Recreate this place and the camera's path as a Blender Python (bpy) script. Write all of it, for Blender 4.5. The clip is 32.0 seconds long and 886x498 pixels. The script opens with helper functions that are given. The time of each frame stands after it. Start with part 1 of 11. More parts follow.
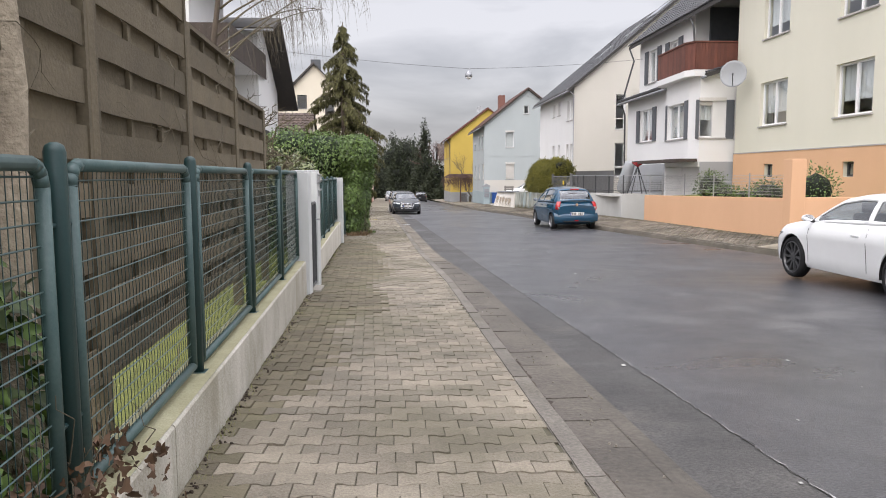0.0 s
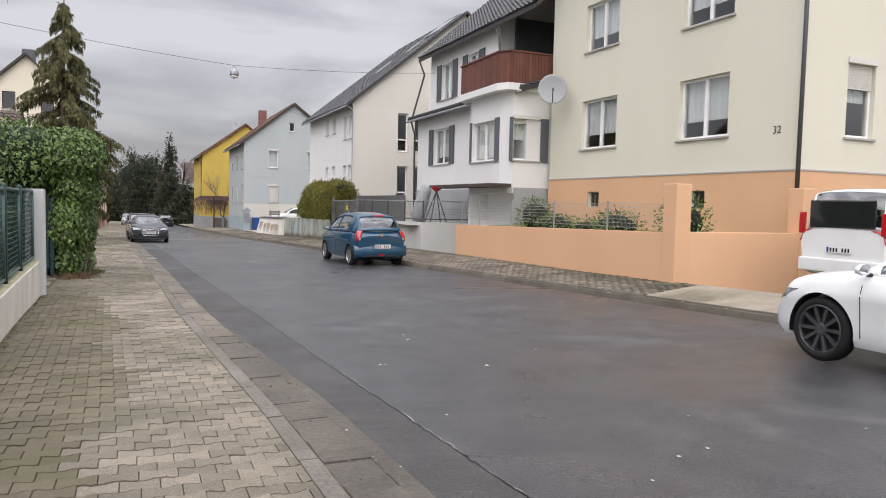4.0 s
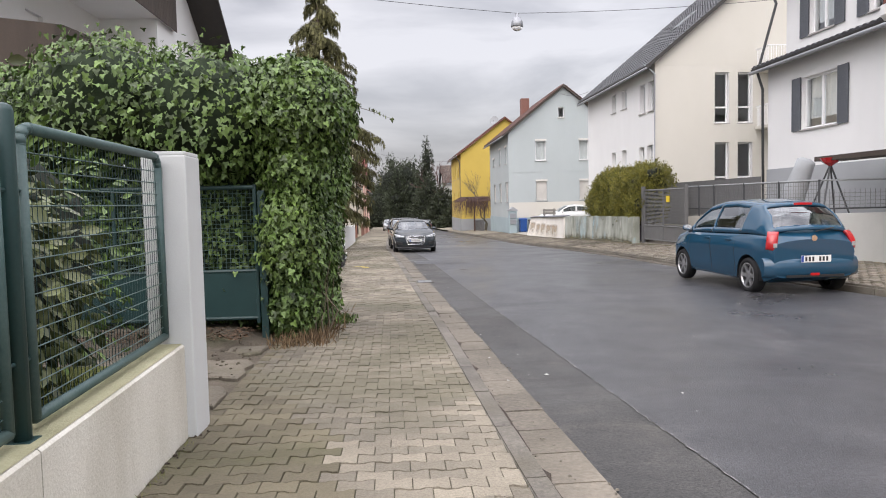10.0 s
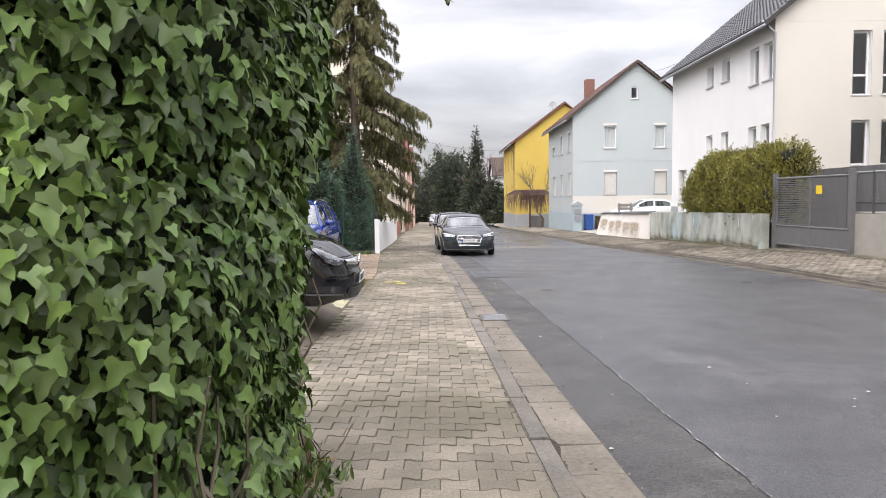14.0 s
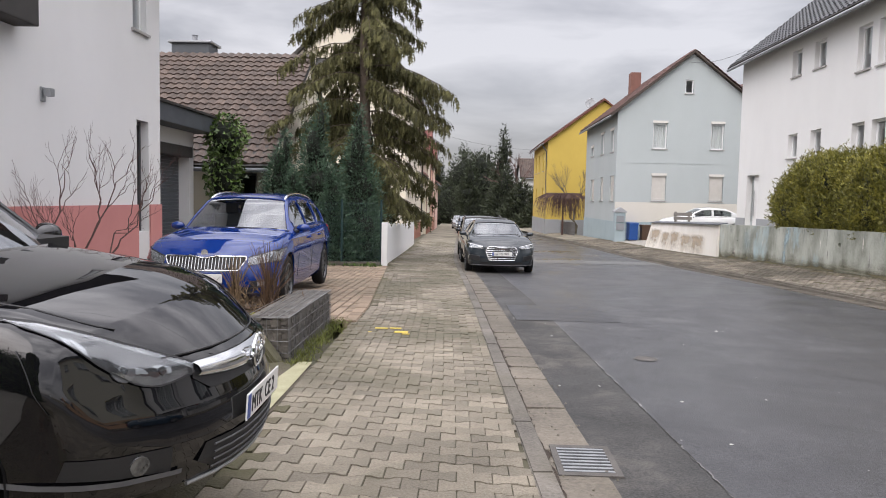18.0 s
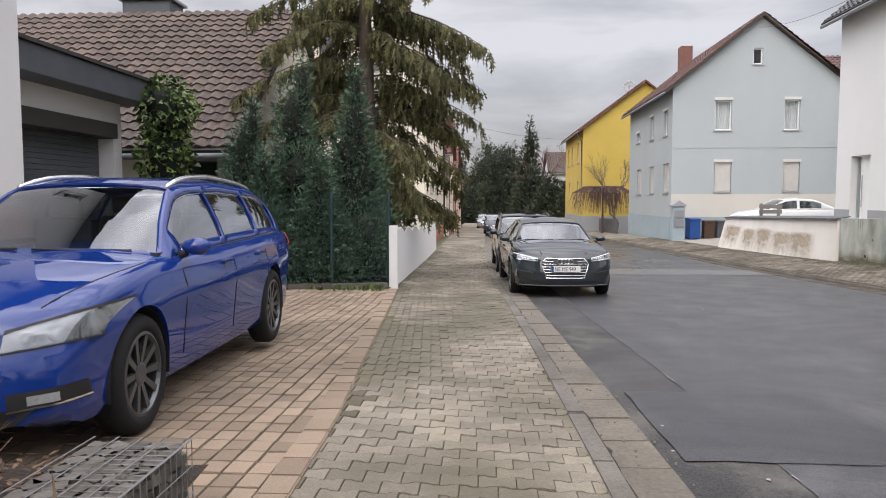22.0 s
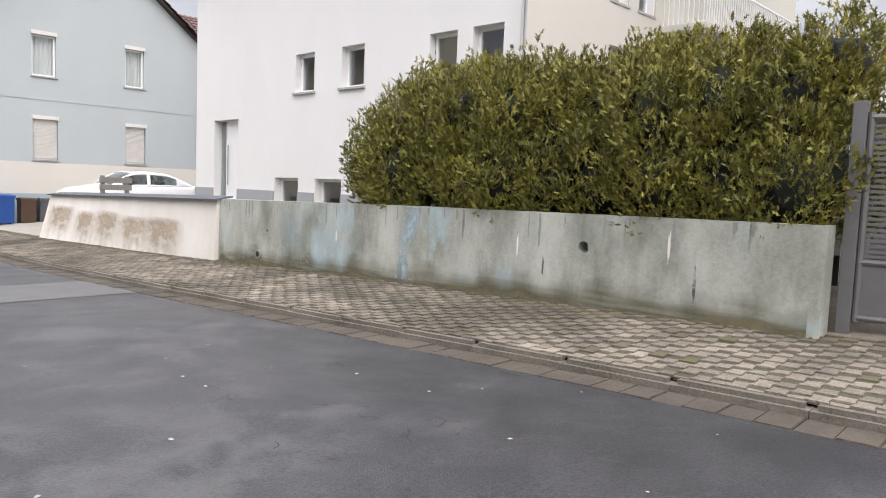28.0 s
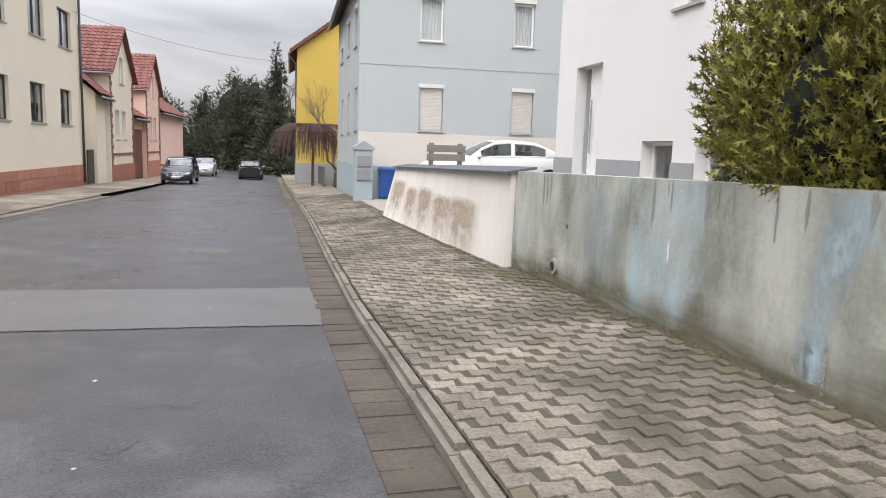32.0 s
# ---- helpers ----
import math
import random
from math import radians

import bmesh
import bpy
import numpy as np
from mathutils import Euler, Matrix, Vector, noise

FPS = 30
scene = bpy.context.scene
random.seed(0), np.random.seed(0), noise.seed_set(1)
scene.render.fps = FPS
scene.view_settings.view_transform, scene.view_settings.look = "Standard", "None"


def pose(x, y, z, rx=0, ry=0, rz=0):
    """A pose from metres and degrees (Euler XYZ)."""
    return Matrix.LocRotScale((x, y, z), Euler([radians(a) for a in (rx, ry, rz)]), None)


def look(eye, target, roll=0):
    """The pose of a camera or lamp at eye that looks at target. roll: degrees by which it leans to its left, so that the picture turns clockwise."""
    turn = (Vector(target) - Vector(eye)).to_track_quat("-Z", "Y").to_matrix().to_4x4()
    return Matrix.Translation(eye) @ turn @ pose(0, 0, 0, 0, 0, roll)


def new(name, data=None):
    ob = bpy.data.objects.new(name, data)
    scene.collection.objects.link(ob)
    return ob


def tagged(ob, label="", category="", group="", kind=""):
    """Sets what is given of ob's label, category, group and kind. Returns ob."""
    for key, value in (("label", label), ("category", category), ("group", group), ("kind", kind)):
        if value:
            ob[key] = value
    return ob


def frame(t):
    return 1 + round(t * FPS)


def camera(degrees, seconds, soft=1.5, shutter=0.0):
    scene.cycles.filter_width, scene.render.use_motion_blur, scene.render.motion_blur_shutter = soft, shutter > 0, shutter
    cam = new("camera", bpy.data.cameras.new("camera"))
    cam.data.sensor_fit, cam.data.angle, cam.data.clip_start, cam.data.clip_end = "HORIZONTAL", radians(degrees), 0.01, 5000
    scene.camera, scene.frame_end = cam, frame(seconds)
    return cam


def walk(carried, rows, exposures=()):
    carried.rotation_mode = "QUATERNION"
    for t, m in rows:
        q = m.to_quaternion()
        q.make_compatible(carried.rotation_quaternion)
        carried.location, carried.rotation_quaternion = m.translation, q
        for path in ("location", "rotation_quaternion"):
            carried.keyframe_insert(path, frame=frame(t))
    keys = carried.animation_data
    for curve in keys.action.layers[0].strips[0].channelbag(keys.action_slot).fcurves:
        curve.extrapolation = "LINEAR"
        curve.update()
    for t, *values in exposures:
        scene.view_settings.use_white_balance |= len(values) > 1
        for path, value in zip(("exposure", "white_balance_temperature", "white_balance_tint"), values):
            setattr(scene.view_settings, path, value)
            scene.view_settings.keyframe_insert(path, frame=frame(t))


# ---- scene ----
# camera and its walk
cam = camera(63.35, 32.0, soft=1.0)
PATH = [
    (0, (0.601, -8.390, 1.237), (0.722, -6.404, 1.032), -0.21),
    (0.5, (0.576, -7.596, 1.228), (0.790, -5.624, 0.971), -1.18),
    (1, (0.545, -6.853, 1.204), (0.878, -4.905, 0.894), -1.40),
    (1.5, (0.513, -6.071, 1.221), (0.781, -4.106, 0.964), -0.84),
    (2, (0.443, -5.294, 1.208), (0.581, -3.310, 0.994), -0.11),
    (2.5, (0.413, -4.482, 1.175), (0.508, -2.494, 0.977), 0.95),
    (3, (0.429, -3.585, 1.151), (0.826, -1.631, 0.997), 0.65),
    (3.5, (0.532, -2.833, 1.121), (1.361, -1.018, 0.991), 1.28),
    (5.5, (0.304, -0.020, 0.995), (0.578, 1.959, 0.896), 0.58),
    (6, (0.259, 0.759, 1.007), (0.345, 2.755, 0.913), -0.35),
    (6.5, (0.204, 1.626, 1.023), (0.192, 3.625, 0.958), 0.57),
    (7, (0.231, 2.435, 0.988), (0.156, 4.433, 0.939), 0.61),
    (7.5, (0.244, 3.268, 0.939), (0.137, 5.258, 0.777), -0.96),
    (8, (0.300, 4.071, 0.881), (0.242, 6.060, 0.677), -0.93),
    (8.5, (0.298, 4.890, 0.878), (0.318, 6.881, 0.685), -0.52),
    (9, (0.317, 5.683, 0.859), (0.367, 7.677, 0.720), -0.77),
    (9.5, (0.306, 6.392, 0.823), (0.378, 8.386, 0.683), -1.14),
    (10, (0.341, 7.233, 0.812), (0.467, 9.225, 0.684), -1.25),
    (10.5, (0.287, 7.981, 0.812), (0.373, 9.975, 0.684), -1.16),
    (11, (0.275, 8.822, 0.791), (0.287, 10.816, 0.634), -0.76),
    (11.5, (0.268, 9.614, 0.774), (0.247, 11.606, 0.603), -0.15),
    (12, (0.275, 10.441, 0.760), (0.245, 12.435, 0.611), -0.16),
    (12.5, (0.300, 11.256, 0.753), (0.258, 13.251, 0.619), -0.09),
    (13, (0.268, 11.977, 0.734), (0.222, 13.971, 0.590), 0.20),
    (13.5, (0.287, 12.806, 0.694), (0.251, 14.799, 0.540), 0.06),
    (14, (0.251, 13.644, 0.676), (0.249, 15.639, 0.536), -0.75),
    (14.5, (0.244, 14.385, 0.654), (0.249, 16.381, 0.539), -1.35),
    (15, (0.224, 15.120, 0.624), (0.215, 17.117, 0.510), -1.64),
    (15.5, (0.219, 15.807, 0.603), (0.186, 17.802, 0.473), -1.54),
    (17.5, (0.181, 18.191, 0.659), (0.106, 20.184, 0.503), 1.63),
    (18, (0.166, 18.952, 0.649), (0.103, 20.946, 0.511), 1.19),
    (18.5, (0.094, 19.665, 0.640), (0.031, 21.660, 0.514), 0.19),
    (19, (0.049, 20.421, 0.614), (-0.018, 22.416, 0.494), -0.57),
    (19.5, (-0.032, 21.151, 0.605), (-0.105, 23.147, 0.489), -0.91),
    (20, (-0.087, 21.840, 0.592), (-0.171, 23.834, 0.474), -0.61),
    (20.5, (-0.134, 22.620, 0.568), (-0.230, 24.614, 0.450), -0.16),
    (21, (-0.160, 23.359, 0.567), (-0.265, 25.353, 0.453), 0.06),
    (21.5, (-0.201, 24.139, 0.530), (-0.313, 26.132, 0.407), 0.08),
    (22, (-0.255, 24.911, 0.507), (-0.381, 26.902, 0.366), -0.02),
    (22.5, (-0.285, 25.667, 0.474), (-0.422, 27.656, 0.314), 0.02),
    (23, (-0.335, 26.422, 0.440), (-0.460, 28.411, 0.265), 0.17),
    (23.5, (-0.342, 27.162, 0.397), (-0.436, 29.151, 0.214), 0.15),
    (24, (-0.391, 27.939, 0.394), (-0.426, 29.931, 0.211), -0.16),
    (24.5, (-0.362, 28.600, 0.347), (-0.313, 30.592, 0.169), -0.90),
    (25, (-0.253, 29.318, 0.327), (-0.051, 31.301, 0.157), -0.67),
    (25.5, (-0.081, 29.966, 0.285), (0.343, 31.913, 0.109), -0.26),
    (26, (0.216, 30.547, 0.291), (0.887, 32.422, 0.109), 0.34),
    (26.5, (0.666, 31.123, 0.270), (1.611, 32.876, 0.090), 0.90),
    (28.5, (2.929, 32.977, 0.329), (4.403, 34.320, 0.163), 2.36),
    (29, (3.468, 33.529, 0.303), (4.925, 34.887, 0.125), 2.18),
    (29.5, (3.975, 34.127, 0.284), (5.383, 35.533, 0.085), 1.69),
    (30, (4.512, 34.626, 0.267), (5.847, 36.100, 0.054), 1.32),
    (30.5, (5.010, 35.105, 0.235), (6.217, 36.687, 0.032), 1.87),
    (31, (5.587, 35.646, 0.216), (6.598, 37.358, 0.002), 2.23),
    (31.5, (6.096, 36.195, 0.193), (6.842, 38.034, -0.057), 2.16),
    (32, (6.637, 36.784, 0.196), (7.056, 38.720, -0.079), 1.78),
]
walk(cam, [(t, look(eye, target, roll)) for t, eye, target, roll in PATH],
     exposures=[(0, -0.03, 6400, 15), (2.8, 0, 6400, 15), (3.5, -0.25, 6400, 15), (5.5, -0.2, 6400, 15), (6.5, -0.12, 6400, 15), (8, 0, 6400, 15), (10, 0.02, 6400, 15), (12, 0.2, 6400, 15), (14, 0.3, 6400, 15), (15.5, 0.12, 6400, 15), (17.5, -0.06, 6400, 15), (20, -0.2, 6400, 15), (22.5, -0.1, 6400, 15), (24, 0.08, 6400, 15), (26, -0.02, 6400, 15), (29, 0.2, 6400, 15), (30, 0.28, 6400, 15), (32, 0.05, 6400, 15)])

# world: overcast sky, soft high sun behind the clouds
world = bpy.data.worlds.new("overcast")
scene.world = world
world.use_nodes = True
_n, _l = world.node_tree.nodes, world.node_tree.links
_bg = _n["Background"]
_sky = _n.new("ShaderNodeTexSky")
_sky.sky_type = "NISHITA"
_sky.sun_disc = False
_sky.sun_elevation, _sky.sun_rotation = radians(38), radians(204)
_sky.air_density, _sky.dust_density = 1.2, 3.0
_tc = _n.new("ShaderNodeTexCoord")
_sep = _n.new("ShaderNodeSeparateXYZ")
_l.new(_tc.outputs["Generated"], _sep.inputs[0])
_map = _n.new("ShaderNodeMapping")
_map.inputs["Scale"].default_value = (1.0, 1.0, 3.6)
_l.new(_tc.outputs["Generated"], _map.inputs[0])
_no = _n.new("ShaderNodeTexNoise")
_no.inputs["Scale"].default_value, _no.inputs["Detail"].default_value = 2.3, 6.0
_no.inputs["Roughness"].default_value, _no.inputs["Distortion"].default_value = 0.5, 0.35
_l.new(_map.outputs[0], _no.inputs["Vector"])
_cr = _n.new("ShaderNodeValToRGB")
_cr.color_ramp.elements[0].position, _cr.color_ramp.elements[1].position = 0.38, 0.60
_cr.color_ramp.elements[0].color = (0.40, 0.402, 0.418, 1)
_cr.color_ramp.elements[1].color = (0.80, 0.797, 0.80, 1)
_l.new(_no.outputs["Fac"], _cr.inputs[0])
# an overcast sky is about three times as bright overhead as at the horizon
_up = _n.new("ShaderNodeMapRange")
_up.inputs["From Min"].default_value, _up.inputs["From Max"].default_value = 0.28, 0.95
_up.inputs["To Min"].default_value, _up.inputs["To Max"].default_value = 1.0, 3.9
_l.new(_sep.outputs["Z"], _up.inputs["Value"])
# and brighter towards the hidden sun
_way = _n.new("ShaderNodeVectorMath")
_way.operation = "DOT_PRODUCT"
_way.inputs[1].default_value = (-0.33, -0.75, 0.57)
_l.new(_tc.outputs["Generated"], _way.inputs[0])
_side = _n.new("ShaderNodeMapRange")
_side.inputs["From Min"].default_value, _side.inputs["From Max"].default_value = -0.6, 1.0
_side.inputs["To Min"].default_value, _side.inputs["To Max"].default_value = 1.0, 1.75
_l.new(_way.outputs["Value"], _side.inputs["Value"])
_both = _n.new("ShaderNodeMath")
_both.operation = "MULTIPLY"
_l.new(_up.outputs["Result"], _both.inputs[0])
_l.new(_side.outputs["Result"], _both.inputs[1])
_mul = _n.new("ShaderNodeVectorMath")
_mul.operation = "SCALE"
_l.new(_cr.outputs["Color"], _mul.inputs[0])
_l.new(_both.outputs[0], _mul.inputs["Scale"])
_mix = _n.new("ShaderNodeMixRGB")
_mix.inputs["Fac"].default_value = 0.975
_l.new(_sky.outputs["Color"], _mix.inputs["Color1"])
_l.new(_mul.outputs[0], _mix.inputs["Color2"])
_l.new(_mix.outputs["Color"], _bg.inputs["Color"])
_bg.inputs["Strength"].default_value = 0.95

sun = new("sun", bpy.data.lights.new("sun", "SUN"))
sun.data.energy, sun.data.angle, sun.data.color = 1.15, radians(50), (1.0, 0.945, 0.86)
sun.matrix_world = look((0, 0, 50), (7, 16, 36))
scene.view_settings.exposure = 0.0

# ---- materials ----
def _node(nt, kind, **inputs):
    n = nt.nodes.new(kind)
    for k, v in inputs.items():
        n.inputs[k.replace("_", " ")].default_value = v
    return n


def mat(name, col, col2=None, rough=0.7, scale=3.0, fine=60.0, bump=0.2, metal=0.0, streak=1.0, spread=0.5,
        vary=0.0, island=False, coat=0.0, fine_mix=0.35, dist=0.006, spec=0.5, world=False, grime=None, rvar=0.0):
    """A procedural surface: two tones mixed by coarse and fine noise, fine relief, and a tone that varies from piece to piece."""
    m = bpy.data.materials.new(name)
    m.use_nodes = True
    nt = m.node_tree
    b = nt.nodes["Principled BSDF"]
    col2 = col2 or tuple(c * 0.72 for c in col)
    tc = nt.nodes.new("ShaderNodeNewGeometry" if world else "ShaderNodeTexCoord")
    co = tc.outputs["Position" if world else "Object"]
    mp = nt.nodes.new("ShaderNodeMapping")
    mp.inputs["Scale"].default_value = (1, 1, 1 / streak)
    nt.links.new(co, mp.inputs[0])
    n1 = _node(nt, "ShaderNodeTexNoise", Scale=scale, Detail=5.0, Roughness=0.6)
    n2 = _node(nt, "ShaderNodeTexNoise", Scale=fine, Detail=3.0, Roughness=0.6)
    nt.links.new(mp.outputs[0], n1.inputs["Vector"])
    nt.links.new(co, n2.inputs["Vector"])
    mx = nt.nodes.new("ShaderNodeMix")
    mx.inputs[0].default_value = fine_mix
    nt.links.new(n1.outputs["Fac"], mx.inputs[2])
    nt.links.new(n2.outputs["Fac"], mx.inputs[3])
    rp = nt.nodes.new("ShaderNodeValToRGB")
    rp.color_ramp.elements[0].position, rp.color_ramp.elements[1].position = 0.5 - spread / 2, 0.5 + spread / 2
    rp.color_ramp.elements[0].color, rp.color_ramp.elements[1].color = (*col2, 1), (*col, 1)
    nt.links.new(mx.outputs[0], rp.inputs[0])
    out = rp.outputs["Color"]
    if vary:
        src = nt.nodes.new("ShaderNodeNewGeometry" if island else "ShaderNodeObjectInfo")
        rnd = src.outputs["Random Per Island" if island else "Random"]
        mr = _node(nt, "ShaderNodeMapRange", To_Min=1.0 - vary, To_Max=1.0 + vary)
        nt.links.new(rnd, mr.inputs["Value"])
        vm = nt.nodes.new("ShaderNodeVectorMath")
        vm.operation = "SCALE"
        nt.links.new(out, vm.inputs[0])
        nt.links.new(mr.outputs[0], vm.inputs["Scale"])
        out = vm.outputs[0]
    if grime:
        gcol, gscale, lo, hi, most = grime
        gn = _node(nt, "ShaderNodeTexNoise", Scale=gscale, Detail=6.0, Roughness=0.62, Distortion=0.4)
        nt.links.new(mp.outputs[0], gn.inputs["Vector"])
        gr = _node(nt, "ShaderNodeMapRange", From_Min=lo, From_Max=hi, To_Min=0.0, To_Max=most)
        nt.links.new(gn.outputs["Fac"], gr.inputs["Value"])
        gm = nt.nodes.new("ShaderNodeMixRGB")
        gm.inputs["Color2"].default_value = (*gcol, 1)
        nt.links.new(gr.outputs[0], gm.inputs["Fac"])
        nt.links.new(out, gm.inputs["Color1"])
        out = gm.outputs["Color"]
    nt.links.new(out, b.inputs["Base Color"])
    if rvar:
        rr = _node(nt, "ShaderNodeMapRange", From_Min=0.3, From_Max=0.7, To_Min=rough - rvar, To_Max=rough + rvar)
        nt.links.new(n1.outputs["Fac"], rr.inputs["Value"])
        nt.links.new(rr.outputs[0], b.inputs["Roughness"])
    b.inputs["Metallic"].default_value = metal
    if not rvar:
        b.inputs["Roughness"].default_value = rough
    b.inputs["Specular IOR Level"].default_value = spec
    if coat:
        b.inputs["Coat Weight"].default_value, b.inputs["Coat Roughness"].default_value = coat, 0.04
    if bump:
        bp = _node(nt, "ShaderNodeBump", Strength=bump, Distance=dist)
        nt.links.new(n2.outputs["Fac"], bp.inputs["Height"])
        nt.links.new(bp.outputs[0], b.inputs["Normal"])
    return m


def glass_mat(name, tint=(0.9, 0.95, 0.95), ior=1.5, base=0.0):
    m = bpy.data.materials.new(name)
    m.use_nodes = True
    nt = m.node_tree
    nt.nodes.remove(nt.nodes["Principled BSDF"])
    tr = _node(nt, "ShaderNodeBsdfTransparent")
    tr.inputs["Color"].default_value = (*tint, 1)
    gl = _node(nt, "ShaderNodeBsdfGlossy", Roughness=0.02)
    gl.inputs["Color"].default_value = (0.95, 0.97, 1.0, 1)
    lw = _node(nt, "ShaderNodeLayerWeight", Blend=0.5)
    pw = nt.nodes.new("ShaderNodeMath")
    pw.operation = "POWER"
    pw.inputs[1].default_value = 3.2
    nt.links.new(lw.outputs["Facing"], pw.inputs[0])
    ad = nt.nodes.new("ShaderNodeMath")
    ad.operation, ad.use_clamp = "ADD", True
    ad.inputs[1].default_value = 0.04 + base
    nt.links.new(pw.outputs[0], ad.inputs[0])
    ms = nt.nodes.new("ShaderNodeMixShader")
    nt.links.new(ad.outputs[0], ms.inputs[0])
    nt.links.new(tr.outputs[0], ms.inputs[1])
    nt.links.new(gl.outputs[0], ms.inputs[2])
    nt.links.new(ms.outputs[0], nt.nodes["Material Output"].inputs["Surface"])
    return m


M = {}


def asphalt_mat(name, dark, pale, dust, wet=0.27, dry=0.5, dusty=0.5):
    """Asphalt: fine aggregate, broad damp areas of lower roughness, patches of pale dust."""
    m = bpy.data.materials.new(name)
    m.use_nodes = True
    nt = m.node_tree
    b = nt.nodes["Principled BSDF"]
    co = nt.nodes.new("ShaderNodeNewGeometry").outputs["Position"]
    big = _node(nt, "ShaderNodeTexNoise", Scale=0.28, Detail=6.0, Roughness=0.62, Distortion=0.6)
    mid = _node(nt, "ShaderNodeTexNoise", Scale=1.7, Detail=7.0, Roughness=0.68, Distortion=0.3)
    fin = _node(nt, "ShaderNodeTexNoise", Scale=60.0, Detail=4.0, Roughness=0.75)
    agg = _node(nt, "ShaderNodeTexVoronoi", Scale=85.0, Randomness=1.0)
    for t in (big, mid, fin, agg):
        nt.links.new(co, t.inputs["Vector"])
    tone = _node(nt, "ShaderNodeMapRange", From_Min=0.3, From_Max=0.72)
    nt.links.new(mid.outputs["Fac"], tone.inputs["Value"])
    c1 = nt.nodes.new("ShaderNodeMixRGB")
    c1.inputs["Color1"].default_value, c1.inputs["Color2"].default_value = (*dark, 1), (*pale, 1)
    nt.links.new(tone.outputs[0], c1.inputs["Fac"])
    grain = _node(nt, "ShaderNodeMapRange", From_Min=0.36, From_Max=0.64, To_Min=0.3, To_Max=1.8)
    nt.links.new(fin.outputs["Fac"], grain.inputs["Value"])
    c2 = nt.nodes.new("ShaderNodeVectorMath")
    c2.operation = "SCALE"
    nt.links.new(c1.outputs["Color"], c2.inputs[0])
    nt.links.new(grain.outputs[0], c2.inputs["Scale"])
    where = nt.nodes.new("ShaderNodeMath")
    where.operation = "MULTIPLY"
    nt.links.new(big.outputs["Fac"], where.inputs[0])
    nt.links.new(mid.outputs["Fac"], where.inputs[1])
    much = _node(nt, "ShaderNodeMapRange", From_Min=0.29, From_Max=0.4, To_Min=0.0, To_Max=dusty)
    nt.links.new(where.outputs[0], much.inputs["Value"])
    c3 = nt.nodes.new("ShaderNodeMixRGB")
    c3.inputs["Color2"].default_value = (*dust, 1)
    nt.links.new(much.outputs[0], c3.inputs["Fac"])
    nt.links.new(c2.outputs[0], c3.inputs["Color1"])
    nt.links.new(c3.outputs["Color"], b.inputs["Base Color"])
    ro = _node(nt, "ShaderNodeMapRange", From_Min=0.36, From_Max=0.62, To_Min=wet, To_Max=dry)
    nt.links.new(big.outputs["Fac"], ro.inputs["Value"])
    nt.links.new(ro.outputs[0], b.inputs["Roughness"])
    bp = _node(nt, "ShaderNodeBump", Strength=0.45, Distance=0.004)
    nt.links.new(agg.outputs["Distance"], bp.inputs["Height"])
    nt.links.new(bp.outputs[0], b.inputs["Normal"])
    return m


M["asphalt"] = asphalt_mat("asphalt", (0.025, 0.025, 0.028), (0.054, 0.054, 0.058), (0.098, 0.096, 0.094))
M["asphalt_old"] = asphalt_mat("asphalt_old", (0.020, 0.0195, 0.019), (0.052, 0.049, 0.046), (0.11, 0.10, 0.086), 0.45, 0.75, 0.7)
M["asphalt_damp"] = asphalt_mat("asphalt_damp", (0.018, 0.018, 0.021), (0.036, 0.036, 0.04), (0.07, 0.07, 0.07), 0.2, 0.45, 0.3)
M["seam"] = mat("seam", (0.36, 0.355, 0.345), (0.035, 0.034, 0.033), 0.85, 3.5, 50, 0.5, spread=0.16)
M["kerb"] = mat("kerb", (0.19, 0.172, 0.148), (0.08, 0.073, 0.063), 0.88, 1.4, 45, 0.9, vary=0.15, world=True, spread=0.3, fine_mix=0.45, grime=((0.10, 0.088, 0.062), 0.8, 0.5, 0.72, 0.7), dist=0.008)
M["gutter"] = mat("gutter", (0.215, 0.188, 0.15), (0.085, 0.074, 0.06), 0.85, 1.0, 30, 0.9, vary=0.06, world=True, spread=0.34, fine_mix=0.4, grime=((0.095, 0.082, 0.062), 0.9, 0.5, 0.7, 0.7), dist=0.01)
M["gutter_brown"] = mat("gutter_brown", (0.105, 0.088, 0.066), (0.042, 0.035, 0.027), 0.85, 1.3, 30, 0.9, vary=0.1, world=True, spread=0.34, fine_mix=0.45, grime=((0.05, 0.042, 0.03), 1.1, 0.5, 0.68, 0.7), dist=0.01)
M["gutter_dark"] = mat("gutter_dark", (0.125, 0.11, 0.09), (0.048, 0.043, 0.037), 0.85, 1.0, 30, 0.9, vary=0.08, world=True, spread=0.34, fine_mix=0.4, grime=((0.19, 0.168, 0.135), 1.1, 0.55, 0.72, 0.6), dist=0.01)
M["paver"] = mat("paver", (0.30, 0.262, 0.203), (0.105, 0.092, 0.07), 0.82, 0.7, 70, 0.9, vary=0.24, spread=0.32, world=True, grime=((0.10, 0.09, 0.056), 0.5, 0.46, 0.6, 0.75), dist=0.01)
M["paver_stuff"] = mat("paver_stuff", (0.30, 0.262, 0.203), (0.105, 0.092, 0.07), 0.82, 0.7, 70, 0.9, vary=0.24, island=True, spread=0.32, world=True, grime=((0.10, 0.09, 0.056), 0.5, 0.46, 0.6, 0.75), dist=0.01)
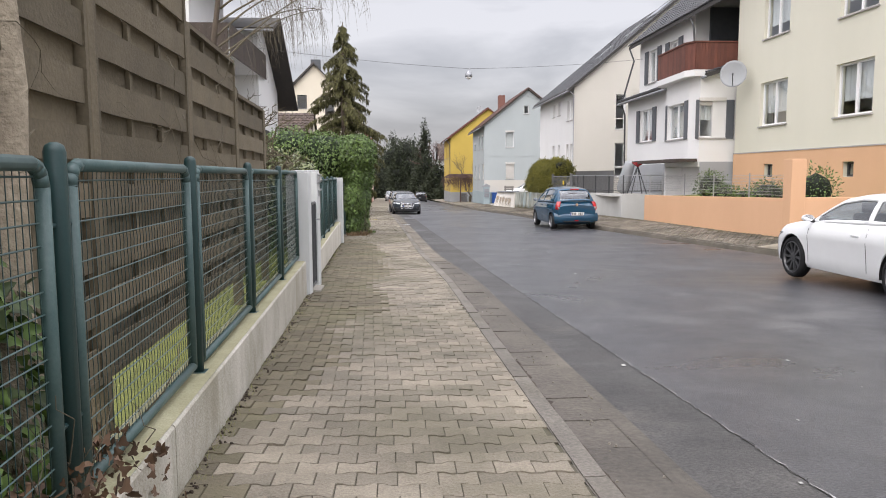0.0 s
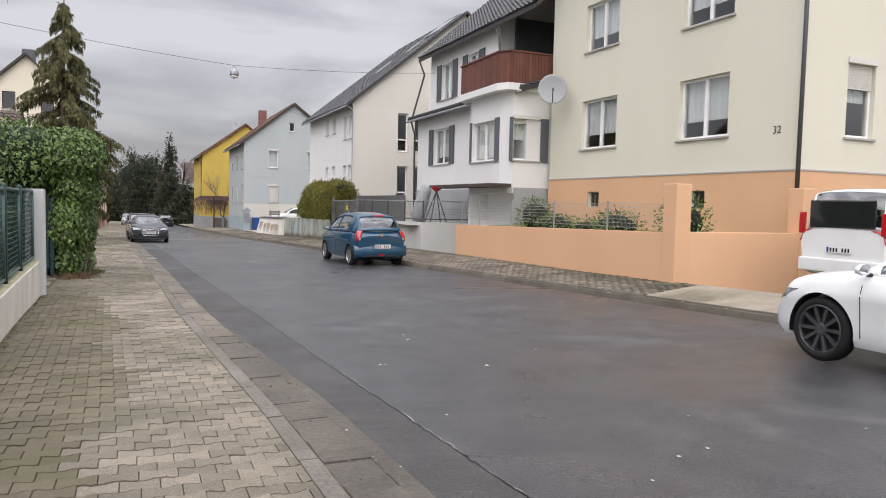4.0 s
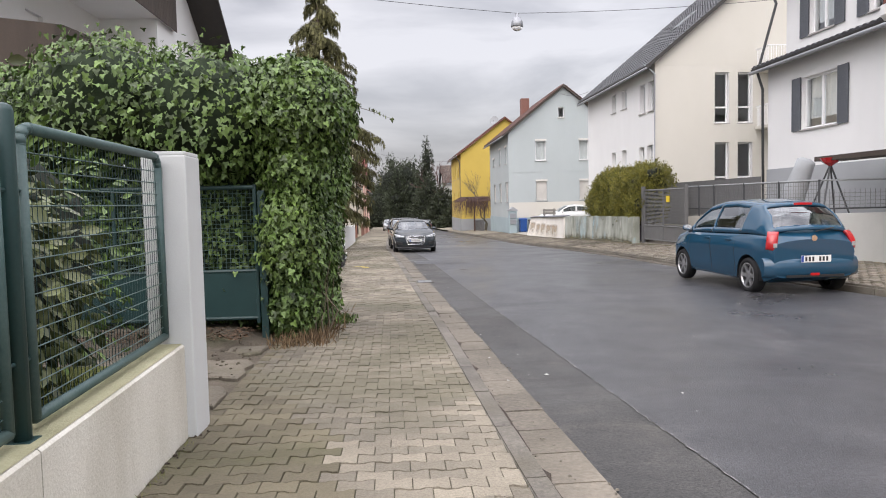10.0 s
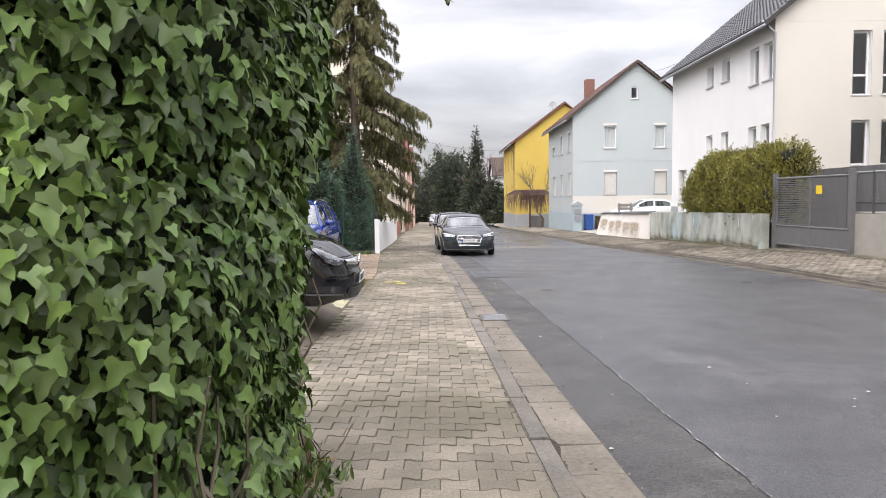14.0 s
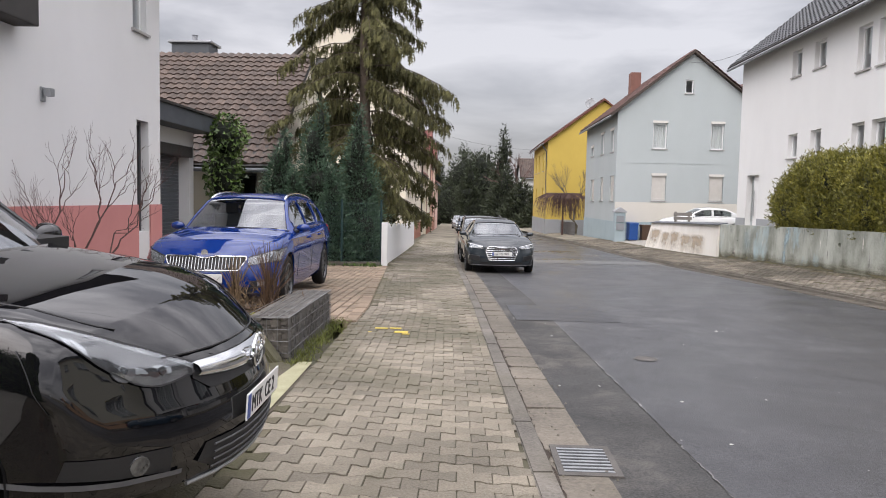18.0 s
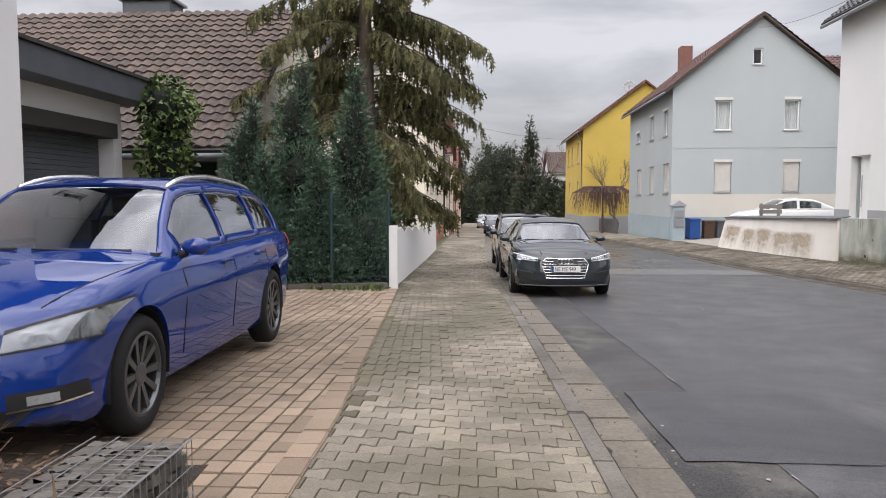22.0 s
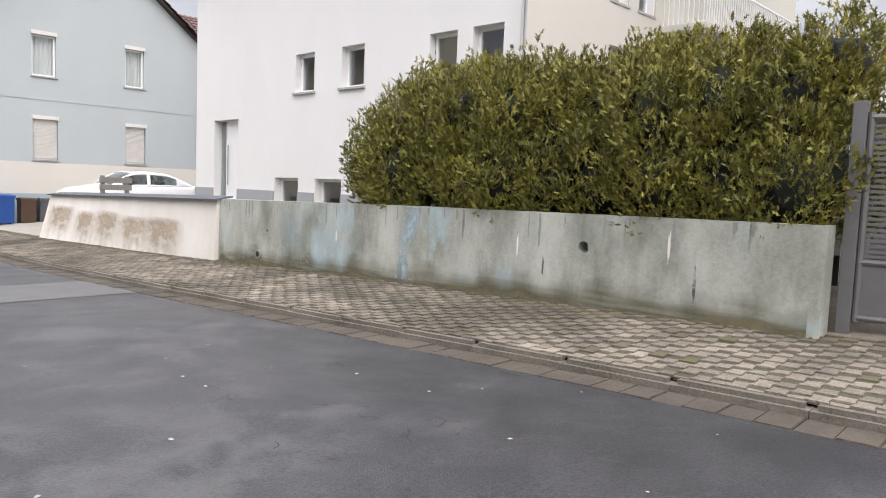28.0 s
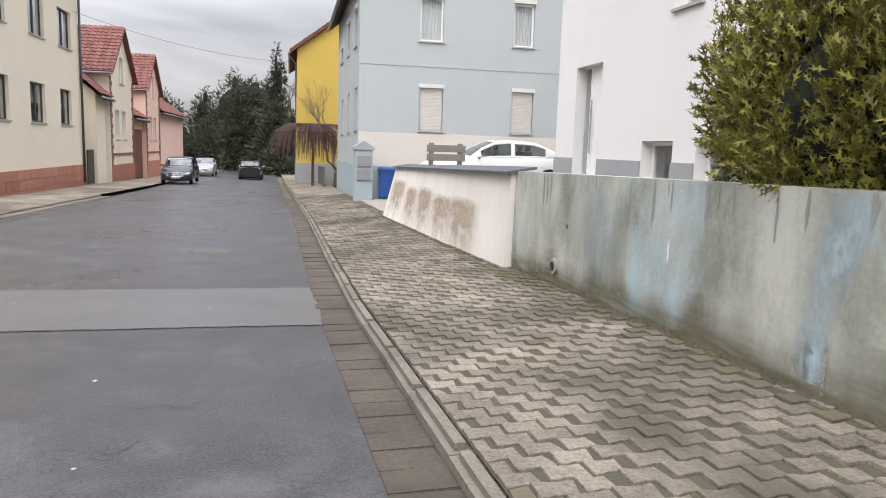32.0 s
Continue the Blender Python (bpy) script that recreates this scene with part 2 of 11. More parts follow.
M["drive_paver"] = mat("drive_paver", (0.36, 0.275, 0.195), (0.17, 0.125, 0.09), 0.86, 0.7, 90, 0.6, vary=0.2, spread=0.45, world=True, grime=((0.13, 0.108, 0.072), 0.5, 0.5, 0.72, 0.7))
M["joint"] = mat("joint", (0.095, 0.085, 0.058), (0.04, 0.037, 0.026), 0.95, 3, 60, 0.8, world=True, grime=((0.085, 0.085, 0.04), 0.6, 0.5, 0.7, 0.8))
M["soil"] = mat("soil", (0.06, 0.043, 0.03), (0.024, 0.018, 0.014), 0.95, 3, 40, 0.9, dist=0.03)
M["earth"] = mat("earth", (0.16, 0.15, 0.10), (0.09, 0.085, 0.055), 0.95, 0.3, 20, 0.6, dist=0.03)
M["grass_ground"] = mat("grass_ground", (0.20, 0.215, 0.05), (0.095, 0.11, 0.026), 0.95, 1.2, 40, 0.9, dist=0.03)
M["plaster_white"] = mat("plaster_white", (0.76, 0.757, 0.75), (0.68, 0.677, 0.67), 0.9, 0.6, 140, 0.25, streak=2, dist=0.003)
M["plaster_cream"] = mat("plaster_cream", (0.62, 0.595, 0.54), (0.55, 0.53, 0.475), 0.9, 0.5, 140, 0.25, streak=2, dist=0.003)
M["plaster_yellowish"] = mat("plaster_yellowish", (0.68, 0.66, 0.555), (0.59, 0.575, 0.48), 0.9, 0.4, 140, 0.25, streak=3, dist=0.003)
M["plaster_blue"] = mat("plaster_blue", (0.43, 0.47, 0.475), (0.37, 0.405, 0.41), 0.9, 0.4, 140, 0.25, streak=2, dist=0.003, grime=((0.36, 0.38, 0.375), 0.25, 0.55, 0.8, 0.4))
M["plaster_blue_dark"] = mat("plaster_blue_dark", (0.36, 0.44, 0.47), (0.28, 0.345, 0.37), 0.9, 0.8, 140, 0.25, dist=0.003)
M["plaster_yellow"] = mat("plaster_yellow", (0.60, 0.44, 0.095), (0.50, 0.36, 0.08), 0.9, 0.5, 120, 0.2, dist=0.003)
M["plaster_orange"] = mat("plaster_orange", (0.70, 0.43, 0.26), (0.60, 0.36, 0.21), 0.9, 0.5, 120, 0.3, streak=2, dist=0.004)
M["plaster_grey"] = mat("plaster_grey", (0.36, 0.375, 0.39), (0.29, 0.30, 0.31), 0.9, 0.8, 120, 0.25, dist=0.003)
M["plaster_pink"] = mat("plaster_pink", (0.62, 0.27, 0.25), (0.5, 0.21, 0.20), 0.9, 0.8, 120, 0.3, dist=0.003)
M["plaster_salmon"] = mat("plaster_salmon", (0.78, 0.56, 0.47), (0.68, 0.48, 0.40), 0.9, 0.6, 120, 0.3)
M["plaster_beige"] = mat("plaster_beige", (0.76, 0.70, 0.58), (0.68, 0.62, 0.51), 0.9, 0.5, 120, 0.25, streak=2)
M["wall_render"] = mat("wall_render", (0.69, 0.672, 0.61), (0.42, 0.395, 0.33), 0.9, 1.2, 70, 0.6, streak=3, spread=0.36, grime=((0.33, 0.31, 0.23), 0.9, 0.54, 0.76, 0.7))
M["wall_worn"] = mat("wall_worn", (0.56, 0.54, 0.48), (0.28, 0.26, 0.205), 0.9, 1.6, 60, 0.7, streak=2.5, spread=0.32, grime=((0.20, 0.185, 0.12), 1.3, 0.5, 0.68, 0.75), dist=0.01)
M["wall_render_top"] = mat("wall_render_top", (0.46, 0.435, 0.29), (0.22, 0.215, 0.12), 0.92, 4, 60, 0.6, spread=0.6)
M["wall_paint"] = mat("wall_paint", (0.46, 0.475, 0.425), (0.21, 0.222, 0.185), 0.9, 1.5, 26, 0.6, streak=2.2, spread=0.26, grime=((0.36, 0.49, 0.54), 1.1, 0.54, 0.66, 0.8), dist=0.005, fine_mix=0.16)
M["wall_flake"] = mat("wall_flake", (0.47, 0.61, 0.66), (0.36, 0.44, 0.45), 0.85, 3, 30, 0.5, streak=3, spread=0.4)
M["wall_stained"] = mat("wall_stained", (0.82, 0.805, 0.77), (0.60, 0.56, 0.49), 0.9, 1.2, 60, 0.5, streak=2.5, spread=0.45)
M["stain"] = mat("stain", (0.50, 0.41, 0.30), (0.29, 0.225, 0.155), 0.9, 3, 40, 0.3, streak=2, spread=0.3)


def thin_stain(m):
    """Lets a stain thin out by its own fade value, broken up by noise."""
    nt = m.node_tree
    at = nt.nodes.new("ShaderNodeAttribute")
    at.attribute_name = "fade"
    no = _node(nt, "ShaderNodeTexNoise", Scale=7.0, Detail=5.0)
    mul = nt.nodes.new("ShaderNodeMath")
    mul.operation = "MULTIPLY"
    nt.links.new(at.outputs["Fac"], mul.inputs[0])
    rng = _node(nt, "ShaderNodeMapRange", From_Min=0.3, From_Max=0.6, To_Min=0.45, To_Max=1.1)
    nt.links.new(no.outputs["Fac"], rng.inputs["Value"])
    nt.links.new(rng.outputs[0], mul.inputs[1])
    nt.links.new(mul.outputs[0], nt.nodes["Principled BSDF"].inputs["Alpha"])


thin_stain(M["stain"])
M["blue_wash"] = mat("blue_wash", (0.44, 0.58, 0.64), (0.34, 0.44, 0.47), 0.85, 3, 30, 0.5, streak=3, spread=0.4)
M["moss_wash"] = mat("moss_wash", (0.19, 0.165, 0.095), (0.085, 0.08, 0.045), 0.95, 4, 40, 0.6, spread=0.4)
thin_stain(M["blue_wash"])
thin_stain(M["moss_wash"])
M["sandstone"] = mat("sandstone", (0.42, 0.19, 0.13), (0.30, 0.13, 0.09), 0.9, 3, 60, 0.5, vary=0.2)
M["brick"] = mat("brick", (0.24, 0.115, 0.09), (0.16, 0.08, 0.064), 0.9, 4, 70, 0.5)
M["roof_dark"] = mat("roof_dark", (0.075, 0.078, 0.085), (0.05, 0.052, 0.057), 0.6, 1.5, 60, 0.4, vary=0.2, island=True)
M["roof_red"] = mat("roof_red", (0.125, 0.065, 0.054), (0.075, 0.042, 0.036), 0.75, 1.5, 60, 0.5, vary=0.25, island=True)
M["roof_red_new"] = mat("roof_red_new", (0.21, 0.078, 0.06), (0.14, 0.05, 0.042), 0.7, 1.5, 60, 0.4, vary=0.25, island=True)
M["roof_brown"] = mat("roof_brown", (0.115, 0.08, 0.062), (0.05, 0.035, 0.028), 0.7, 1.8, 60, 0.5, vary=0.3, island=True)
M["slate"] = mat("slate", (0.10, 0.11, 0.125), (0.06, 0.066, 0.075), 0.55, 3, 60, 0.3)
M["roof_edge"] = mat("roof_edge", (0.05, 0.045, 0.042), (0.03, 0.028, 0.026), 0.7, 4, 60, 0.3)
M["wood_dark"] = mat("wood_dark", (0.075, 0.055, 0.043), (0.04, 0.03, 0.024), 0.75, 2.5, 40, 0.5, streak=6, vary=0.15)
M["wood_fence"] = mat("wood_fence", (0.175, 0.143, 0.092), (0.085, 0.07, 0.045), 0.85, 2.5, 40, 0.5, vary=0.2, dist=0.01)
M["wood_red"] = mat("wood_red", (0.16, 0.055, 0.035), (0.10, 0.035, 0.024), 0.7, 2.5, 40, 0.4, vary=0.2)
M["shutter"] = mat("shutter", (0.115, 0.125, 0.14), (0.085, 0.092, 0.105), 0.6, 4, 60, 0.2)
M["frame_white"] = mat("frame_white", (0.82, 0.82, 0.82), (0.75, 0.75, 0.75), 0.45, 4, 60, 0.05)
M["frame_dark"] = mat("frame_dark", (0.055, 0.058, 0.062), (0.04, 0.042, 0.045), 0.5, 4, 60, 0.05)
M["stone_sill"] = mat("stone_sill", (0.42, 0.41, 0.39), (0.32, 0.31, 0.30), 0.8, 4, 90, 0.3)
M["curtain"] = mat("curtain", (0.72, 0.72, 0.71), (0.55, 0.55, 0.55), 0.95, 3, 25, 0.3, streak=12)
M["blind"] = mat("blind", (0.66, 0.64, 0.60), (0.57, 0.55, 0.52), 0.7, 4, 60, 0.1)
M["glass"] = glass_mat("glass", (0.86, 0.9, 0.9), 1.5, 0.06)
M["car_glass"] = glass_mat("car_glass", (0.36, 0.40, 0.40), 1.52, 0.07)
M["steel"] = mat("steel", (0.42, 0.43, 0.44), (0.33, 0.34, 0.35), 0.42, 5, 80, 0.15, metal=0.85)
M["zinc"] = mat("zinc", (0.36, 0.37, 0.39), (0.27, 0.28, 0.30), 0.5, 3, 60, 0.2, metal=0.6)
M["green_paint"] = mat("green_paint", (0.02, 0.055, 0.054), (0.012, 0.036, 0.037), 0.45, 4, 70, 0.15)
M["green_paint_worn"] = mat("green_paint_worn", (0.08, 0.125, 0.118), (0.022, 0.06, 0.06), 0.48, 6, 70, 0.2)
M["grey_paint"] = mat("grey_paint", (0.145, 0.145, 0.145), (0.10, 0.10, 0.10), 0.5, 4, 70, 0.15)
M["pillar"] = mat("pillar", (0.58, 0.60, 0.60), (0.49, 0.50, 0.50), 0.75, 2, 120, 0.2, streak=3)
M["concrete"] = mat("concrete", (0.36, 0.34, 0.30), (0.22, 0.205, 0.18), 0.9, 2, 70, 0.5)
M["black"] = mat("black", (0.018, 0.018, 0.019), (0.011, 0.011, 0.012), 0.6, 5, 60, 0.1)
M["rubber"] = mat("rubber", (0.015, 0.015, 0.016), (0.008, 0.008, 0.0085), 0.8, 8, 90, 0.3, spec=0.3)
M["chrome"] = mat("chrome", (0.75, 0.76, 0.78), (0.68, 0.69, 0.7), 0.12, 5, 60, 0.0, metal=1.0)
M["alloy"] = mat("alloy", (0.42, 0.42, 0.43), (0.34, 0.34, 0.35), 0.35, 5, 60, 0.05, metal=0.8)
M["plastic_grey"] = mat("plastic_grey", (0.10, 0.10, 0.105), (0.07, 0.07, 0.075), 0.6, 5, 80, 0.2)
M["plate_white"] = mat("plate_white", (0.78, 0.78, 0.76), (0.7, 0.7, 0.68), 0.4, 5, 60, 0.0)
M["plate_blue"] = mat("plate_blue", (0.02, 0.07, 0.32), (0.015, 0.05, 0.25), 0.4, 5, 60, 0.0)
M["lamp_red"] = mat("lamp_red", (0.48, 0.012, 0.016), (0.33, 0.008, 0.012), 0.15, 6, 60, 0.0, coat=0.6)
M["lamp_clear"] = mat("lamp_clear", (0.52, 0.54, 0.56), (0.28, 0.29, 0.30), 0.12, 9, 60, 0.0, coat=0.8, metal=0.3)
M["bin_blue"] = mat("bin_blue", (0.012, 0.075, 0.30), (0.01, 0.055, 0.22), 0.5, 4, 60, 0.1)
M["bin_brown"] = mat("bin_brown", (0.09, 0.05, 0.03), (0.065, 0.036, 0.022), 0.55, 4, 60, 0.1)
M["yellow_sign"] = mat("yellow_sign", (0.75, 0.55, 0.02), (0.65, 0.47, 0.02), 0.5, 4, 60, 0.05)
M["box_grey"] = mat("box_grey", (0.30, 0.31, 0.33), (0.25, 0.26, 0.275), 0.45, 4, 60, 0.08, metal=0.35)
M["bark"] = mat("bark", (0.13, 0.10, 0.075), (0.06, 0.047, 0.036), 0.95, 6, 40, 0.9, streak=3, dist=0.02)
M["bark_pale"] = mat("bark_pale", (0.42, 0.36, 0.27), (0.20, 0.165, 0.12), 0.95, 4, 30, 0.8, streak=2, spread=0.35, dist=0.02)
M["twig"] = mat("twig", (0.17, 0.145, 0.10), (0.10, 0.085, 0.06), 0.9, 6, 40, 0.4)
M["twig_moss"] = mat("twig_moss", (0.115, 0.095, 0.058), (0.06, 0.05, 0.032), 0.9, 6, 40, 0.4)
M["twig_red"] = mat("twig_red", (0.14, 0.085, 0.075), (0.085, 0.052, 0.046), 0.9, 6, 40, 0.4)
M["pavement_yellow"] = mat("pavement_yellow", (0.72, 0.55, 0.10), (0.5, 0.38, 0.08), 0.85, 8, 60, 0.2)


# ---- mesh helpers ----
def part(name, bm, material, parent=None, label="", smooth=False):
    """Links a bmesh as one mesh object, under a thing or a part; coordinates are those of the parent."""
    me = bpy.data.meshes.new(name)
    bm.to_mesh(me)
    bm.free()
    if smooth:
        me.shade_smooth()
    me.materials.append(material)
    ob = new(name, me)
    if parent:
        ob.parent = parent
    if label:
        ob["label"] = label
    return ob


def thing(name, label, category, at=(0, 0, 0), turn=0.0, group="", kind=""):
    ob = new(name)
    ob.empty_display_size = 0.2
    ob.matrix_basis = pose(*at, 0, 0, turn)
    return tagged(ob, label, category, group, kind)


def data_part(name, verts, faces, material, parent=None, label="", smooth=False):
    me = bpy.data.meshes.new(name)
    me.from_pydata(verts, [], faces)
    me.update()
    if smooth:
        me.shade_smooth()
    me.materials.append(material)
    ob = new(name, me)
    if parent:
        ob.parent = parent
    if label:
        ob["label"] = label
    return ob


def box(bm, x0, x1, y0, y1, z0, z1, bevel=0.0, m=None):
    vs = [bm.verts.new(v) for v in ((x0, y0, z0), (x1, y0, z0), (x1, y1, z0), (x0, y1, z0), (x0, y0, z1), (x1, y0, z1), (x1, y1, z1), (x0, y1, z1))]
    fs = [bm.faces.new([vs[i] for i in f]) for f in ((3, 2, 1, 0), (4, 5, 6, 7), (0, 1, 5, 4), (1, 2, 6, 5), (2, 3, 7, 6), (3, 0, 4, 7))]
    if bevel:
        es = list({e for f in fs for e in f.edges})
        r = bmesh.ops.bevel(bm, geom=es, offset=bevel, segments=2, affect="EDGES", profile=0.6)
        vs = list({v for f in r["faces"] for v in f.verts} | {v for v in vs if v.is_valid})
    if m is not None:
        bmesh.ops.transform(bm, matrix=m, verts=[v for v in vs if v.is_valid])
    return vs


def boxes(*specs, bevel=0.0):
    bm = bmesh.new()
    for s in specs:
        box(bm, *s, bevel=bevel)
    return bm


def tube(bm, points, radii, sides=8, cap=True):
    """A round bar along points."""
    points = [Vector(p) for p in points]
    if not hasattr(radii, "__len__"):
        radii = [radii] * len(points)
    rings = []
    ref = None
    for i, p in enumerate(points):
        d = (points[min(i + 1, len(points) - 1)] - points[max(i - 1, 0)]).normalized()
        if ref is None:
            ref = Vector((0, 0, 1)) if abs(d.z) < 0.9 else Vector((1, 0, 0))
        a = d.cross(ref).normalized()
        b = d.cross(a).normalized()
        ref = -b if False else ref
        rings.append([bm.verts.new(p + radii[i] * (math.cos(2 * math.pi * k / sides) * a + math.sin(2 * math.pi * k / sides) * b)) for k in range(sides)])
    for r0, r1 in zip(rings, rings[1:]):
        for k in range(sides):
            bm.faces.new((r0[k], r0[(k + 1) % sides], r1[(k + 1) % sides], r1[k]))
    if cap:
        bm.faces.new(rings[0][::-1])
        bm.faces.new(rings[-1])
    return rings


def prism(bm, outline, axis, a, b):
    """Extrudes a flat outline of (u, v) along an axis from a to b: axis 'y' takes (x, z), 'x' takes (y, z), 'z' takes (x, y)."""
    def at(p, w):
        return {"y": (p[0], w, p[1]), "x": (w, p[0], p[1]), "z": (p[0], p[1], w)}[axis]
    v0 = [bm.verts.new(at(p, a)) for p in outline]
    v1 = [bm.verts.new(at(p, b)) for p in outline]
    n = len(outline)
    fs = [bm.faces.new(v0), bm.faces.new(v1[::-1])]
    for i in range(n):
        fs.append(bm.faces.new((v0[i], v1[i], v1[(i + 1) % n], v0[(i + 1) % n])))
    bmesh.ops.recalc_face_normals(bm, faces=fs)
    return v0 + v1


def carve(bm, *cutters):
    """The solid bm less the solids of each cutter bmesh."""
    me = bpy.data.meshes.new("carve")
    bm.to_mesh(me)
    bm.free()
    ob = new("carve", me)
    tools = []
    for c in cutters:
        cm = bpy.data.meshes.new("cutter")
        c.to_mesh(cm)
        c.free()
        co = new("cutter", cm)
        md = ob.modifiers.new("cut", "BOOLEAN")
        md.operation, md.solver, md.object = "DIFFERENCE", "EXACT", co
        tools.append((co, cm))
    dg = bpy.context.evaluated_depsgraph_get()
    dg.update()
    res = bpy.data.meshes.new_from_object(ob.evaluated_get(dg))
    out = bmesh.new()
    out.from_mesh(res)
    bpy.data.objects.remove(ob)
    for co, cm in tools:
        bpy.data.objects.remove(co)
        bpy.data.meshes.remove(cm)
    bpy.data.meshes.remove(res)
    bpy.data.meshes.remove(me)
    return out


def lerp_table(table):
    xs, ys = [p[0] for p in table], [p[1] for p in table]
    return lambda v: float(np.interp(v, xs, ys))


# the fall of the street, and its edges
road_z = lerp_table([(-200, 5.3), (-40, 0.7), (-3, -0.36), (13, -0.78), (31, -1.08), (37, -1.24), (48, -1.57), (62, -1.87), (100, -2.7), (300, -6)])
walk_edge = lerp_table([(-60, 3.0), (-5, 1.5), (3, 1.35), (9.5, 1.04), (15.5, 0.86), (30, 0.31), (33.3, 0.18), (42.7, -0.22), (57, -0.42), (77, -0.5), (120, -1.0), (200, -3)])
seam_x = lerp_table([(-60, 4.2), (-5, 2.64), (5, 2.28), (11, 2.14), (14, 2.03), (18.6, 1.82), (24, 1.62), (29, 1.45), (33, 1.29), (36.3, 1.12), (200, -4)])
kerb_right = lerp_table([(-60, 12.5), (0, 10.0), (14, 9.1), (19.3, 8.45), (26, 7.9), (34, 7.6), (37, 7.5), (40.3, 7.38), (44, 7.24), (55, 7.1), (67, 6.8), (85, 6.3), (120, 5.5), (200, 3)])
plot_left = lerp_table([(-60, 2.0), (-5, -0.42), (2.7, -0.72), (9.5, -0.97), (12.3, -1.05), (20, -1.1), (25, -1.2), (29.5, -1.33), (38, -2.0), (62, -2.6), (75, -2.9), (100, -3.2), (200, -5)])
plot_right = lerp_table([(-60, 14.0), (0, 11.6), (10, 10.75), (20.7, 10.72), (29, 10.3), (34.9, 9.6), (35.4, 9.42), (45.2, 9.32), (54, 9.05), (61, 8.95), (100, 8.5), (200, 6)])
KERB_L, KERB_R = 0.045, 0.1


def walk_left_z(x, y):
    a, b = walk_edge(y), plot_left(y)
    return road_z(y) + KERB_L + 0.045 * min(1.0, max(0.0, (a - x) / max(0.1, a - b)))


def walk_right_z(x, y):
    a, b = kerb_right(y) + 0.12, plot_right(y)
    return road_z(y) + KERB_R + 0.17 * min(1.3, max(0.0, (x - a) / max(0.3, b - a)))


def strip(name, xa, xb, za, zb, y0, y1, step, material, across=1, parent=None, label=""):
    """A sheet between two long edges, given as functions of y (x) and of x, y (z)."""
    n = max(1, round((y1 - y0) / step))
    verts, faces = [], []
    for i in range(n + 1):
        y = y0 + (y1 - y0) * i / n
        for k in range(across + 1):
            f = k / across
            x = xa(y) * (1 - f) + xb(y) * f
            verts.append((x, y, za(x, y) * (1 - f) + zb(x, y) * f))
    for i in range(n):
        for k in range(across):
            a = i * (across + 1) + k
            faces.append((a, a + 1, a + across + 2, a + across + 1))
    return data_part(name, verts, faces, material, parent, label)


# ---- ground, road, pavements ----
def zr(off):
    return lambda x, y: road_z(y) + off


def far_ground():
    verts, faces = [], []
    xs = [-900, -400, -150, -60, -20, -6, 3, 15, 30, 60, 150, 400, 900]
    ys = [-900, -300, -120, -60, -40, -20, -3, 13, 31, 37, 48, 62, 100, 150, 220, 300, 450, 900]
    for y in ys:
        for x in xs:
            hill = 0.0
            if y > 200:
                hill = 10 * math.exp(-((y - 620) / 260) ** 2) * (1 + 0.4 * math.sin(x / 130))
            verts.append((x, y, max(-8, road_z(min(300, max(-60, y)))) - 0.14 + hill))
    w = len(xs)
    for j in range(len(ys) - 1):
        for i in range(w - 1):
            a = j * w + i
            faces.append((a, a + 1, a + w + 1, a + w))
    ob = data_part("ground", verts, faces, M["earth"])
    tagged(ob, "winter earth and grass beyond the street", "ground", kind="structure")


far_ground()
gut_l = lambda y: walk_edge(y) + 0.13
asph_l = lambda y: walk_edge(y) + 0.46
gut_r = lambda y: kerb_right(y) - 0.42
asph_r = lambda y: kerb_right(y) - 0.34
road = strip("road", seam_x, asph_r, zr(0.0), zr(0.0), -60, 210, 1.5, M["asphalt"], across=6)
tagged(road, "smooth slate-grey asphalt street, slightly damp", "road", kind="structure")
old = strip("road_edge", asph_l, seam_x, zr(-0.004), zr(-0.004), -60, 210, 1.5, M["asphalt_old"], across=2)
tagged(old, "older brownish worn asphalt strip along the gutter", "road", kind="structure")


def seam_strip():
    rnd = random.Random(3)
    verts, faces = [], []
    y, i = -30.0, 0
    while y < 44:
        w = rnd.uniform(0.0008, 0.005) * (2.6 if rnd.random() < 0.12 else 1) * (1.0 if y < 8 else 0.9 if y < 25 else 0.75)
        x = seam_x(y) + rnd.uniform(-0.014, 0.014)
        z = road_z(y) + 0.004
        verts += [(x - w, y, z), (x + w, y, z)]
        if i and not (29.3 < y < 31.0) and (y < 20 or math.sin(2.3 * y) + math.sin(5.1 * y) > -0.9):
            faces.append((2 * i - 2, 2 * i - 1, 2 * i + 1, 2 * i))
        y += rnd.uniform(0.025, 0.08)
        i += 1
    ob = data_part("road_seam", verts, faces, M["seam"])
    tagged(ob, "pale crumbling joint between two asphalt layers", "road joint", kind="structure")


seam_strip()


def patch(name, x0, x1, y0, y1, material, label, turn=0.0, off=0.005):
    n = 6
    verts, faces = [], []
    rnd = random.Random(int(x0 * 31 + y0 * 7))
    for j in range(n + 1):
        y = y0 + (y1 - y0) * j / n
        s = turn * (y - y0)
        for k in range(n + 1):
            e = (k in (0, n)) * rnd.uniform(-0.02, 0.02)
            x = x0 + (x1 - x0) * k / n + s + e
            yy = y + (j in (0, n)) * rnd.uniform(-0.02, 0.02)
            verts.append((x, yy, road_z(yy) + off))
    for j in range(n):
        for k in range(n):
            a = j * (n + 1) + k
            faces.append((a, a + 1, a + n + 2, a + n + 1))
    tagged(data_part(name, verts, faces, material), label, "road patch", kind="structure")


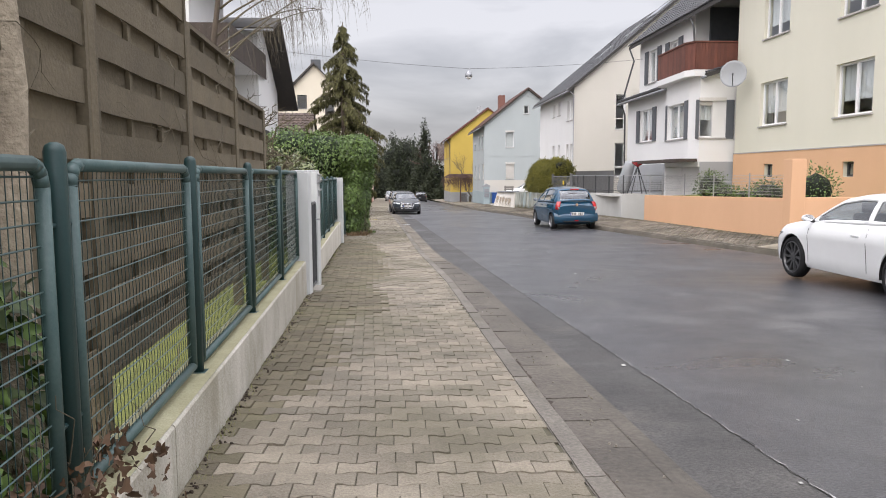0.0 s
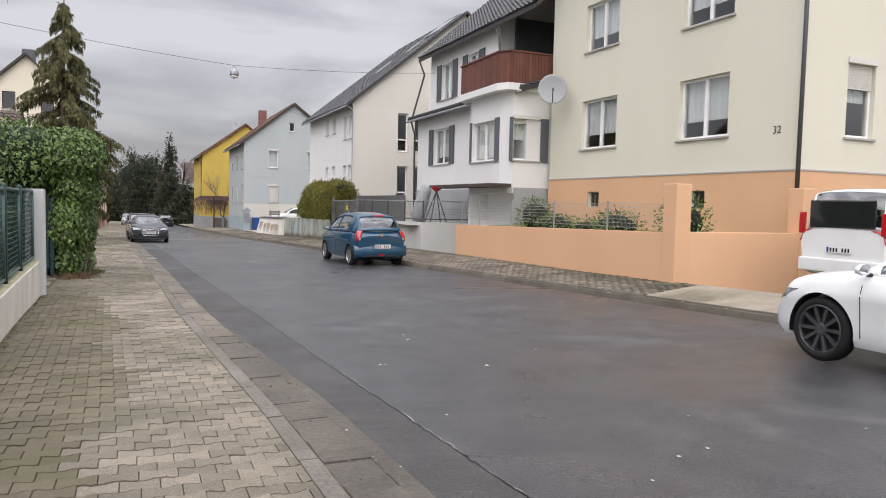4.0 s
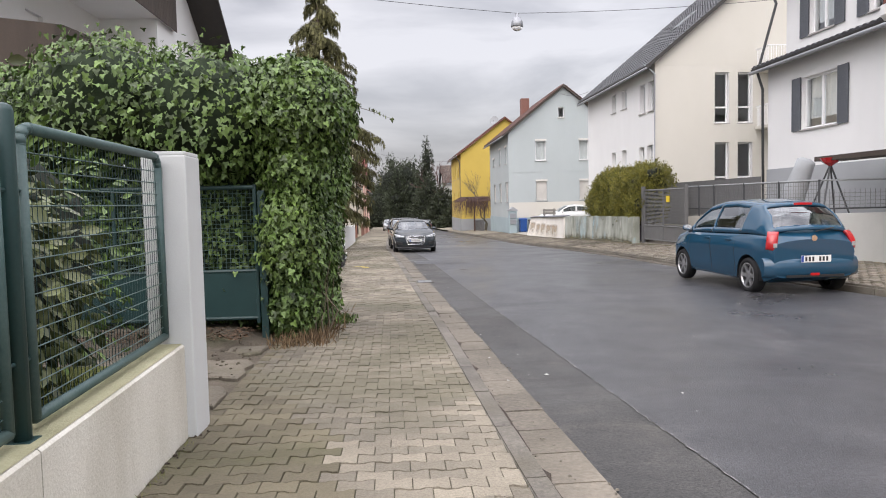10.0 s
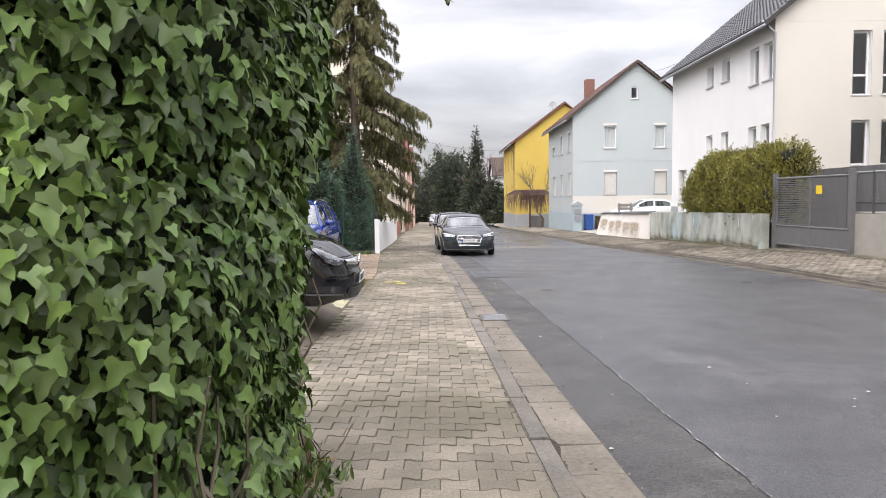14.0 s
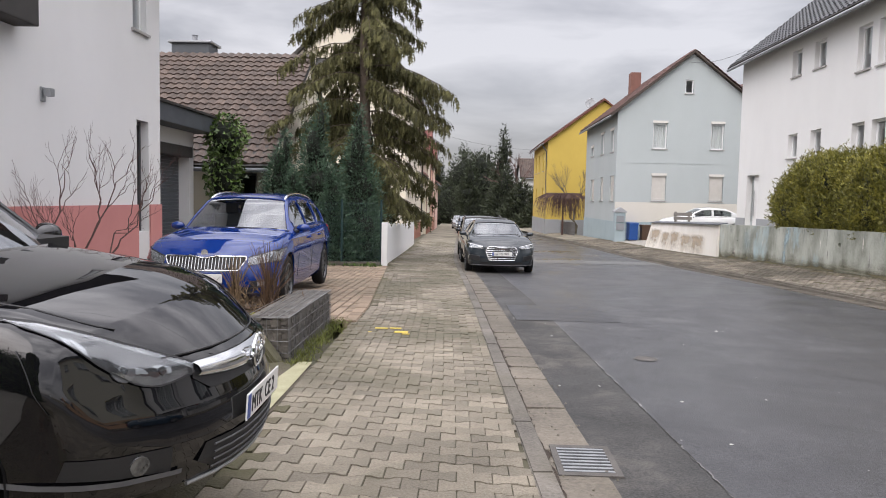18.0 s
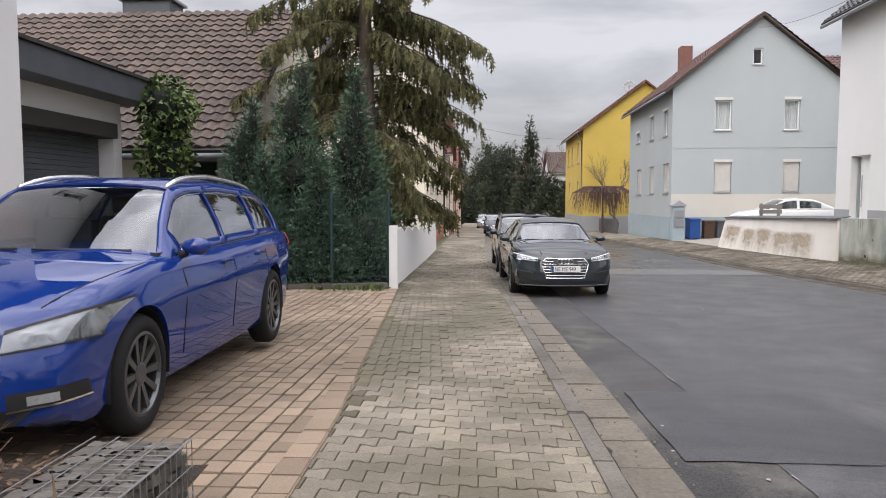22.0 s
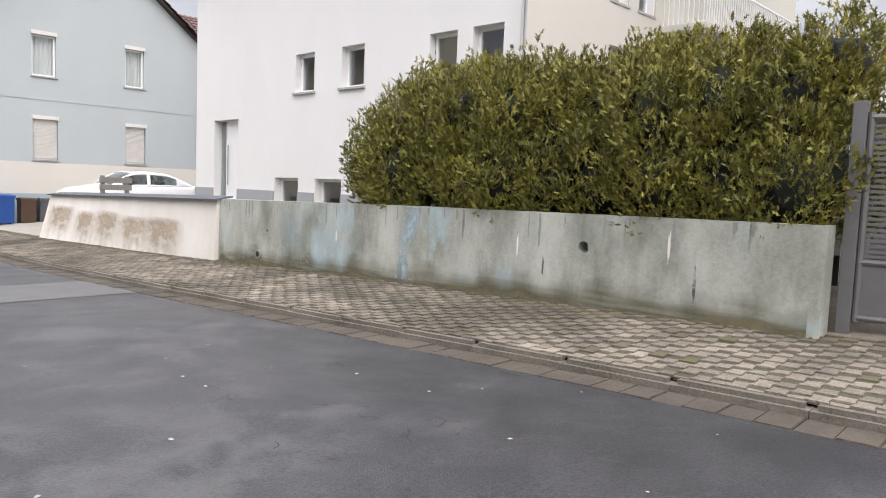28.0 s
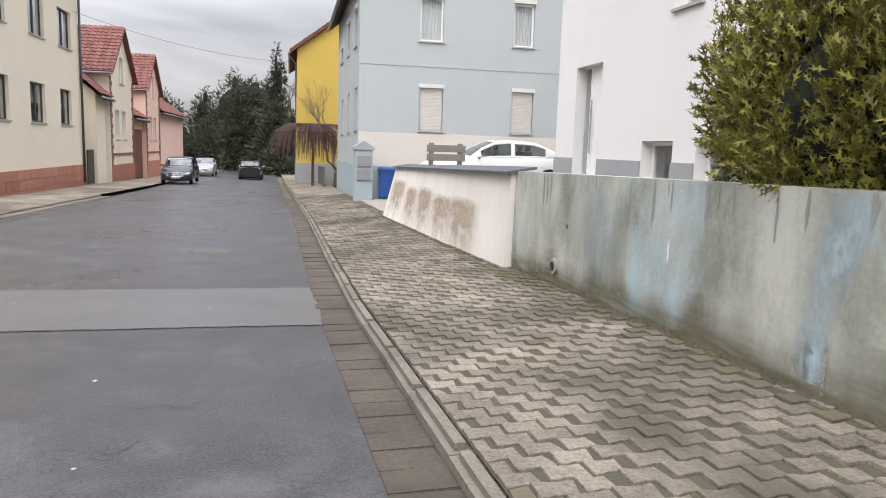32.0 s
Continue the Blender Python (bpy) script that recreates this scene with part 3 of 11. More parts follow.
patch("road_patch", 0.92, 2.42, 29.15, 30.8, M["asphalt_damp"], "dark damp asphalt repair patch by the gutter", -0.03)
M["asphalt_band"] = mat("asphalt_band", (0.115, 0.113, 0.112), (0.075, 0.074, 0.074), 0.42, 0.8, 130, 0.4, dist=0.004, rvar=0.1)
patch("road_band", 0.55, 6.95, 43.25, 45.35, M["asphalt_band"], "lighter repaired asphalt band across the street", -0.03)


def road_cracks():
    """Short branching cracks in the worn asphalt."""
    rnd = random.Random(19)
    V, F = [], []

    def line(x, y, a, n, w):
        for k in range(n):
            a += rnd.gauss(0, 0.5)
            x2, y2 = x + 0.045 * math.cos(a), y + 0.045 * math.sin(a)
            nx, ny = -math.sin(a) * w, math.cos(a) * w
            b = len(V)
            for px, py in ((x - nx, y - ny), (x2 - nx, y2 - ny), (x2 + nx, y2 + ny), (x + nx, y + ny)):
                V.append((px, py, road_z(py) + 0.0055))
            F.append((b, b + 1, b + 2, b + 3))
            if rnd.random() < 0.25 and n > 4:
                line(x2, y2, a + rnd.choice((-1.2, 1.2)), n // 2, w * 0.8)
            x, y = x2, y2
    for cx, cy in ((5.24, 37.5), (5.65, 39.0), (5.36, 36.6), (5.46, 35.9), (4.75, 35.8), (5.57, 40.8), (5.7, 35.6), (6.5, 37.4), (3.4, 38.5), (4.2, 41.0), (2.9, 33.5), (2.4, 35.5), (6.2, 42.3), (3.6, 30.5), (2.2, 27.6)):
        for k in range(2):
            line(cx + rnd.gauss(0, 0.15), cy + rnd.gauss(0, 0.2), rnd.uniform(0, 6.28), rnd.randint(3, 7), rnd.uniform(0.0014, 0.0028))
    for k in range(140):
        x0 = 0.6 + 6.3 * k / 140
        line(x0, 43.25 - 0.03 * 0 + rnd.uniform(-0.01, 0.01), 0.0, 1, 0.008)
        line(x0, 45.35 + rnd.uniform(-0.01, 0.01), 0.0, 1, 0.006)
    tagged(data_part("road_crack", V, F, M["crack_dark"]), "fine dark cracks in the asphalt", "cracks", kind="stuff")


M["crack_dark"] = mat("crack_dark", (0.024, 0.024, 0.024), (0.014, 0.014, 0.014), 0.9, 5, 50, 0.2)
road_cracks()
haunch = strip("gutter_edge", lambda y: walk_edge(y) + 0.455, lambda y: walk_edge(y) + 0.455 + lerp_table([(-12, 0.12), (4, 0.12), (9, 0.0), (30, 0.0)])(y), zr(0.004), zr(0.002), -12, 9, 0.25, M["gutter_dark"], 1)
tagged(haunch, "worn concrete edge of the gutter", "gutter", kind="structure")

M["kerb_pale"] = mat("kerb_pale", (0.23, 0.207, 0.172), (0.085, 0.076, 0.062), 0.88, 1.4, 45, 0.9, vary=0.12, world=True, spread=0.32, fine_mix=0.45, grime=((0.13, 0.115, 0.08), 0.8, 0.52, 0.74, 0.6), dist=0.008)
# dark dirt washed against the kerb
def kerb_dirt():
    rnd = random.Random(61)
    V, F = [], []
    y, i = -9.0, 0
    while y < 45:
        w = rnd.uniform(0.012, 0.034) * (1.8 if rnd.random() < 0.1 else 1)
        x = walk_edge(y) + 0.128
        V += [(x, y, road_z(y) + 0.016), (x + w, y, road_z(y) + 0.0125)]
        if i:
            F.append((2 * i - 2, 2 * i - 1, 2 * i + 1, 2 * i))
        y += rnd.uniform(0.05, 0.14)
        i += 1
    tagged(data_part("kerb_dirt", V, F, M["soil"]), "dark dirt washed against the kerb", "dirt", kind="stuff")


kerb_dirt()
# pieces of kerb and gutter
pavement_left = thing("pavement_left", "worn paved footway with a low flush kerb", "pavement", kind="structure")
pavement_right = thing("pavement_right", "paved footway with a raised concrete kerb", "pavement", kind="structure")


def bevel_block(w, l, h, bev):
    bm = bmesh.new()
    box(bm, -w / 2, w / 2, -l / 2, l / 2, -h, 0)
    top = [e for e in bm.edges if all(v.co.z > -1e-6 for v in e.verts)]
    bmesh.ops.bevel(bm, geom=top, offset=bev, segments=2, affect="EDGES")
    me = bpy.data.meshes.new("block")
    bm.to_mesh(me)
    bm.free()
    return me


def line_of_blocks(name, edge, w, l, h, zf, y0, y1, material, parent, seed, bev=0.008, near=None):
    rnd = random.Random(seed)
    me = bevel_block(w, l - 0.004, h, bev)
    me.materials.append(material)
    rest_v, rest_f = [], []
    y = y0
    while y < y1:
        yc = y + l / 2
        x = edge(yc) + w / 2
        ang = math.atan2(edge(yc + 0.5) - edge(yc - 0.5), 1.0)
        tilt = math.atan(road_z(yc + 0.5) - road_z(yc - 0.5))
        m = pose(x, yc, zf(x, yc) + rnd.uniform(-0.005, 0.004), math.degrees(tilt) + rnd.uniform(-0.4, 0.4), rnd.uniform(-0.8, 0.8), -math.degrees(ang))
        if near is None or near[0] <= yc <= near[1]:
            ob = new(name, me)
            ob.parent, ob.matrix_basis = parent, m
        else:
            k = len(rest_v)
            rest_v += [tuple(m @ v.co) for v in me.vertices]
            rest_f += [tuple(k + i for i in p.vertices) for p in me.polygons]
        y += l
    if rest_v:
        tagged(data_part(name + "_rest", rest_v, rest_f, material, parent), kind="stuff")


line_of_blocks("kerb_stone", walk_edge, 0.13, 1.0, 0.14, zr(KERB_L), -12, 66, M["kerb"], pavement_left, 1, near=(-8, 45))
line_of_blocks("gutter_slab", gut_l, 0.33, 0.5, 0.12, zr(0.006), -12, 7, M["gutter_dark"], pavement_left, 2, bev=0.006, near=(-6, 7))
line_of_blocks("gutter_slab", gut_l, 0.33, 0.5, 0.12, zr(0.006), 7, 66, M["gutter"], pavement_left, 2, bev=0.006, near=(7, 40))
line_of_blocks("kerb_stone", kerb_right, 0.14, 1.0, 0.2, zr(KERB_R), -12, 90, M["kerb_pale"], pavement_right, 3, bev=0.04, near=(12, 66))
line_of_blocks("gutter_slab", lambda y: gut_r(y) + 0.08, 0.34, 0.25, 0.12, zr(0.005), 20, 66, M["gutter_brown"], pavement_right, 4, bev=0.006, near=(33, 60))


def bone(w=0.2, p=0.14, a=0.011, gap=0.0022):
    """Outline of an interlocking paver: wide at its ends, narrow in its middle."""
    hw, e, n = w / 2 - gap, p / 2 + a - gap, p / 2 - a - gap
    q = [(-hw, -e), (-0.068, -e), (-0.034, -n), (0.034, -n), (0.068, -e), (hw, -e)]
    return q + [(-x, -y) for x, y in q]


def lay_pavers(parent, name, outline, w, p, xa, xb, zf, y0, y1, mats, seed, near=None, bond=0.5, skip=None, relief=0.004, moss=None):
    """Rows of pavers between two edges. Those in the near stretch are pieces of their own, the rest one mesh."""
    rnd = random.Random(seed)
    n = len(outline)
    top = [(x * 0.985, y * 0.98, 0.0) for x, y in outline]
    low = [(x, y, -0.005) for x, y in outline]
    foot = [(x, y, -0.03) for x, y in outline]
    base = np.array(top + low + foot)
    fac = [tuple(range(n))]
    for r in (0, 1):
        fac += [(r * n + i, (r + 1) * n + i, (r + 1) * n + (i + 1) % n, r * n + (i + 1) % n) for i in range(n)]
    me = bpy.data.meshes.new(name)
    me.from_pydata([tuple(v) for v in base], [], fac)
    me.update()
    me.materials.append(mats[0])
    V, F, count = [], [], 0
    V2, F2 = [], []
    rows = int((y1 - y0) / p)
    for j in range(rows):
        y = y0 + (j + 0.5) * p
        a, b = xa(y), xb(y)
        x = a + w / 2 - (w * bond if j % 2 else w)
        while x < b + w * 0.5:
            part_of = min(b, x + w / 2) - max(a, x - w / 2)
            if part_of > 0.035 and not (skip and skip(x, y)):
                z = zf(x, y) + rnd.uniform(-relief, relief)
                tx, ty = rnd.gauss(0, 0.012), rnd.gauss(0, 0.012) + (road_z(y + 0.5) - road_z(y - 0.5))
                if near and near[0] <= y < near[1] and count < 300 and part_of > w * 0.99:
                    ob = new(name, me)
                    ob.parent = parent
                    ob.matrix_basis = pose(x, y, z, math.degrees(ty), -math.degrees(tx), rnd.gauss(0, 0.4))
                    count += 1
                else:
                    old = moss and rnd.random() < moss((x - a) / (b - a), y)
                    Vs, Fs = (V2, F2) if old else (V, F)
                    k = len(Vs) * len(base)
                    pts = base + (x, y, z)
                    pts[:, 2] += base[:, 0] * tx + base[:, 1] * ty
                    pts[:, 0] = np.clip(pts[:, 0], a + 0.004, b - 0.004)
                    Vs.append(pts)
                    Fs += [tuple(k + i for i in f) for f in fac]
            x += w
    if V:
        tagged(data_part(name + "_field", np.concatenate(V).tolist(), F, mats[1], parent), kind="stuff")
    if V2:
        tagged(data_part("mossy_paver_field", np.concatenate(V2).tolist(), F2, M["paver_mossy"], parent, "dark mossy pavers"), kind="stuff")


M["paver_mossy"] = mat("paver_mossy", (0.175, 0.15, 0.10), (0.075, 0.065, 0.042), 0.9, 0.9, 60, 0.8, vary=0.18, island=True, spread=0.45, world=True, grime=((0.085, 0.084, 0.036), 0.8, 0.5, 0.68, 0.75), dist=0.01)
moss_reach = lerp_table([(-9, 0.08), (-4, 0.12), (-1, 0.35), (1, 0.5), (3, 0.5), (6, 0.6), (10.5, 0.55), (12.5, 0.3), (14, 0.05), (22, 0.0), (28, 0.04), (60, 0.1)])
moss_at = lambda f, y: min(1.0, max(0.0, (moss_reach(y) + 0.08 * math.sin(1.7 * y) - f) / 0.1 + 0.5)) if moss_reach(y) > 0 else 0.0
joint_l = strip("joint_bed", plot_left, walk_edge, lambda x, y: walk_left_z(x, y) - 0.012, lambda x, y: walk_left_z(x, y) - 0.012, -60, 210, 1.0, M["joint"], 2, pavement_left, "dark earth in the paving joints")
joint_r = strip("joint_bed", lambda y: kerb_right(y) + 0.12, plot_right, lambda x, y: walk_right_z(x, y) - 0.007, lambda x, y: walk_right_z(x, y) - 0.007, -60, 210, 1.0, M["joint"], 2, pavement_right, "dark earth in the paving joints")
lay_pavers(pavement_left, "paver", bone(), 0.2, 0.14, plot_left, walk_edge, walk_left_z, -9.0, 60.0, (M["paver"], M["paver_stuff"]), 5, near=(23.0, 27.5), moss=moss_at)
M["paver_grey"] = mat("paver_grey", (0.33, 0.288, 0.23), (0.085, 0.074, 0.058), 0.85, 1.6, 45, 1.2, fine_mix=0.45, vary=0.2, spread=0.34, world=True, grime=((0.062, 0.056, 0.04), 0.55, 0.46, 0.62, 0.8), dist=0.012)
M["paver_grey_field"] = mat("paver_grey_field", (0.33, 0.288, 0.23), (0.085, 0.074, 0.058), 0.85, 1.6, 45, 1.2, fine_mix=0.45, vary=0.2, island=True, spread=0.34, world=True, grime=((0.062, 0.056, 0.04), 0.55, 0.46, 0.62, 0.8), dist=0.012)
lay_pavers(pavement_right, "paver", bone(a=0.0065, gap=0.0032), 0.2, 0.14, lambda y: kerb_right(y) + 0.125, plot_right, walk_right_z, 9.0, 66.0, (M["paver_grey"], M["paver_grey_field"]), 6, near=(38.0, 41.5), moss=lambda f, y: 0.75 if f > 0.86 else 0.05)
strip("far_paving", plot_left, walk_edge, lambda x, y: walk_left_z(x, y), lambda x, y: walk_left_z(x, y), 60, 200, 2.0, M["paver"], 1, pavement_left)
strip("far_paving", lambda y: kerb_right(y) + 0.12, plot_right, walk_right_z, walk_right_z, 66, 200, 2.0, M["paver"], 1, pavement_right)
strip("far_paving", lambda y: kerb_right(y) + 0.12, plot_right, walk_right_z, walk_right_z, -60, 9, 2.0, M["paver"], 1, pavement_right)


# ---- houses ----
def mapper(face, at):
    """Places (u, depth inwards, z) on a wall: W faces -x, S faces -y, E faces +x, N faces +y."""
    return {"W": lambda u, d, z: (at + d, u, z), "E": lambda u, d, z: (at - d, u, z),
            "S": lambda u, d, z: (u, at + d, z), "N": lambda u, d, z: (u, at - d, z)}[face]


def slab(bm, f, u0, u1, d0, d1, z0, z1):
    a, b = f(u0, d0, z0), f(u1, d1, z1)
    lo, hi = [min(p, q) for p, q in zip(a, b)], [max(p, q) for p, q in zip(a, b)]
    box(bm, lo[0], hi[0], lo[1], hi[1], lo[2], hi[2])


def window(parent, f, u0, u1, z0, z1, inset=0.12, frame="frame_white", split=1, sill=True, blind=0.0, curtain=0.0, bars=(), shutters="", name="window", box_top=False, label=""):
    """A window in its opening: frame with casements, panes, sill; on wish roller blind, curtain and folding shutters."""
    w = new(name)
    w.parent = parent
    bm = bmesh.new()
    t = 0.07
    e = 0.004
    slab(bm, f, u0 + e, u0 + t, inset, inset + 0.07, z0 + e, z1 - e)
    slab(bm, f, u1 - t, u1 - e, inset, inset + 0.07, z0 + e, z1 - e)
    slab(bm, f, u0 + t, u1 - t, inset, inset + 0.07, z0 + e, z0 + t)
    slab(bm, f, u0 + t, u1 - t, inset, inset + 0.07, z1 - t, z1 - e)
    for k in range(1, split):
        u = u0 + (u1 - u0) * k / split
        slab(bm, f, u - 0.05, u + 0.05, inset - 0.01, inset + 0.07, z0 + t, z1 - t)
    for z in bars:
        slab(bm, f, u0 + t, u1 - t, inset - 0.005, inset + 0.07, z - 0.04, z + 0.04)
    part("window_frame", bm, M[frame], w)
    for k in range(split):
        a, b = u0 + (u1 - u0) * k / split, u0 + (u1 - u0) * (k + 1) / split
        bm = bmesh.new()
        q = [bm.verts.new(f(u, inset + 0.03, z)) for u, z in ((a + 0.05, z0 + 0.05), (b - 0.05, z0 + 0.05), (b - 0.05, z1 - 0.05), (a + 0.05, z1 - 0.05))]
        bm.faces.new(q)
        part("pane", bm, M["glass"], w).visible_shadow = False
    if sill:
        bm = bmesh.new()
        slab(bm, f, u0 - 0.06, u1 + 0.06, -0.06, inset, z0 - 0.05, z0 - 0.002)
        part("window_sill", bm, M["stone_sill"], w)
    if blind:
        bm = bmesh.new()
        zb = z1 - (z1 - z0 - 0.05) * blind
        n = max(2, round((z1 - 0.005 - zb) / 0.05))
        V, F = [], []
        for k in range(n):
            za, zc = zb + (z1 - 0.005 - zb) * k / n, zb + (z1 - 0.005 - zb) * (k + 1) / n
            for z, d in ((za, inset - 0.03), (za + 0.006, inset - 0.045), (zc - 0.01, inset - 0.05)):
                V += [f(u0 + 0.03, d, z), f(u1 - 0.03, d, z)]
        for k in range(len(V) // 2 - 1):
            F.append((2 * k, 2 * k + 1, 2 * k + 3, 2 * k + 2))
        bm.free()
        data_part("roller_blind", V, F, M["blind"], w)
    if box_top:
        bm = bmesh.new()
        slab(bm, f, u0 - 0.03, u1 + 0.03, -0.05, 0.05, z1 + 0.002, z1 + 0.14)
        part("blind_box", bm, M["blind"], w)
    if curtain:
        verts, faces = [], []
        n = 24
        for k in range(n + 1):
            u = u0 + 0.02 + (u1 - u0 - 0.04) * k / n
            d = inset + 0.16 + 0.02 * math.sin(k * 1.9)
            for z in (z1 - (z1 - z0) * curtain, z1):
                verts.append(f(u, d, z))
        for k in range(n):
            faces.append((2 * k, 2 * k + 1, 2 * k + 3, 2 * k + 2))
        data_part("curtain", verts, faces, M["curtain"], w)
    if shutters:
        sw = min(0.5, (u1 - u0) * 0.5)
        for s in (("l", u0 - sw - 0.02, u0 - 0.02), ("r", u1 + 0.02, u1 + 0.02 + sw)):
            if s[0] not in shutters:
                continue
            bm = bmesh.new()
            slab(bm, f, s[1], s[2], -0.045, -0.015, z0 - 0.03, z1 + 0.03)
            z = z0 + 0.06
            while z < z1 - 0.1:
                slab(bm, f, s[1] + 0.06, s[2] - 0.06, -0.058, -0.04, z, z + 0.05)
                z += 0.085
            for uu in (s[1], s[2] - 0.06):
                slab(bm, f, uu, uu + 0.06, -0.062, -0.04, z0 - 0.03, z1 + 0.03)
            part("shutter", bm, M["shutter"], w)
    if label:
        w["label"] = label
    return w


def shell(bm_walls, openings, thick=0.3):
    """Cuts the rooms' hollow and the openings from a solid house body. openings: (map, u0, u1, z0, z1)."""
    cut = bmesh.new()
    for f, u0, u1, z0, z1 in openings:
        slab(cut, f, u0, u1, -0.5, thick + 0.25, z0, z1)
    return carve(bm_walls, cut)


def tiles(origin, along, down, width, length, tw=0.30, tl=0.34, material=None, parent=None, curve=0.05, name="roof_tiles"):
    """Courses of roof tiles on a slope, each a bent piece that laps over the next."""
    o, u, d = Vector(origin), Vector(along).normalized(), Vector(down).normalized()
    nrm = d.cross(u).normalized()
    if nrm.z < 0:
        nrm = -nrm
    rnd = random.Random(9)
    cols, rows = max(1, round(width / tw)), max(1, round(length / tl))
    tw, tl = width / cols, length / rows
    V, F = [], []
    prof = [(0.0, 0.0), (0.3, curve), (0.55, curve * 0.75), (0.8, 0.0), (1.0, 0.004)]
    for r in range(rows):
        for c in range(cols):
            k = len(V)
            j = rnd.uniform(-0.004, 0.004)
            for s, lift in ((0.0, 0.0), (1.12, 0.045)):
                for q, h in prof:
                    V.append(tuple(o + u * ((c + q) * tw) + d * min(length + 0.03, (r + s) * tl) + nrm * (h + lift + j)))
            for q, h in prof:
                V.append(tuple(o + u * ((c + q) * tw) + d * min(length + 0.03, (r + 1.12) * tl) + nrm * (j + 0.004)))
            n = len(prof)
            for i in range(n - 1):
                F.append((k + i, k + i + 1, k + n + i + 1, k + n + i))
                F.append((k + n + i, k + n + i + 1, k + 2 * n + i + 1, k + 2 * n + i))
    ob = data_part(name, V, F, material, parent)
    return tagged(ob, kind="stuff")


def gable_house(name, label, x0, x1, y0, y1, base, eave, ridge, axis="y", ridge_at=None, eave2=None, wall="plaster_white", over=0.5, verge=0.35, roof="roof_dark", tile_sides=(0, 1), openings=(), tw=0.3, tl=0.34, turn=0, fascia="roof_edge"):
    """A house body with a saddle roof. Returns the thing, after cutting the openings (face, u0, u1, z0, z1)."""
    h = thing(name, label, "house", ((x0 + x1) / 2, (y0 + y1) / 2, base))
    h.matrix_basis = Matrix.Translation((0, 0, 0))
    eave2 = eave if eave2 is None else eave2
    a0, a1 = (x0, x1) if axis == "y" else (y0, y1)
    b0, b1 = (y0, y1) if axis == "y" else (x0, x1)
    mid = (a0 + a1) / 2 if ridge_at is None else ridge_at
    bm = bmesh.new()
    prism(bm, [(a0, base), (a1, base), (a1, eave2), (mid, ridge), (a0, eave)], axis, b0, b1)
    inner = bmesh.new()
    t = 0.3
    prism(inner, [(a0 + t, base + 0.1), (a1 - t, base + 0.1), (a1 - t, eave2 - 0.25), (mid, ridge - 0.5), (a0 + t, eave - 0.25)], axis, b0 + t, b1 - t)
    faces = {"W": x0, "E": x1, "S": y0, "N": y1}
    cut = bmesh.new()
    for fc, u0, u1, z0, z1 in openings:
        slab(cut, mapper(fc, faces[fc]), u0, u1, -0.3, 0.42, z0, z1)
    part("wall", carve(bm, inner, cut) if openings else bm, M[wall], h)
    # dark rooms behind the openings: floors between the storeys
    # roof slabs
    for side, (ae, ze) in enumerate(((a0, eave), (a1, eave2))):
        run, rise = mid - ae, ridge - ze
        ln = math.hypot(run, rise)
        dx, dz = run / ln, rise / ln
        ex, ez = ae - dx * over, ze - dz * over
        nx, nz = (-dz, dx) if side == 0 else (dz, dx)
        th = 0.16
        bm = bmesh.new()
        prism(bm, [(ex, ez + 0.02), (mid, ridge + 0.02), (mid + nx * 0, ridge + th + 0.02), (ex + nx * th, ez + nz * th + 0.02)], axis, b0 - verge, b1 + verge)
        rf = part("roof", bm, M[fascia], h)
        if side in tile_sides:
            top = ridge + th + 0.03
            oo = (mid, b0 - verge, top) if axis == "y" else (b0 - verge, mid, top)
            al = (0, 1, 0) if axis == "y" else (1, 0, 0)
            dn = (-dx, 0, -dz) if axis == "y" else (0, -dx, -dz)
            tiles(oo, al, dn, b1 - b0 + 2 * verge, ln + over - 0.03, tw, tl, M[roof], rf)
        # gutter along the eave
        bm = bmesh.new()
        gx = ex + nx * 0.03 - (0.05 if side == 0 else -0.05)
        pts = [(gx, b0 - verge, ez + 0.03), (gx, b1 + verge, ez + 0.03)] if axis == "y" else [(b0 - verge, gx, ez + 0.03), (b1 + verge, gx, ez + 0.03)]
        tube(bm, pts, 0.065, 8)
        part("gutter", bm, M["zinc"], h, smooth=True)
    return h


def downpipe(parent, pts, r=0.045, material="zinc"):
    bm = bmesh.new()
    tube(bm, pts, r, 8)
    return part("downpipe", bm, M[material], parent, smooth=True)


def trim(parent, name, material, *specs, label=""):
    for s in specs:
        ob = part(name, boxes(s), M[material], parent, label)
    return ob


# cream house with orange plinth
ow = [("W", 16.92, 18.85, 3.05, 4.68), ("W", 12.2, 14.05, 3.02, 4.66), ("W", 16.95, 18.75, 6.3, 7.85), ("W", 12.15, 14.0, 6.1, 7.75), ("W", 17.68, 18.3, 1.12, 1.6), ("W", 12.88, 13.42, 1.14, 1.6)]
osn = [("S", 16.0, 16.95, 2.9, 4.65)]
H1 = gable_house("house", "cream rendered house with orange plinth and white windows", 14.5, 24.5, 10.0, 20.85, -1.0, 9.6, 13.5, "y", openings=ow + osn, wall="plaster_yellowish", tw=0.5, tl=0.5)
fW, fS = mapper("W", 14.5), mapper("S", 10.0)
for o in ow[:4]:
    window(H1, fW, *o[1:], split=2, curtain=0.7)
for o in ow[4:]:
    window(H1, fW, *o[1:], frame="frame_dark", sill=False)
window(H1, fS, *osn[0][1:], blind=0.35, box_top=True, curtain=0.5)
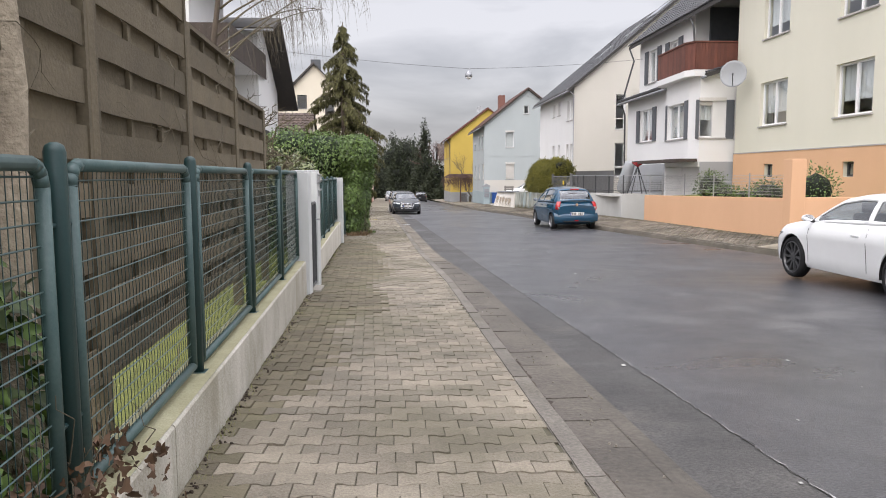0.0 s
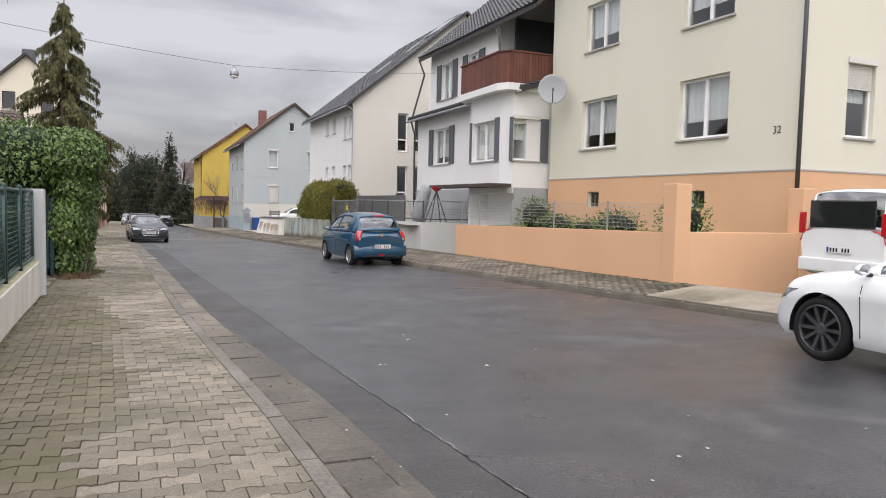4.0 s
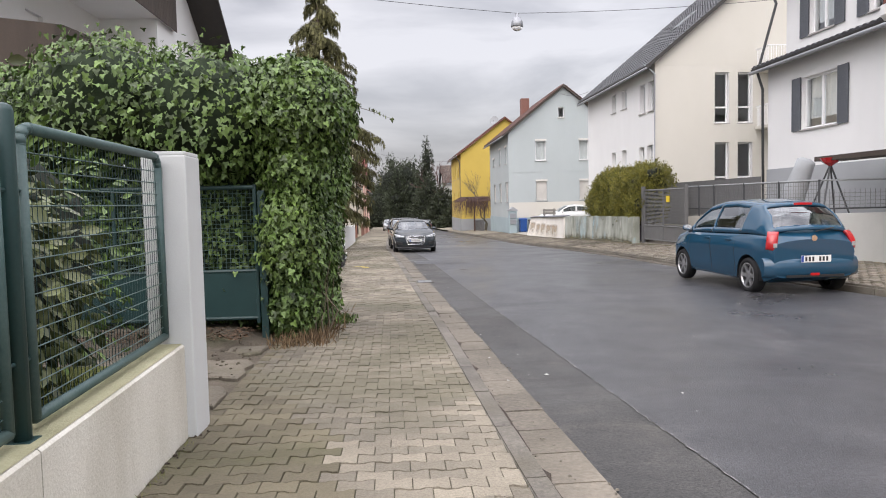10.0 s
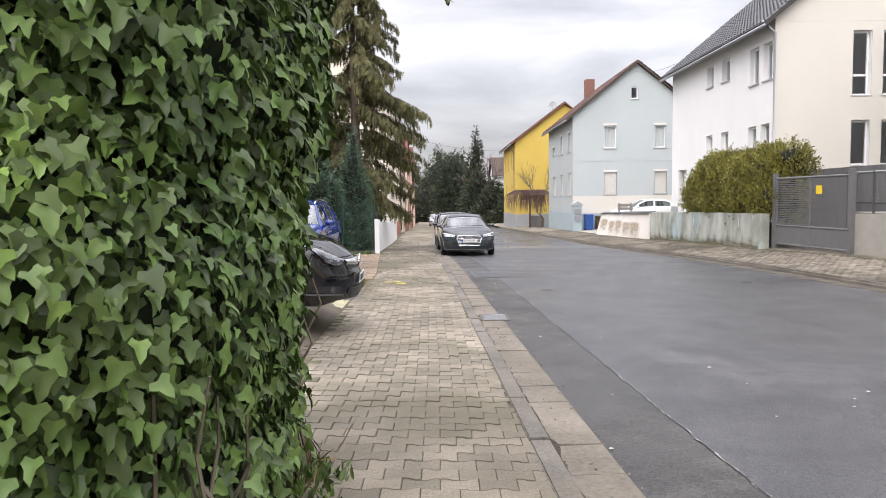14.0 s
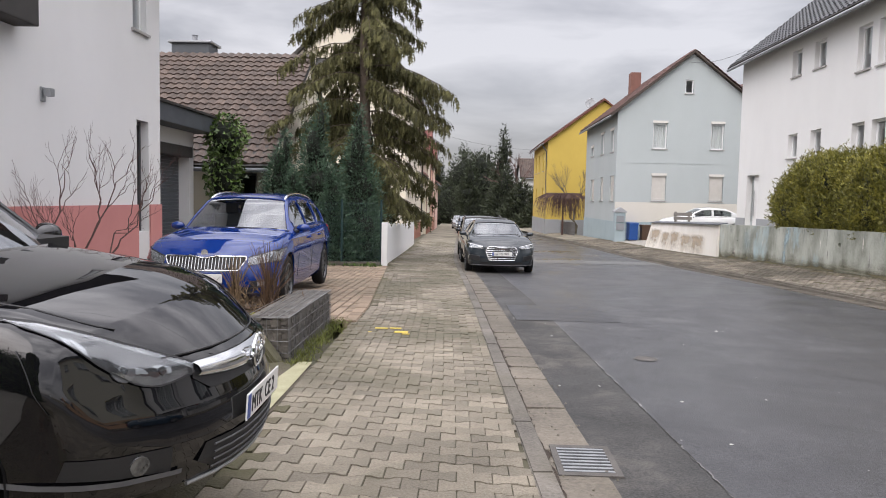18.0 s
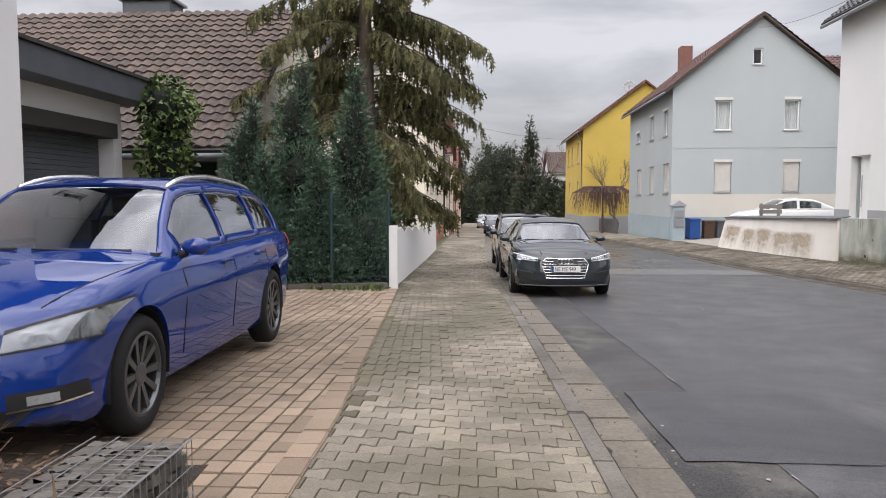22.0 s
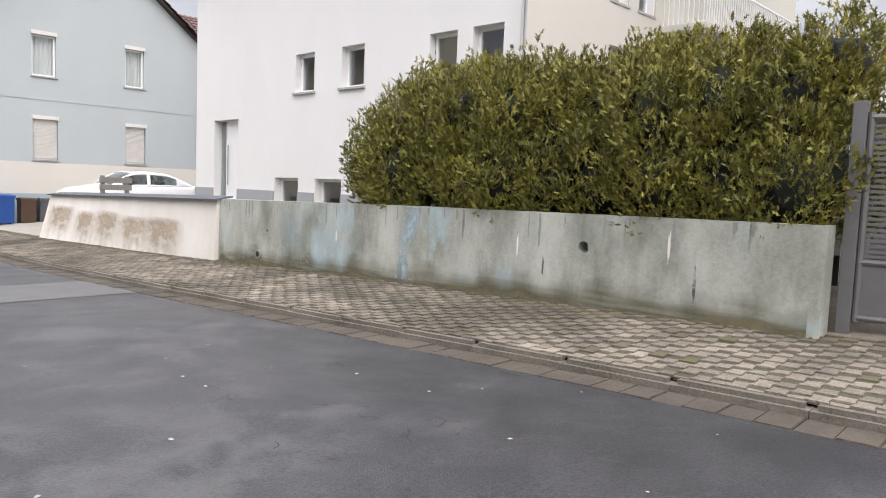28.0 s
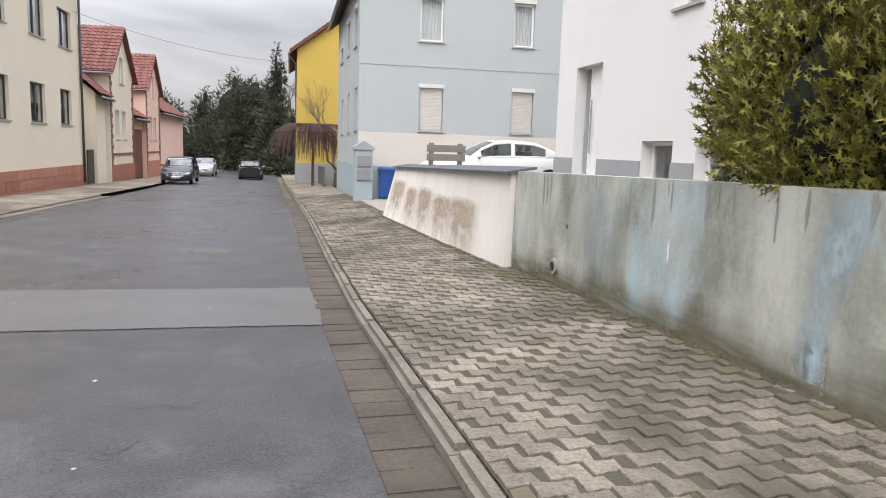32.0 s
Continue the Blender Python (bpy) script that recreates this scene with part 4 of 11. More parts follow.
trim(H1, "plinth", "plaster_orange", (14.465, 14.498, 9.965, 12.87, -1, 2.05), (14.465, 14.498, 13.43, 17.67, -1, 2.05), (14.465, 14.498, 18.31, 20.85, -1, 2.05), (14.465, 14.498, 12.87, 13.43, -1, 1.13), (14.465, 14.498, 12.87, 13.43, 1.61, 2.05), (14.465, 14.498, 17.67, 18.31, -1, 1.11), (14.465, 14.498, 17.67, 18.31, 1.61, 2.05), (14.498, 24.5, 9.965, 9.998, -1, 2.05), label="orange painted plinth with a darker top line")
trim(H1, "plinth_line", "stone_sill", (14.45, 14.498, 9.95, 20.85, 2.05, 2.09), (14.498, 24.5, 9.95, 9.998, 2.05, 2.09))
downpipe(H1, [(14.44, 9.92, 9.4), (14.44, 9.92, 0.0)], 0.05, "frame_dark")

# white house with a bay, dark shutters and a wooden balcony
o2 = [("W", 28.2, 30.15, 2.95, 4.62)]
H2 = gable_house("house", "white house with canted bay, grey shutters and brown wooden balcony", 13.65, 24.5, 21.15, 32.3, -1.0, 5.3, 5.9, "y", ridge_at=15.6, eave2=5.0, openings=o2, wall="plaster_white", over=0.45, tile_sides=(0,))
window(H2, mapper("W", 13.65), *o2[0][1:], split=2, curtain=0.8, shutters="lr")
up = [("W", 29.35, 30.75, 6.15, 7.85), ("W", 26.5, 27.7, 6.1, 7.8)]
# upper storey set back behind the lower eave
def upper_storey():
    bm = bmesh.new()
    prism(bm, [(14.25, 5.2), (23.5, 5.2), (23.5, 8.6), (18.9, 12.6), (14.25, 8.6)], "y", 24.6, 32.2)
    inn = bmesh.new()
    prism(inn, [(14.55, 5.5), (23.2, 5.5), (23.2, 8.3), (18.9, 12.0), (14.55, 8.3)], "y", 24.9, 31.9)
    cut = bmesh.new()
    for o in up:
        slab(cut, mapper("W", 14.25), *o[1:3], -0.3, 0.42, *o[3:])
    part("upper_wall", carve(bm, inn, cut), M["plaster_white"], H2)
    for o in up:
        window(H2, mapper("W", 14.25), *o[1:], split=2, curtain=0.8, shutters="lr")
    for sgn, xe in ((-1, 13.75), (1, 24.0)):
        bm = bmesh.new()
        prism(bm, [(xe, 8.25), (18.9, 12.68), (18.9, 12.86), (xe, 8.43)], "y", 20.9, 32.7)
        rf = part("roof", bm, M["roof_edge"], H2)
        d = Vector((xe - 18.9, 0, 8.43 - 12.86))
        tiles((18.9, 20.9, 12.9), (0, 1, 0), d, 11.8, d.length, 0.3, 0.36, M["roof_dark"], rf)
    trim(H2, "dark_gable", "slate", (14.9, 23.5, 24.45, 24.596, 5.4, 8.8), label="dark slate-clad wall behind the balcony")
    downpipe(H2, [(13.8, 24.2, 8.3), (14.05, 24.35, 7.9), (14.15, 24.4, 7.0)])
    downpipe(H2, [(13.75, 32.5, 8.25), (13.95, 32.35, 7.6), (13.3, 32.4, 5.2), (13.5, 32.4, 4.6), (13.55, 32.4, -0.5)], 0.05, "frame_dark")


upper_storey()


def bay():
    bm = bmesh.new()
    out = [(13.645, 25.2), (13.1, 24.7), (12.9, 24.4), (12.9, 21.8), (13.1, 21.12), (16.0, 21.12), (16.0, 25.2)]
    prism(bm, out, "z", -1.0, 5.25)
    cut = bmesh.new()
    slab(cut, mapper("W", 12.9), 22.25, 24.2, -0.3, 0.42, 2.78, 4.3)
    slab(cut, mapper("S", 21.12), 13.1, 14.17, -0.3, 0.42, 2.75, 4.25)
    slab(cut, mapper("W", 12.9), 21.0, 24.2, -0.3, 2.0, -0.4, 1.55)
    inner = bmesh.new()
    box(inner, 13.25, 15.8, 21.5, 24.9, 1.75, 5.0)
    part("bay_wall", carve(bm, inner, cut), M["plaster_white"], H2)
    window(H2, mapper("W", 12.9), 22.25, 24.2, 2.78, 4.3, split=2, curtain=0.9)
    window(H2, mapper("S", 21.12), 13.1, 14.17, 2.75, 4.25, curtain=0.5, blind=0.12, box_top=True)
    trim(H2, "shutter", "shutter", (12.86, 12.895, 21.85, 22.2, 2.72, 4.36), (12.86, 12.895, 24.24, 24.4, 2.72, 4.36), (12.92, 13.06, 21.08, 21.116, 2.7, 4.3))
    trim(H2, "shutter", "shutter", (14.22, 14.55, 21.08, 21.116, 2.7, 4.3))
    trim(H2, "plinth", "plaster_grey", (13.61, 13.646, 25.2, 32.3, -1, 1.75), (13.15, 16, 21.08, 21.116, -1, 1.75), label="grey painted plinth")
    # balcony on the bay
    bm = bmesh.new()
    prism(bm, [(14.2, 25.6), (13.0, 25.3), (12.55, 24.8), (12.5, 21.4), (12.75, 20.95), (15.0, 20.95), (15.0, 25.6)], "z", 5.25, 5.5)
    part("balcony_slab", bm, M["plaster_white"], H2)
    rail = [(14.2, 25.55), (13.05, 25.25), (12.6, 24.75), (12.55, 21.45), (12.8, 21.0), (15.0, 21.0)]
    for (xa, ya), (xb, yb) in zip(rail, rail[1:]):
        n = max(2, round(math.hypot(xb - xa, yb - ya) / 0.13))
        for k in range(n):
            bm = bmesh.new()
            ln = math.hypot(xb - xa, yb - ya)
            box(bm, k * ln / n + 0.004, (k + 1) * ln / n - 0.004, -0.012, 0.012, 0, 1.08, m=pose(xa, ya, 5.52, 0, 0, math.degrees(math.atan2(yb - ya, xb - xa))))
            part("board", bm, M["wood_red"], H2)
        bm = bmesh.new()
        box(bm, 0, ln, -0.05, 0.05, 1.085, 1.14, m=pose(xa, ya, 5.52, 0, 0, math.degrees(math.atan2(yb - ya, xb - xa))))
        part("balcony_rail", bm, M["wood_red"], H2)
    trim(H2, "carport_canopy", "wood_dark", (12.2, 13.0, 21.0, 27.0, 1.75, 1.88), label="flat canopy over the basement entrance")


bay()

# large white house with grey roof
o3s = [("S", 15.45, 16.12, 4.3, 6.66), ("S", 16.57, 17.24, 4.3, 6.66), ("S", 15.45, 16.14, 1.05, 3.38), ("S", 16.58, 17.28, 1.05, 3.38)]
o3w = [("W", 46.75, 47.52, 2.5, 3.42), ("W", 44.92, 45.72, 2.5, 3.42), ("W", 42.15, 42.9, 1.9, 3.37), ("W", 41.0, 41.75, 1.9, 3.37),
       ("W", 46.7, 47.47, 5.6, 6.58), ("W", 44.85, 45.7, 5.6, 6.58), ("W", 42.0, 42.8, 5.0, 6.42), ("W", 40.85, 41.62, 5.0, 6.4),
       ("W", 47.32, 48.35, -0.32, 0.44), ("W", 45.62, 46.64, -0.32, 0.44), ("W", 50.15, 51.45, -0.35, 1.98)]
o3w = [(f, a + 0.0, b, c, d) for f, a, b, c, d in o3w]
H3 = gable_house("house", "large white rendered house with dark grey tiled roof and skylights", 12.6, 26.0, 40.6, 52.5, -1.9, 7.2, 13.2, "y", ridge_at=19.9, openings=o3s + o3w, wall="plaster_white", over=0.65, verge=0.35)
for o in o3s:
    window(H3, mapper("S", 40.6), *o[1:], inset=0.14, bars=(o[3] + (0.75 if o[3] > 4 else 0.7),), curtain=0.0, sill=True)
for i, o in enumerate(o3w[:8]):
    window(H3, mapper("W", 12.6), *o[1:], inset=0.16, curtain=0.6 if i > 3 else 0.0)
for o in o3w[8:10]:
    window(H3, mapper("W", 12.6), *o[1:], inset=0.2, sill=False)
def entrance():
    f = mapper("W", 12.6)
    d = new("door")
    d.parent = H3
    bm = bmesh.new()
    slab(bm, f, 50.2, 51.05, 0.2, 0.26, -0.33, 1.95)
    part("leaf", bm, M["frame_white"], d)
    bm = bmesh.new()
    slab(bm, f, 51.09, 51.42, 0.22, 0.24, -0.33, 1.95)
    part("side_light", bm, M["glass"], d)
    bm = bmesh.new()
    slab(bm, f, 51.05, 51.09, 0.18, 0.27, -0.33, 1.95)
    slab(bm, f, 50.155, 50.2, 0.18, 0.27, -0.33, 1.95)
    slab(bm, f, 50.2, 51.42, 0.18, 0.27, 1.95, 1.975)
    part("door_frame", bm, M["frame_white"], d)
    bm = bmesh.new()
    tube(bm, [f(50.95, 0.15, 0.2), f(50.95, 0.15, 1.3)], 0.018, 8)
    part("door_handle", bm, M["steel"], d)
entrance()
trim(H3, "plinth", "plaster_grey", (12.565, 12.598, 40.6, 45.61, -1.9, 0.1), (12.565, 12.598, 46.65, 47.31, -1.9, 0.1), (12.565, 12.598, 48.36, 50.14, -1.9, 0.1), (12.565, 12.598, 51.46, 52.5, -1.9, 0.1), label="grey painted plinth")
trim(H3, "gable_coat", "plaster_cream", (12.56, 15.44, 40.56, 40.596, -1.9, 7.0), (17.3, 26.0, 40.56, 40.596, -1.9, 7.0), (15.44, 17.3, 40.56, 40.596, 6.67, 7.0), (15.44, 17.3, 40.56, 40.596, 3.4, 4.28), (15.44, 17.3, 40.56, 40.596, -1.9, 1.03), (16.14, 16.56, 40.56, 40.596, 1.03, 3.4), (16.14, 16.56, 40.56, 40.596, 4.28, 6.67), label="cream coat of the gable wall")
bm = bmesh.new()
prism(bm, [(12.56, 7.004), (26.0, 7.004), (26.0, 7.2), (19.9, 13.15), (12.56, 7.15)], "y", 40.56, 40.596)
part("gable_coat", bm, M["plaster_cream"], H3)
downpipe(H3, [(12.0, 40.4, 7.0), (12.5, 40.45, 6.6), (12.5, 40.45, -1.0)], 0.05)


def roof_windows():
    d = Vector((12.6 - 19.9, 0, 7.2 - 13.2)).normalized()
    ang = math.degrees(math.atan2(6.0, 7.3))
    for y, s, w, l, nm, mt in ((43.2, 3.2, 0.8, 1.4, "skylight", "glass"), (45.6, 5.0, 0.8, 1.4, "skylight", "glass"), (42.6, 1.0, 2.6, 2.0, "solar_panel", "car_glass")):
        p = Vector((19.9, y, 13.42)) + d * s
        sk = new(nm)
        sk.parent = H3
        sk.matrix_basis = pose(*p, 0, 90 - (90 - ang) - 90 + (90 - ang) * 0 , 0) if False else Matrix.Translation(p) @ Matrix.Rotation(radians(-ang), 4, "Y")
        part("frame", boxes((-l / 2, l / 2, -w / 2, -w / 2 + 0.07, 0.0, 0.1), (-l / 2, l / 2, w / 2 - 0.07, w / 2, 0.0, 0.1), (-l / 2, -l / 2 + 0.07, -w / 2 + 0.07, w / 2 - 0.07, 0.0, 0.1), (l / 2 - 0.07, l / 2, -w / 2 + 0.07, w / 2 - 0.07, 0.0, 0.1)), M["steel"], sk)
        part("pane", boxes((-l / 2 + 0.07, l / 2 - 0.07, -w / 2 + 0.07, w / 2 - 0.07, 0.05, 0.08)), M[mt], sk)


roof_windows()

# light blue house
o4s = [("S", 12.85, 13.34, 7.15, 7.95), ("S", 11.07, 11.9, 3.9, 5.4), ("S", 14.46, 15.22, 3.9, 5.4), ("S", 11.1, 11.95, 0.82, 2.31), ("S", 14.48, 15.3, 0.84, 2.31)]
o4w = [("W", 63.0, 63.95, 3.75, 5.05), ("W", 66.2, 67.15, 3.8, 5.08), ("W", 69.85, 70.85, 3.9, 4.5), ("W", 62.65, 63.85, 0.78, 2.3), ("W", 66.0, 67.1, 0.78, 2.3), ("W", 69.3, 70.6, 0.75, 2.25)]
H4 = gable_house("house", "light blue rendered house with brown-red tiled saddle roof", 8.98, 17.6, 62.1, 73.0, -2.4, 6.05, 9.45, "y", ridge_at=13.25, openings=o4s + o4w, wall="plaster_blue", roof="roof_red", over=0.55, verge=0.3, fascia="wood_dark")
fS, fW = mapper("S", 62.1), mapper("W", 8.98)
window(H4, fS, *o4s[0][1:], frame="frame_white", inset=0.1)
for o in o4s[1:3]:
    window(H4, fS, *o[1:], curtain=0.95, box_top=True, split=1)
for o in o4s[3:]:
    window(H4, fS, *o[1:], blind=1.0, box_top=True)
for o in o4w[:3]:
    window(H4, fW, *o[1:], curtain=0.6, box_top=True)
for o in o4w[3:]:
    window(H4, fW, *o[1:], blind=1.0)
trim(H4, "plinth", "plaster_blue_dark", (8.945, 8.978, 62.1, 73, -2.4, -0.45), (8.978, 17.6, 62.06, 62.098, -2.4, -0.45), label="darker blue painted plinth")
trim(H4, "band", "plaster_cream", (8.978, 17.6, 62.075, 62.097, -0.45, 0.72), label="cream band under the windows")
trim(H4, "string_course", "plaster_blue", (8.97, 17.6, 62.083, 62.097, 3.03, 3.075))
part("chimney", boxes((11.6, 12.3, 70.9, 71.7, 7.5, 9.9), bevel=0.02), M["brick"], H4)
downpipe(H4, [(17.7, 62.0, 6.0), (17.62, 62.0, 5.5), (17.62, 62.0, -2.0)])
part("annex_wall", boxes((17.6, 24.0, 66.0, 74.0, -2.4, 6.3)), M["plaster_blue"], H4)
bm = bmesh.new()
prism(bm, [(65.4, 6.0), (74.4, 6.0), (74.4, 6.2), (70, 8.9), (65.4, 6.2)], "x", 17.5, 24.3)
part("annex_roof", bm, M["roof_red"], H4)
tiles((14.5, 70, 9.0), (1, 0, 0), (0, -4.6, -2.75), 9.8, 5.4, 0.3, 0.36, M["roof_red"], H4)

# yellow house
o5w = [("W", 84.5, 85.7, 3.4, 5.0), ("W", 88.5, 89.7, 3.4, 5.0), ("W", 91.5, 92.7, 3.4, 5.0), ("W", 84.5, 85.7, 0.3, 1.9), ("W", 90.5, 91.7, 0.3, 1.9)]
H5 = gable_house("house", "bright yellow rendered house with red-brown roof edge", 7.1, 16.5, 82.0, 94.5, -3.0, 5.9, 9.4, "y", openings=o5w, wall="plaster_yellow", roof="roof_red", over=0.5, fascia="wood_red", tile_sides=(0,))
for o in o5w:
    window(H5, mapper("W", 7.1), *o[1:], curtain=0.7)
trim(H5, "plinth", "plaster_grey", (7.06, 7.098, 82, 94.5, -3, -0.9), (7.098, 16.5, 81.96, 81.998, -3, -0.9))
downpipe(H5, [(6.6, 82.2, 5.6), (7.02, 82.2, 5.0), (7.02, 82.2, -2.0)], 0.05, "frame_dark")


def dish(parent, at, r, aim):
    """A satellite dish: shallow bowl, arm and bracket."""
    d = new("satellite_dish")
    d.parent = parent
    d.matrix_basis = look(at, Vector(at) + Vector(aim))
    bm = bmesh.new()
    rings = []
    for s in (0.0, 0.05):
        for i in range(7):
            q = i / 6
            rings.append([bm.verts.new((r * q * math.cos(a), r * 1.08 * q * math.sin(a), -r * 0.22 * q * q + r * 0.2 + (0.02 if s else 0))) for a in [2 * math.pi * k / 28 for k in range(28)]])
        if not s:
            first = rings
            rings = []
    for rg, flip in ((first, False), (rings, True)):
        for a, b in zip(rg, rg[1:]):
            for k in range(28):
                f = (a[k], a[(k + 1) % 28], b[(k + 1) % 28], b[k])
                bm.faces.new(f[::-1] if flip else f)
    for k in range(28):
        bm.faces.new((first[-1][k], first[-1][(k + 1) % 28], rings[-1][(k + 1) % 28], rings[-1][k]))
    bmesh.ops.remove_doubles(bm, verts=bm.verts, dist=1e-4)
    part("bowl", bm, M["plaster_grey"], d, smooth=True)
    bm = bmesh.new()
    tube(bm, [(0, -r, 0.05), (0, -r * 0.35, -r * 0.75)], 0.016, 6)
    tube(bm, [(0, -r * 0.35, -r * 0.75), (0, -r * 0.2, -r * 0.62)], 0.035, 8)
    part("arm", bm, M["frame_dark"], d)
    bm = bmesh.new()
    tube(bm, [(0, 0, 0.2 * r), (0.0, 0, 0.55 * r + 0.15), (0.35, -0.1, 0.75)], 0.022, 6)
    part("bracket", bm, M["steel"], d)
    return d


for zb in (3.95, 6.6):
    bal = new("balcony")
    bal.parent = H3
    part("slab", boxes((17.4, 22.6, 39.4, 40.555, zb, zb + 0.16), bevel=0.02), M["plaster_cream"], bal)
    part("rail", boxes((17.4, 22.6, 39.42, 39.46, zb + 1.05, zb + 1.1)), M["frame_white"], bal)
    part("rail", boxes((17.42, 17.46, 39.47, 40.555, zb + 1.05, zb + 1.1)), M["frame_white"], bal)
    for k in range(44):
        part("baluster", boxes((17.44 + 0.12 * k, 17.46 + 0.12 * k, 39.43, 39.45, zb + 0.162, zb + 1.048)), M["frame_white"], bal)
    for k in range(9):
        part("baluster", boxes((17.43, 17.45, 39.5 + 0.115 * k, 39.52 + 0.115 * k, zb + 0.162, zb + 1.048)), M["frame_white"], bal)
dish(H1, (13.75, 19.6, 5.15), 0.5, (-0.55, -1, 0.25))
dish(H2, (16.8, 30.5, 13.4), 0.5, (-0.8, -0.6, 0.3))
dish(H5, (11.0, 84.2, 9.5), 0.45, (-0.3, -1, 0.3))


# ---- left side: fence, gate, garden walls ----
M["apron_dirt"] = mat("apron_dirt", (0.155, 0.128, 0.095), (0.04, 0.033, 0.025), 0.95, 2.5, 45, 0.9, dist=0.02, grime=((0.10, 0.10, 0.05), 1.4, 0.5, 0.7, 0.7))
def low_wall(name, label, edge, y0, y1, top, thick=0.24, joints=(), face="wall_render"):
    w = thing(name, label, "garden wall")
    cuts = [y0, *joints, y1]
    for a, b in zip(cuts, cuts[1:]):
        bm = bmesh.new()
        n = max(2, round((b - a) / 0.5))
        for i in range(n):
            ya, yb = a + (b - a) * i / n + (0.004 if i == 0 else 0), a + (b - a) * (i + 1) / n - (0.004 if i == n - 1 else 0)
            q = [bm.verts.new(v) for v in ((edge(ya), ya, road_z(ya) - 0.15), (edge(yb), yb, road_z(yb) - 0.15), (edge(yb), yb, top(yb) - 0.012), (edge(ya), ya, top(ya) - 0.012),
                                           (edge(ya) - 0.012, ya, top(ya)), (edge(yb) - 0.012, yb, top(yb)), (edge(yb) - thick, yb, top(yb)), (edge(ya) - thick, ya, top(ya)),
                                           (edge(yb) - thick, yb, road_z(yb) - 0.15), (edge(ya) - thick, ya, road_z(ya) - 0.15))]
            for f in ((0, 1, 2, 3), (3, 2, 5, 4), (4, 5, 6, 7), (7, 6, 8, 9)):
                bm.faces.new([q[k] for k in f])
            if i == 0:
                bm.faces.new([q[k] for k in (0, 3, 4, 7, 9)])
            if i == n - 1:
                bm.faces.new([q[k] for k in (1, 8, 6, 5, 2)])
        bmesh.ops.remove_doubles(bm, verts=bm.verts, dist=0.002)
        part("wall_section", bm, M[face], w)
        cap = strip("coping", lambda y: edge(y) - thick + 0.004, lambda y: edge(y) - 0.014, lambda x, y: top(y) + 0.004, lambda x, y: top(y) + 0.004, a, b, 0.5, M["wall_render_top"], 3, w, "mossy yellowish wall top")
    return w


top1 = lambda y: 0.085 - 0.008 * y
top2 = lambda y: -0.055
low_wall("garden_wall", "low white rendered garden wall with a mossy top, stained at its foot", plot_left, -9.5, 1.42, top1, joints=(-5.2, -1.6), face="wall_worn")
low_wall("garden_wall", "low white rendered garden wall with a mossy top and fine joints", plot_left, 2.66, 11.95, top2, joints=(6.45, 9.9))


def green_fence(y):
    f = thing("green_fence", "dark green tubular steel fence with wire mesh on a low wall", "fence", (plot_left(y), y, 0))
    f.matrix_basis = Matrix()
    return f


def fence_post(x, y, z, h, fence):
    p = new("post")
    p.parent, p.matrix_basis = fence, pose(x, y, z)
    bm = bmesh.new()
    tube(bm, [(0, 0, 0), (0, 0, h - 0.03), (0, 0, h - 0.01), (0, 0, h)], [0.034, 0.034, 0.028, 0.012], 12)
    part("tube", bm, M["green_paint"], p, smooth=True)
    part("foot", boxes((-0.05, 0.05, -0.05, 0.05, -0.012, 0.006), bevel=0.004), M["green_paint"], p)
    return p


def mesh_panel(xa, ya, xb, yb, zb, zt, fence):
    """A tubular frame with rounded corners and a wire mesh of straight rods and waved wires."""
    p = new("panel")
    p.parent, p.matrix_basis = fence, pose(xa, ya, zb, 0, 0, math.degrees(math.atan2(yb - ya, xb - xa)))
    L, H = math.hypot(xb - xa, yb - ya), zt - zb
    c = 0.07
    path = [(0, 0, 0), (0, 0, H - c)] + [(c - c * math.cos(a), 0, H - c + c * math.sin(a)) for a in (0.5, 1.0, 1.57)] + [(L - c + c * math.sin(a), 0, H - c + c * math.cos(a)) for a in (0.0, 0.5, 1.0, 1.57)] + [(L, 0, 0), (0, 0, 0)]
    bm = bmesh.new()
    for a, b in zip(path, path[1:]):
        d = (Vector(b) - Vector(a)).normalized() * 0.004
        tube(bm, [Vector(a) - d, Vector(b) + d], 0.024, 10)
    part("frame", bm, M["green_paint_worn"], p, "green tube frame worn pale on its top bar", True)
    bm = bmesh.new()
    z = 0.06
    while z < H - 0.03:
        tube(bm, [(0.02, 0.004, z), (L - 0.02, 0.004, z)], 0.0032, 4, False)
        z += 0.07
    tagged(part("rod", bm, M["green_paint_worn"], p), kind="stuff")
    bm = bmesh.new()
    n = int(L / 0.042)
    for k in range(1, n):
        x = L * k / n
        pts = [(x + 0.006 * (1 if j % 2 else -1), 0.004 + 0.003 * (1 if j % 2 else -1), 0.02 + (H - 0.04) * j / 30) for j in range(31)]
        tube(bm, pts, 0.0019, 3, False)
    tagged(part("wire", bm, M["green_paint"], p), kind="stuff")
    return p


fx = lambda y: plot_left(y) - 0.11
fence_1, fence_2 = green_fence(-4), green_fence(7)
def fence_run(fence, ends, posts, low, high, post_top, raised):
    """Posts with a hand's breadth of air to the panel frames on both sides, joined by short clamps."""
    marks = [ends[0]] + [v for y in posts for v in (y - 0.105, y + 0.105)] + [ends[1]]
    for ya, yb in zip(marks[::2], marks[1::2]):
        mesh_panel(fx(ya), ya, fx(yb), yb, low(ya) + raised, high, fence)
    for y in posts:
        p = fence_post(fx(y), y, low(y), post_top - low(y), fence)
        for z in (0.3, 0.95):
            bm = bmesh.new()
            tube(bm, [(0.003, -0.105, z), (-0.003, 0.105, z)], 0.009, 6)
            part("clamp", bm, M["green_paint"], p)


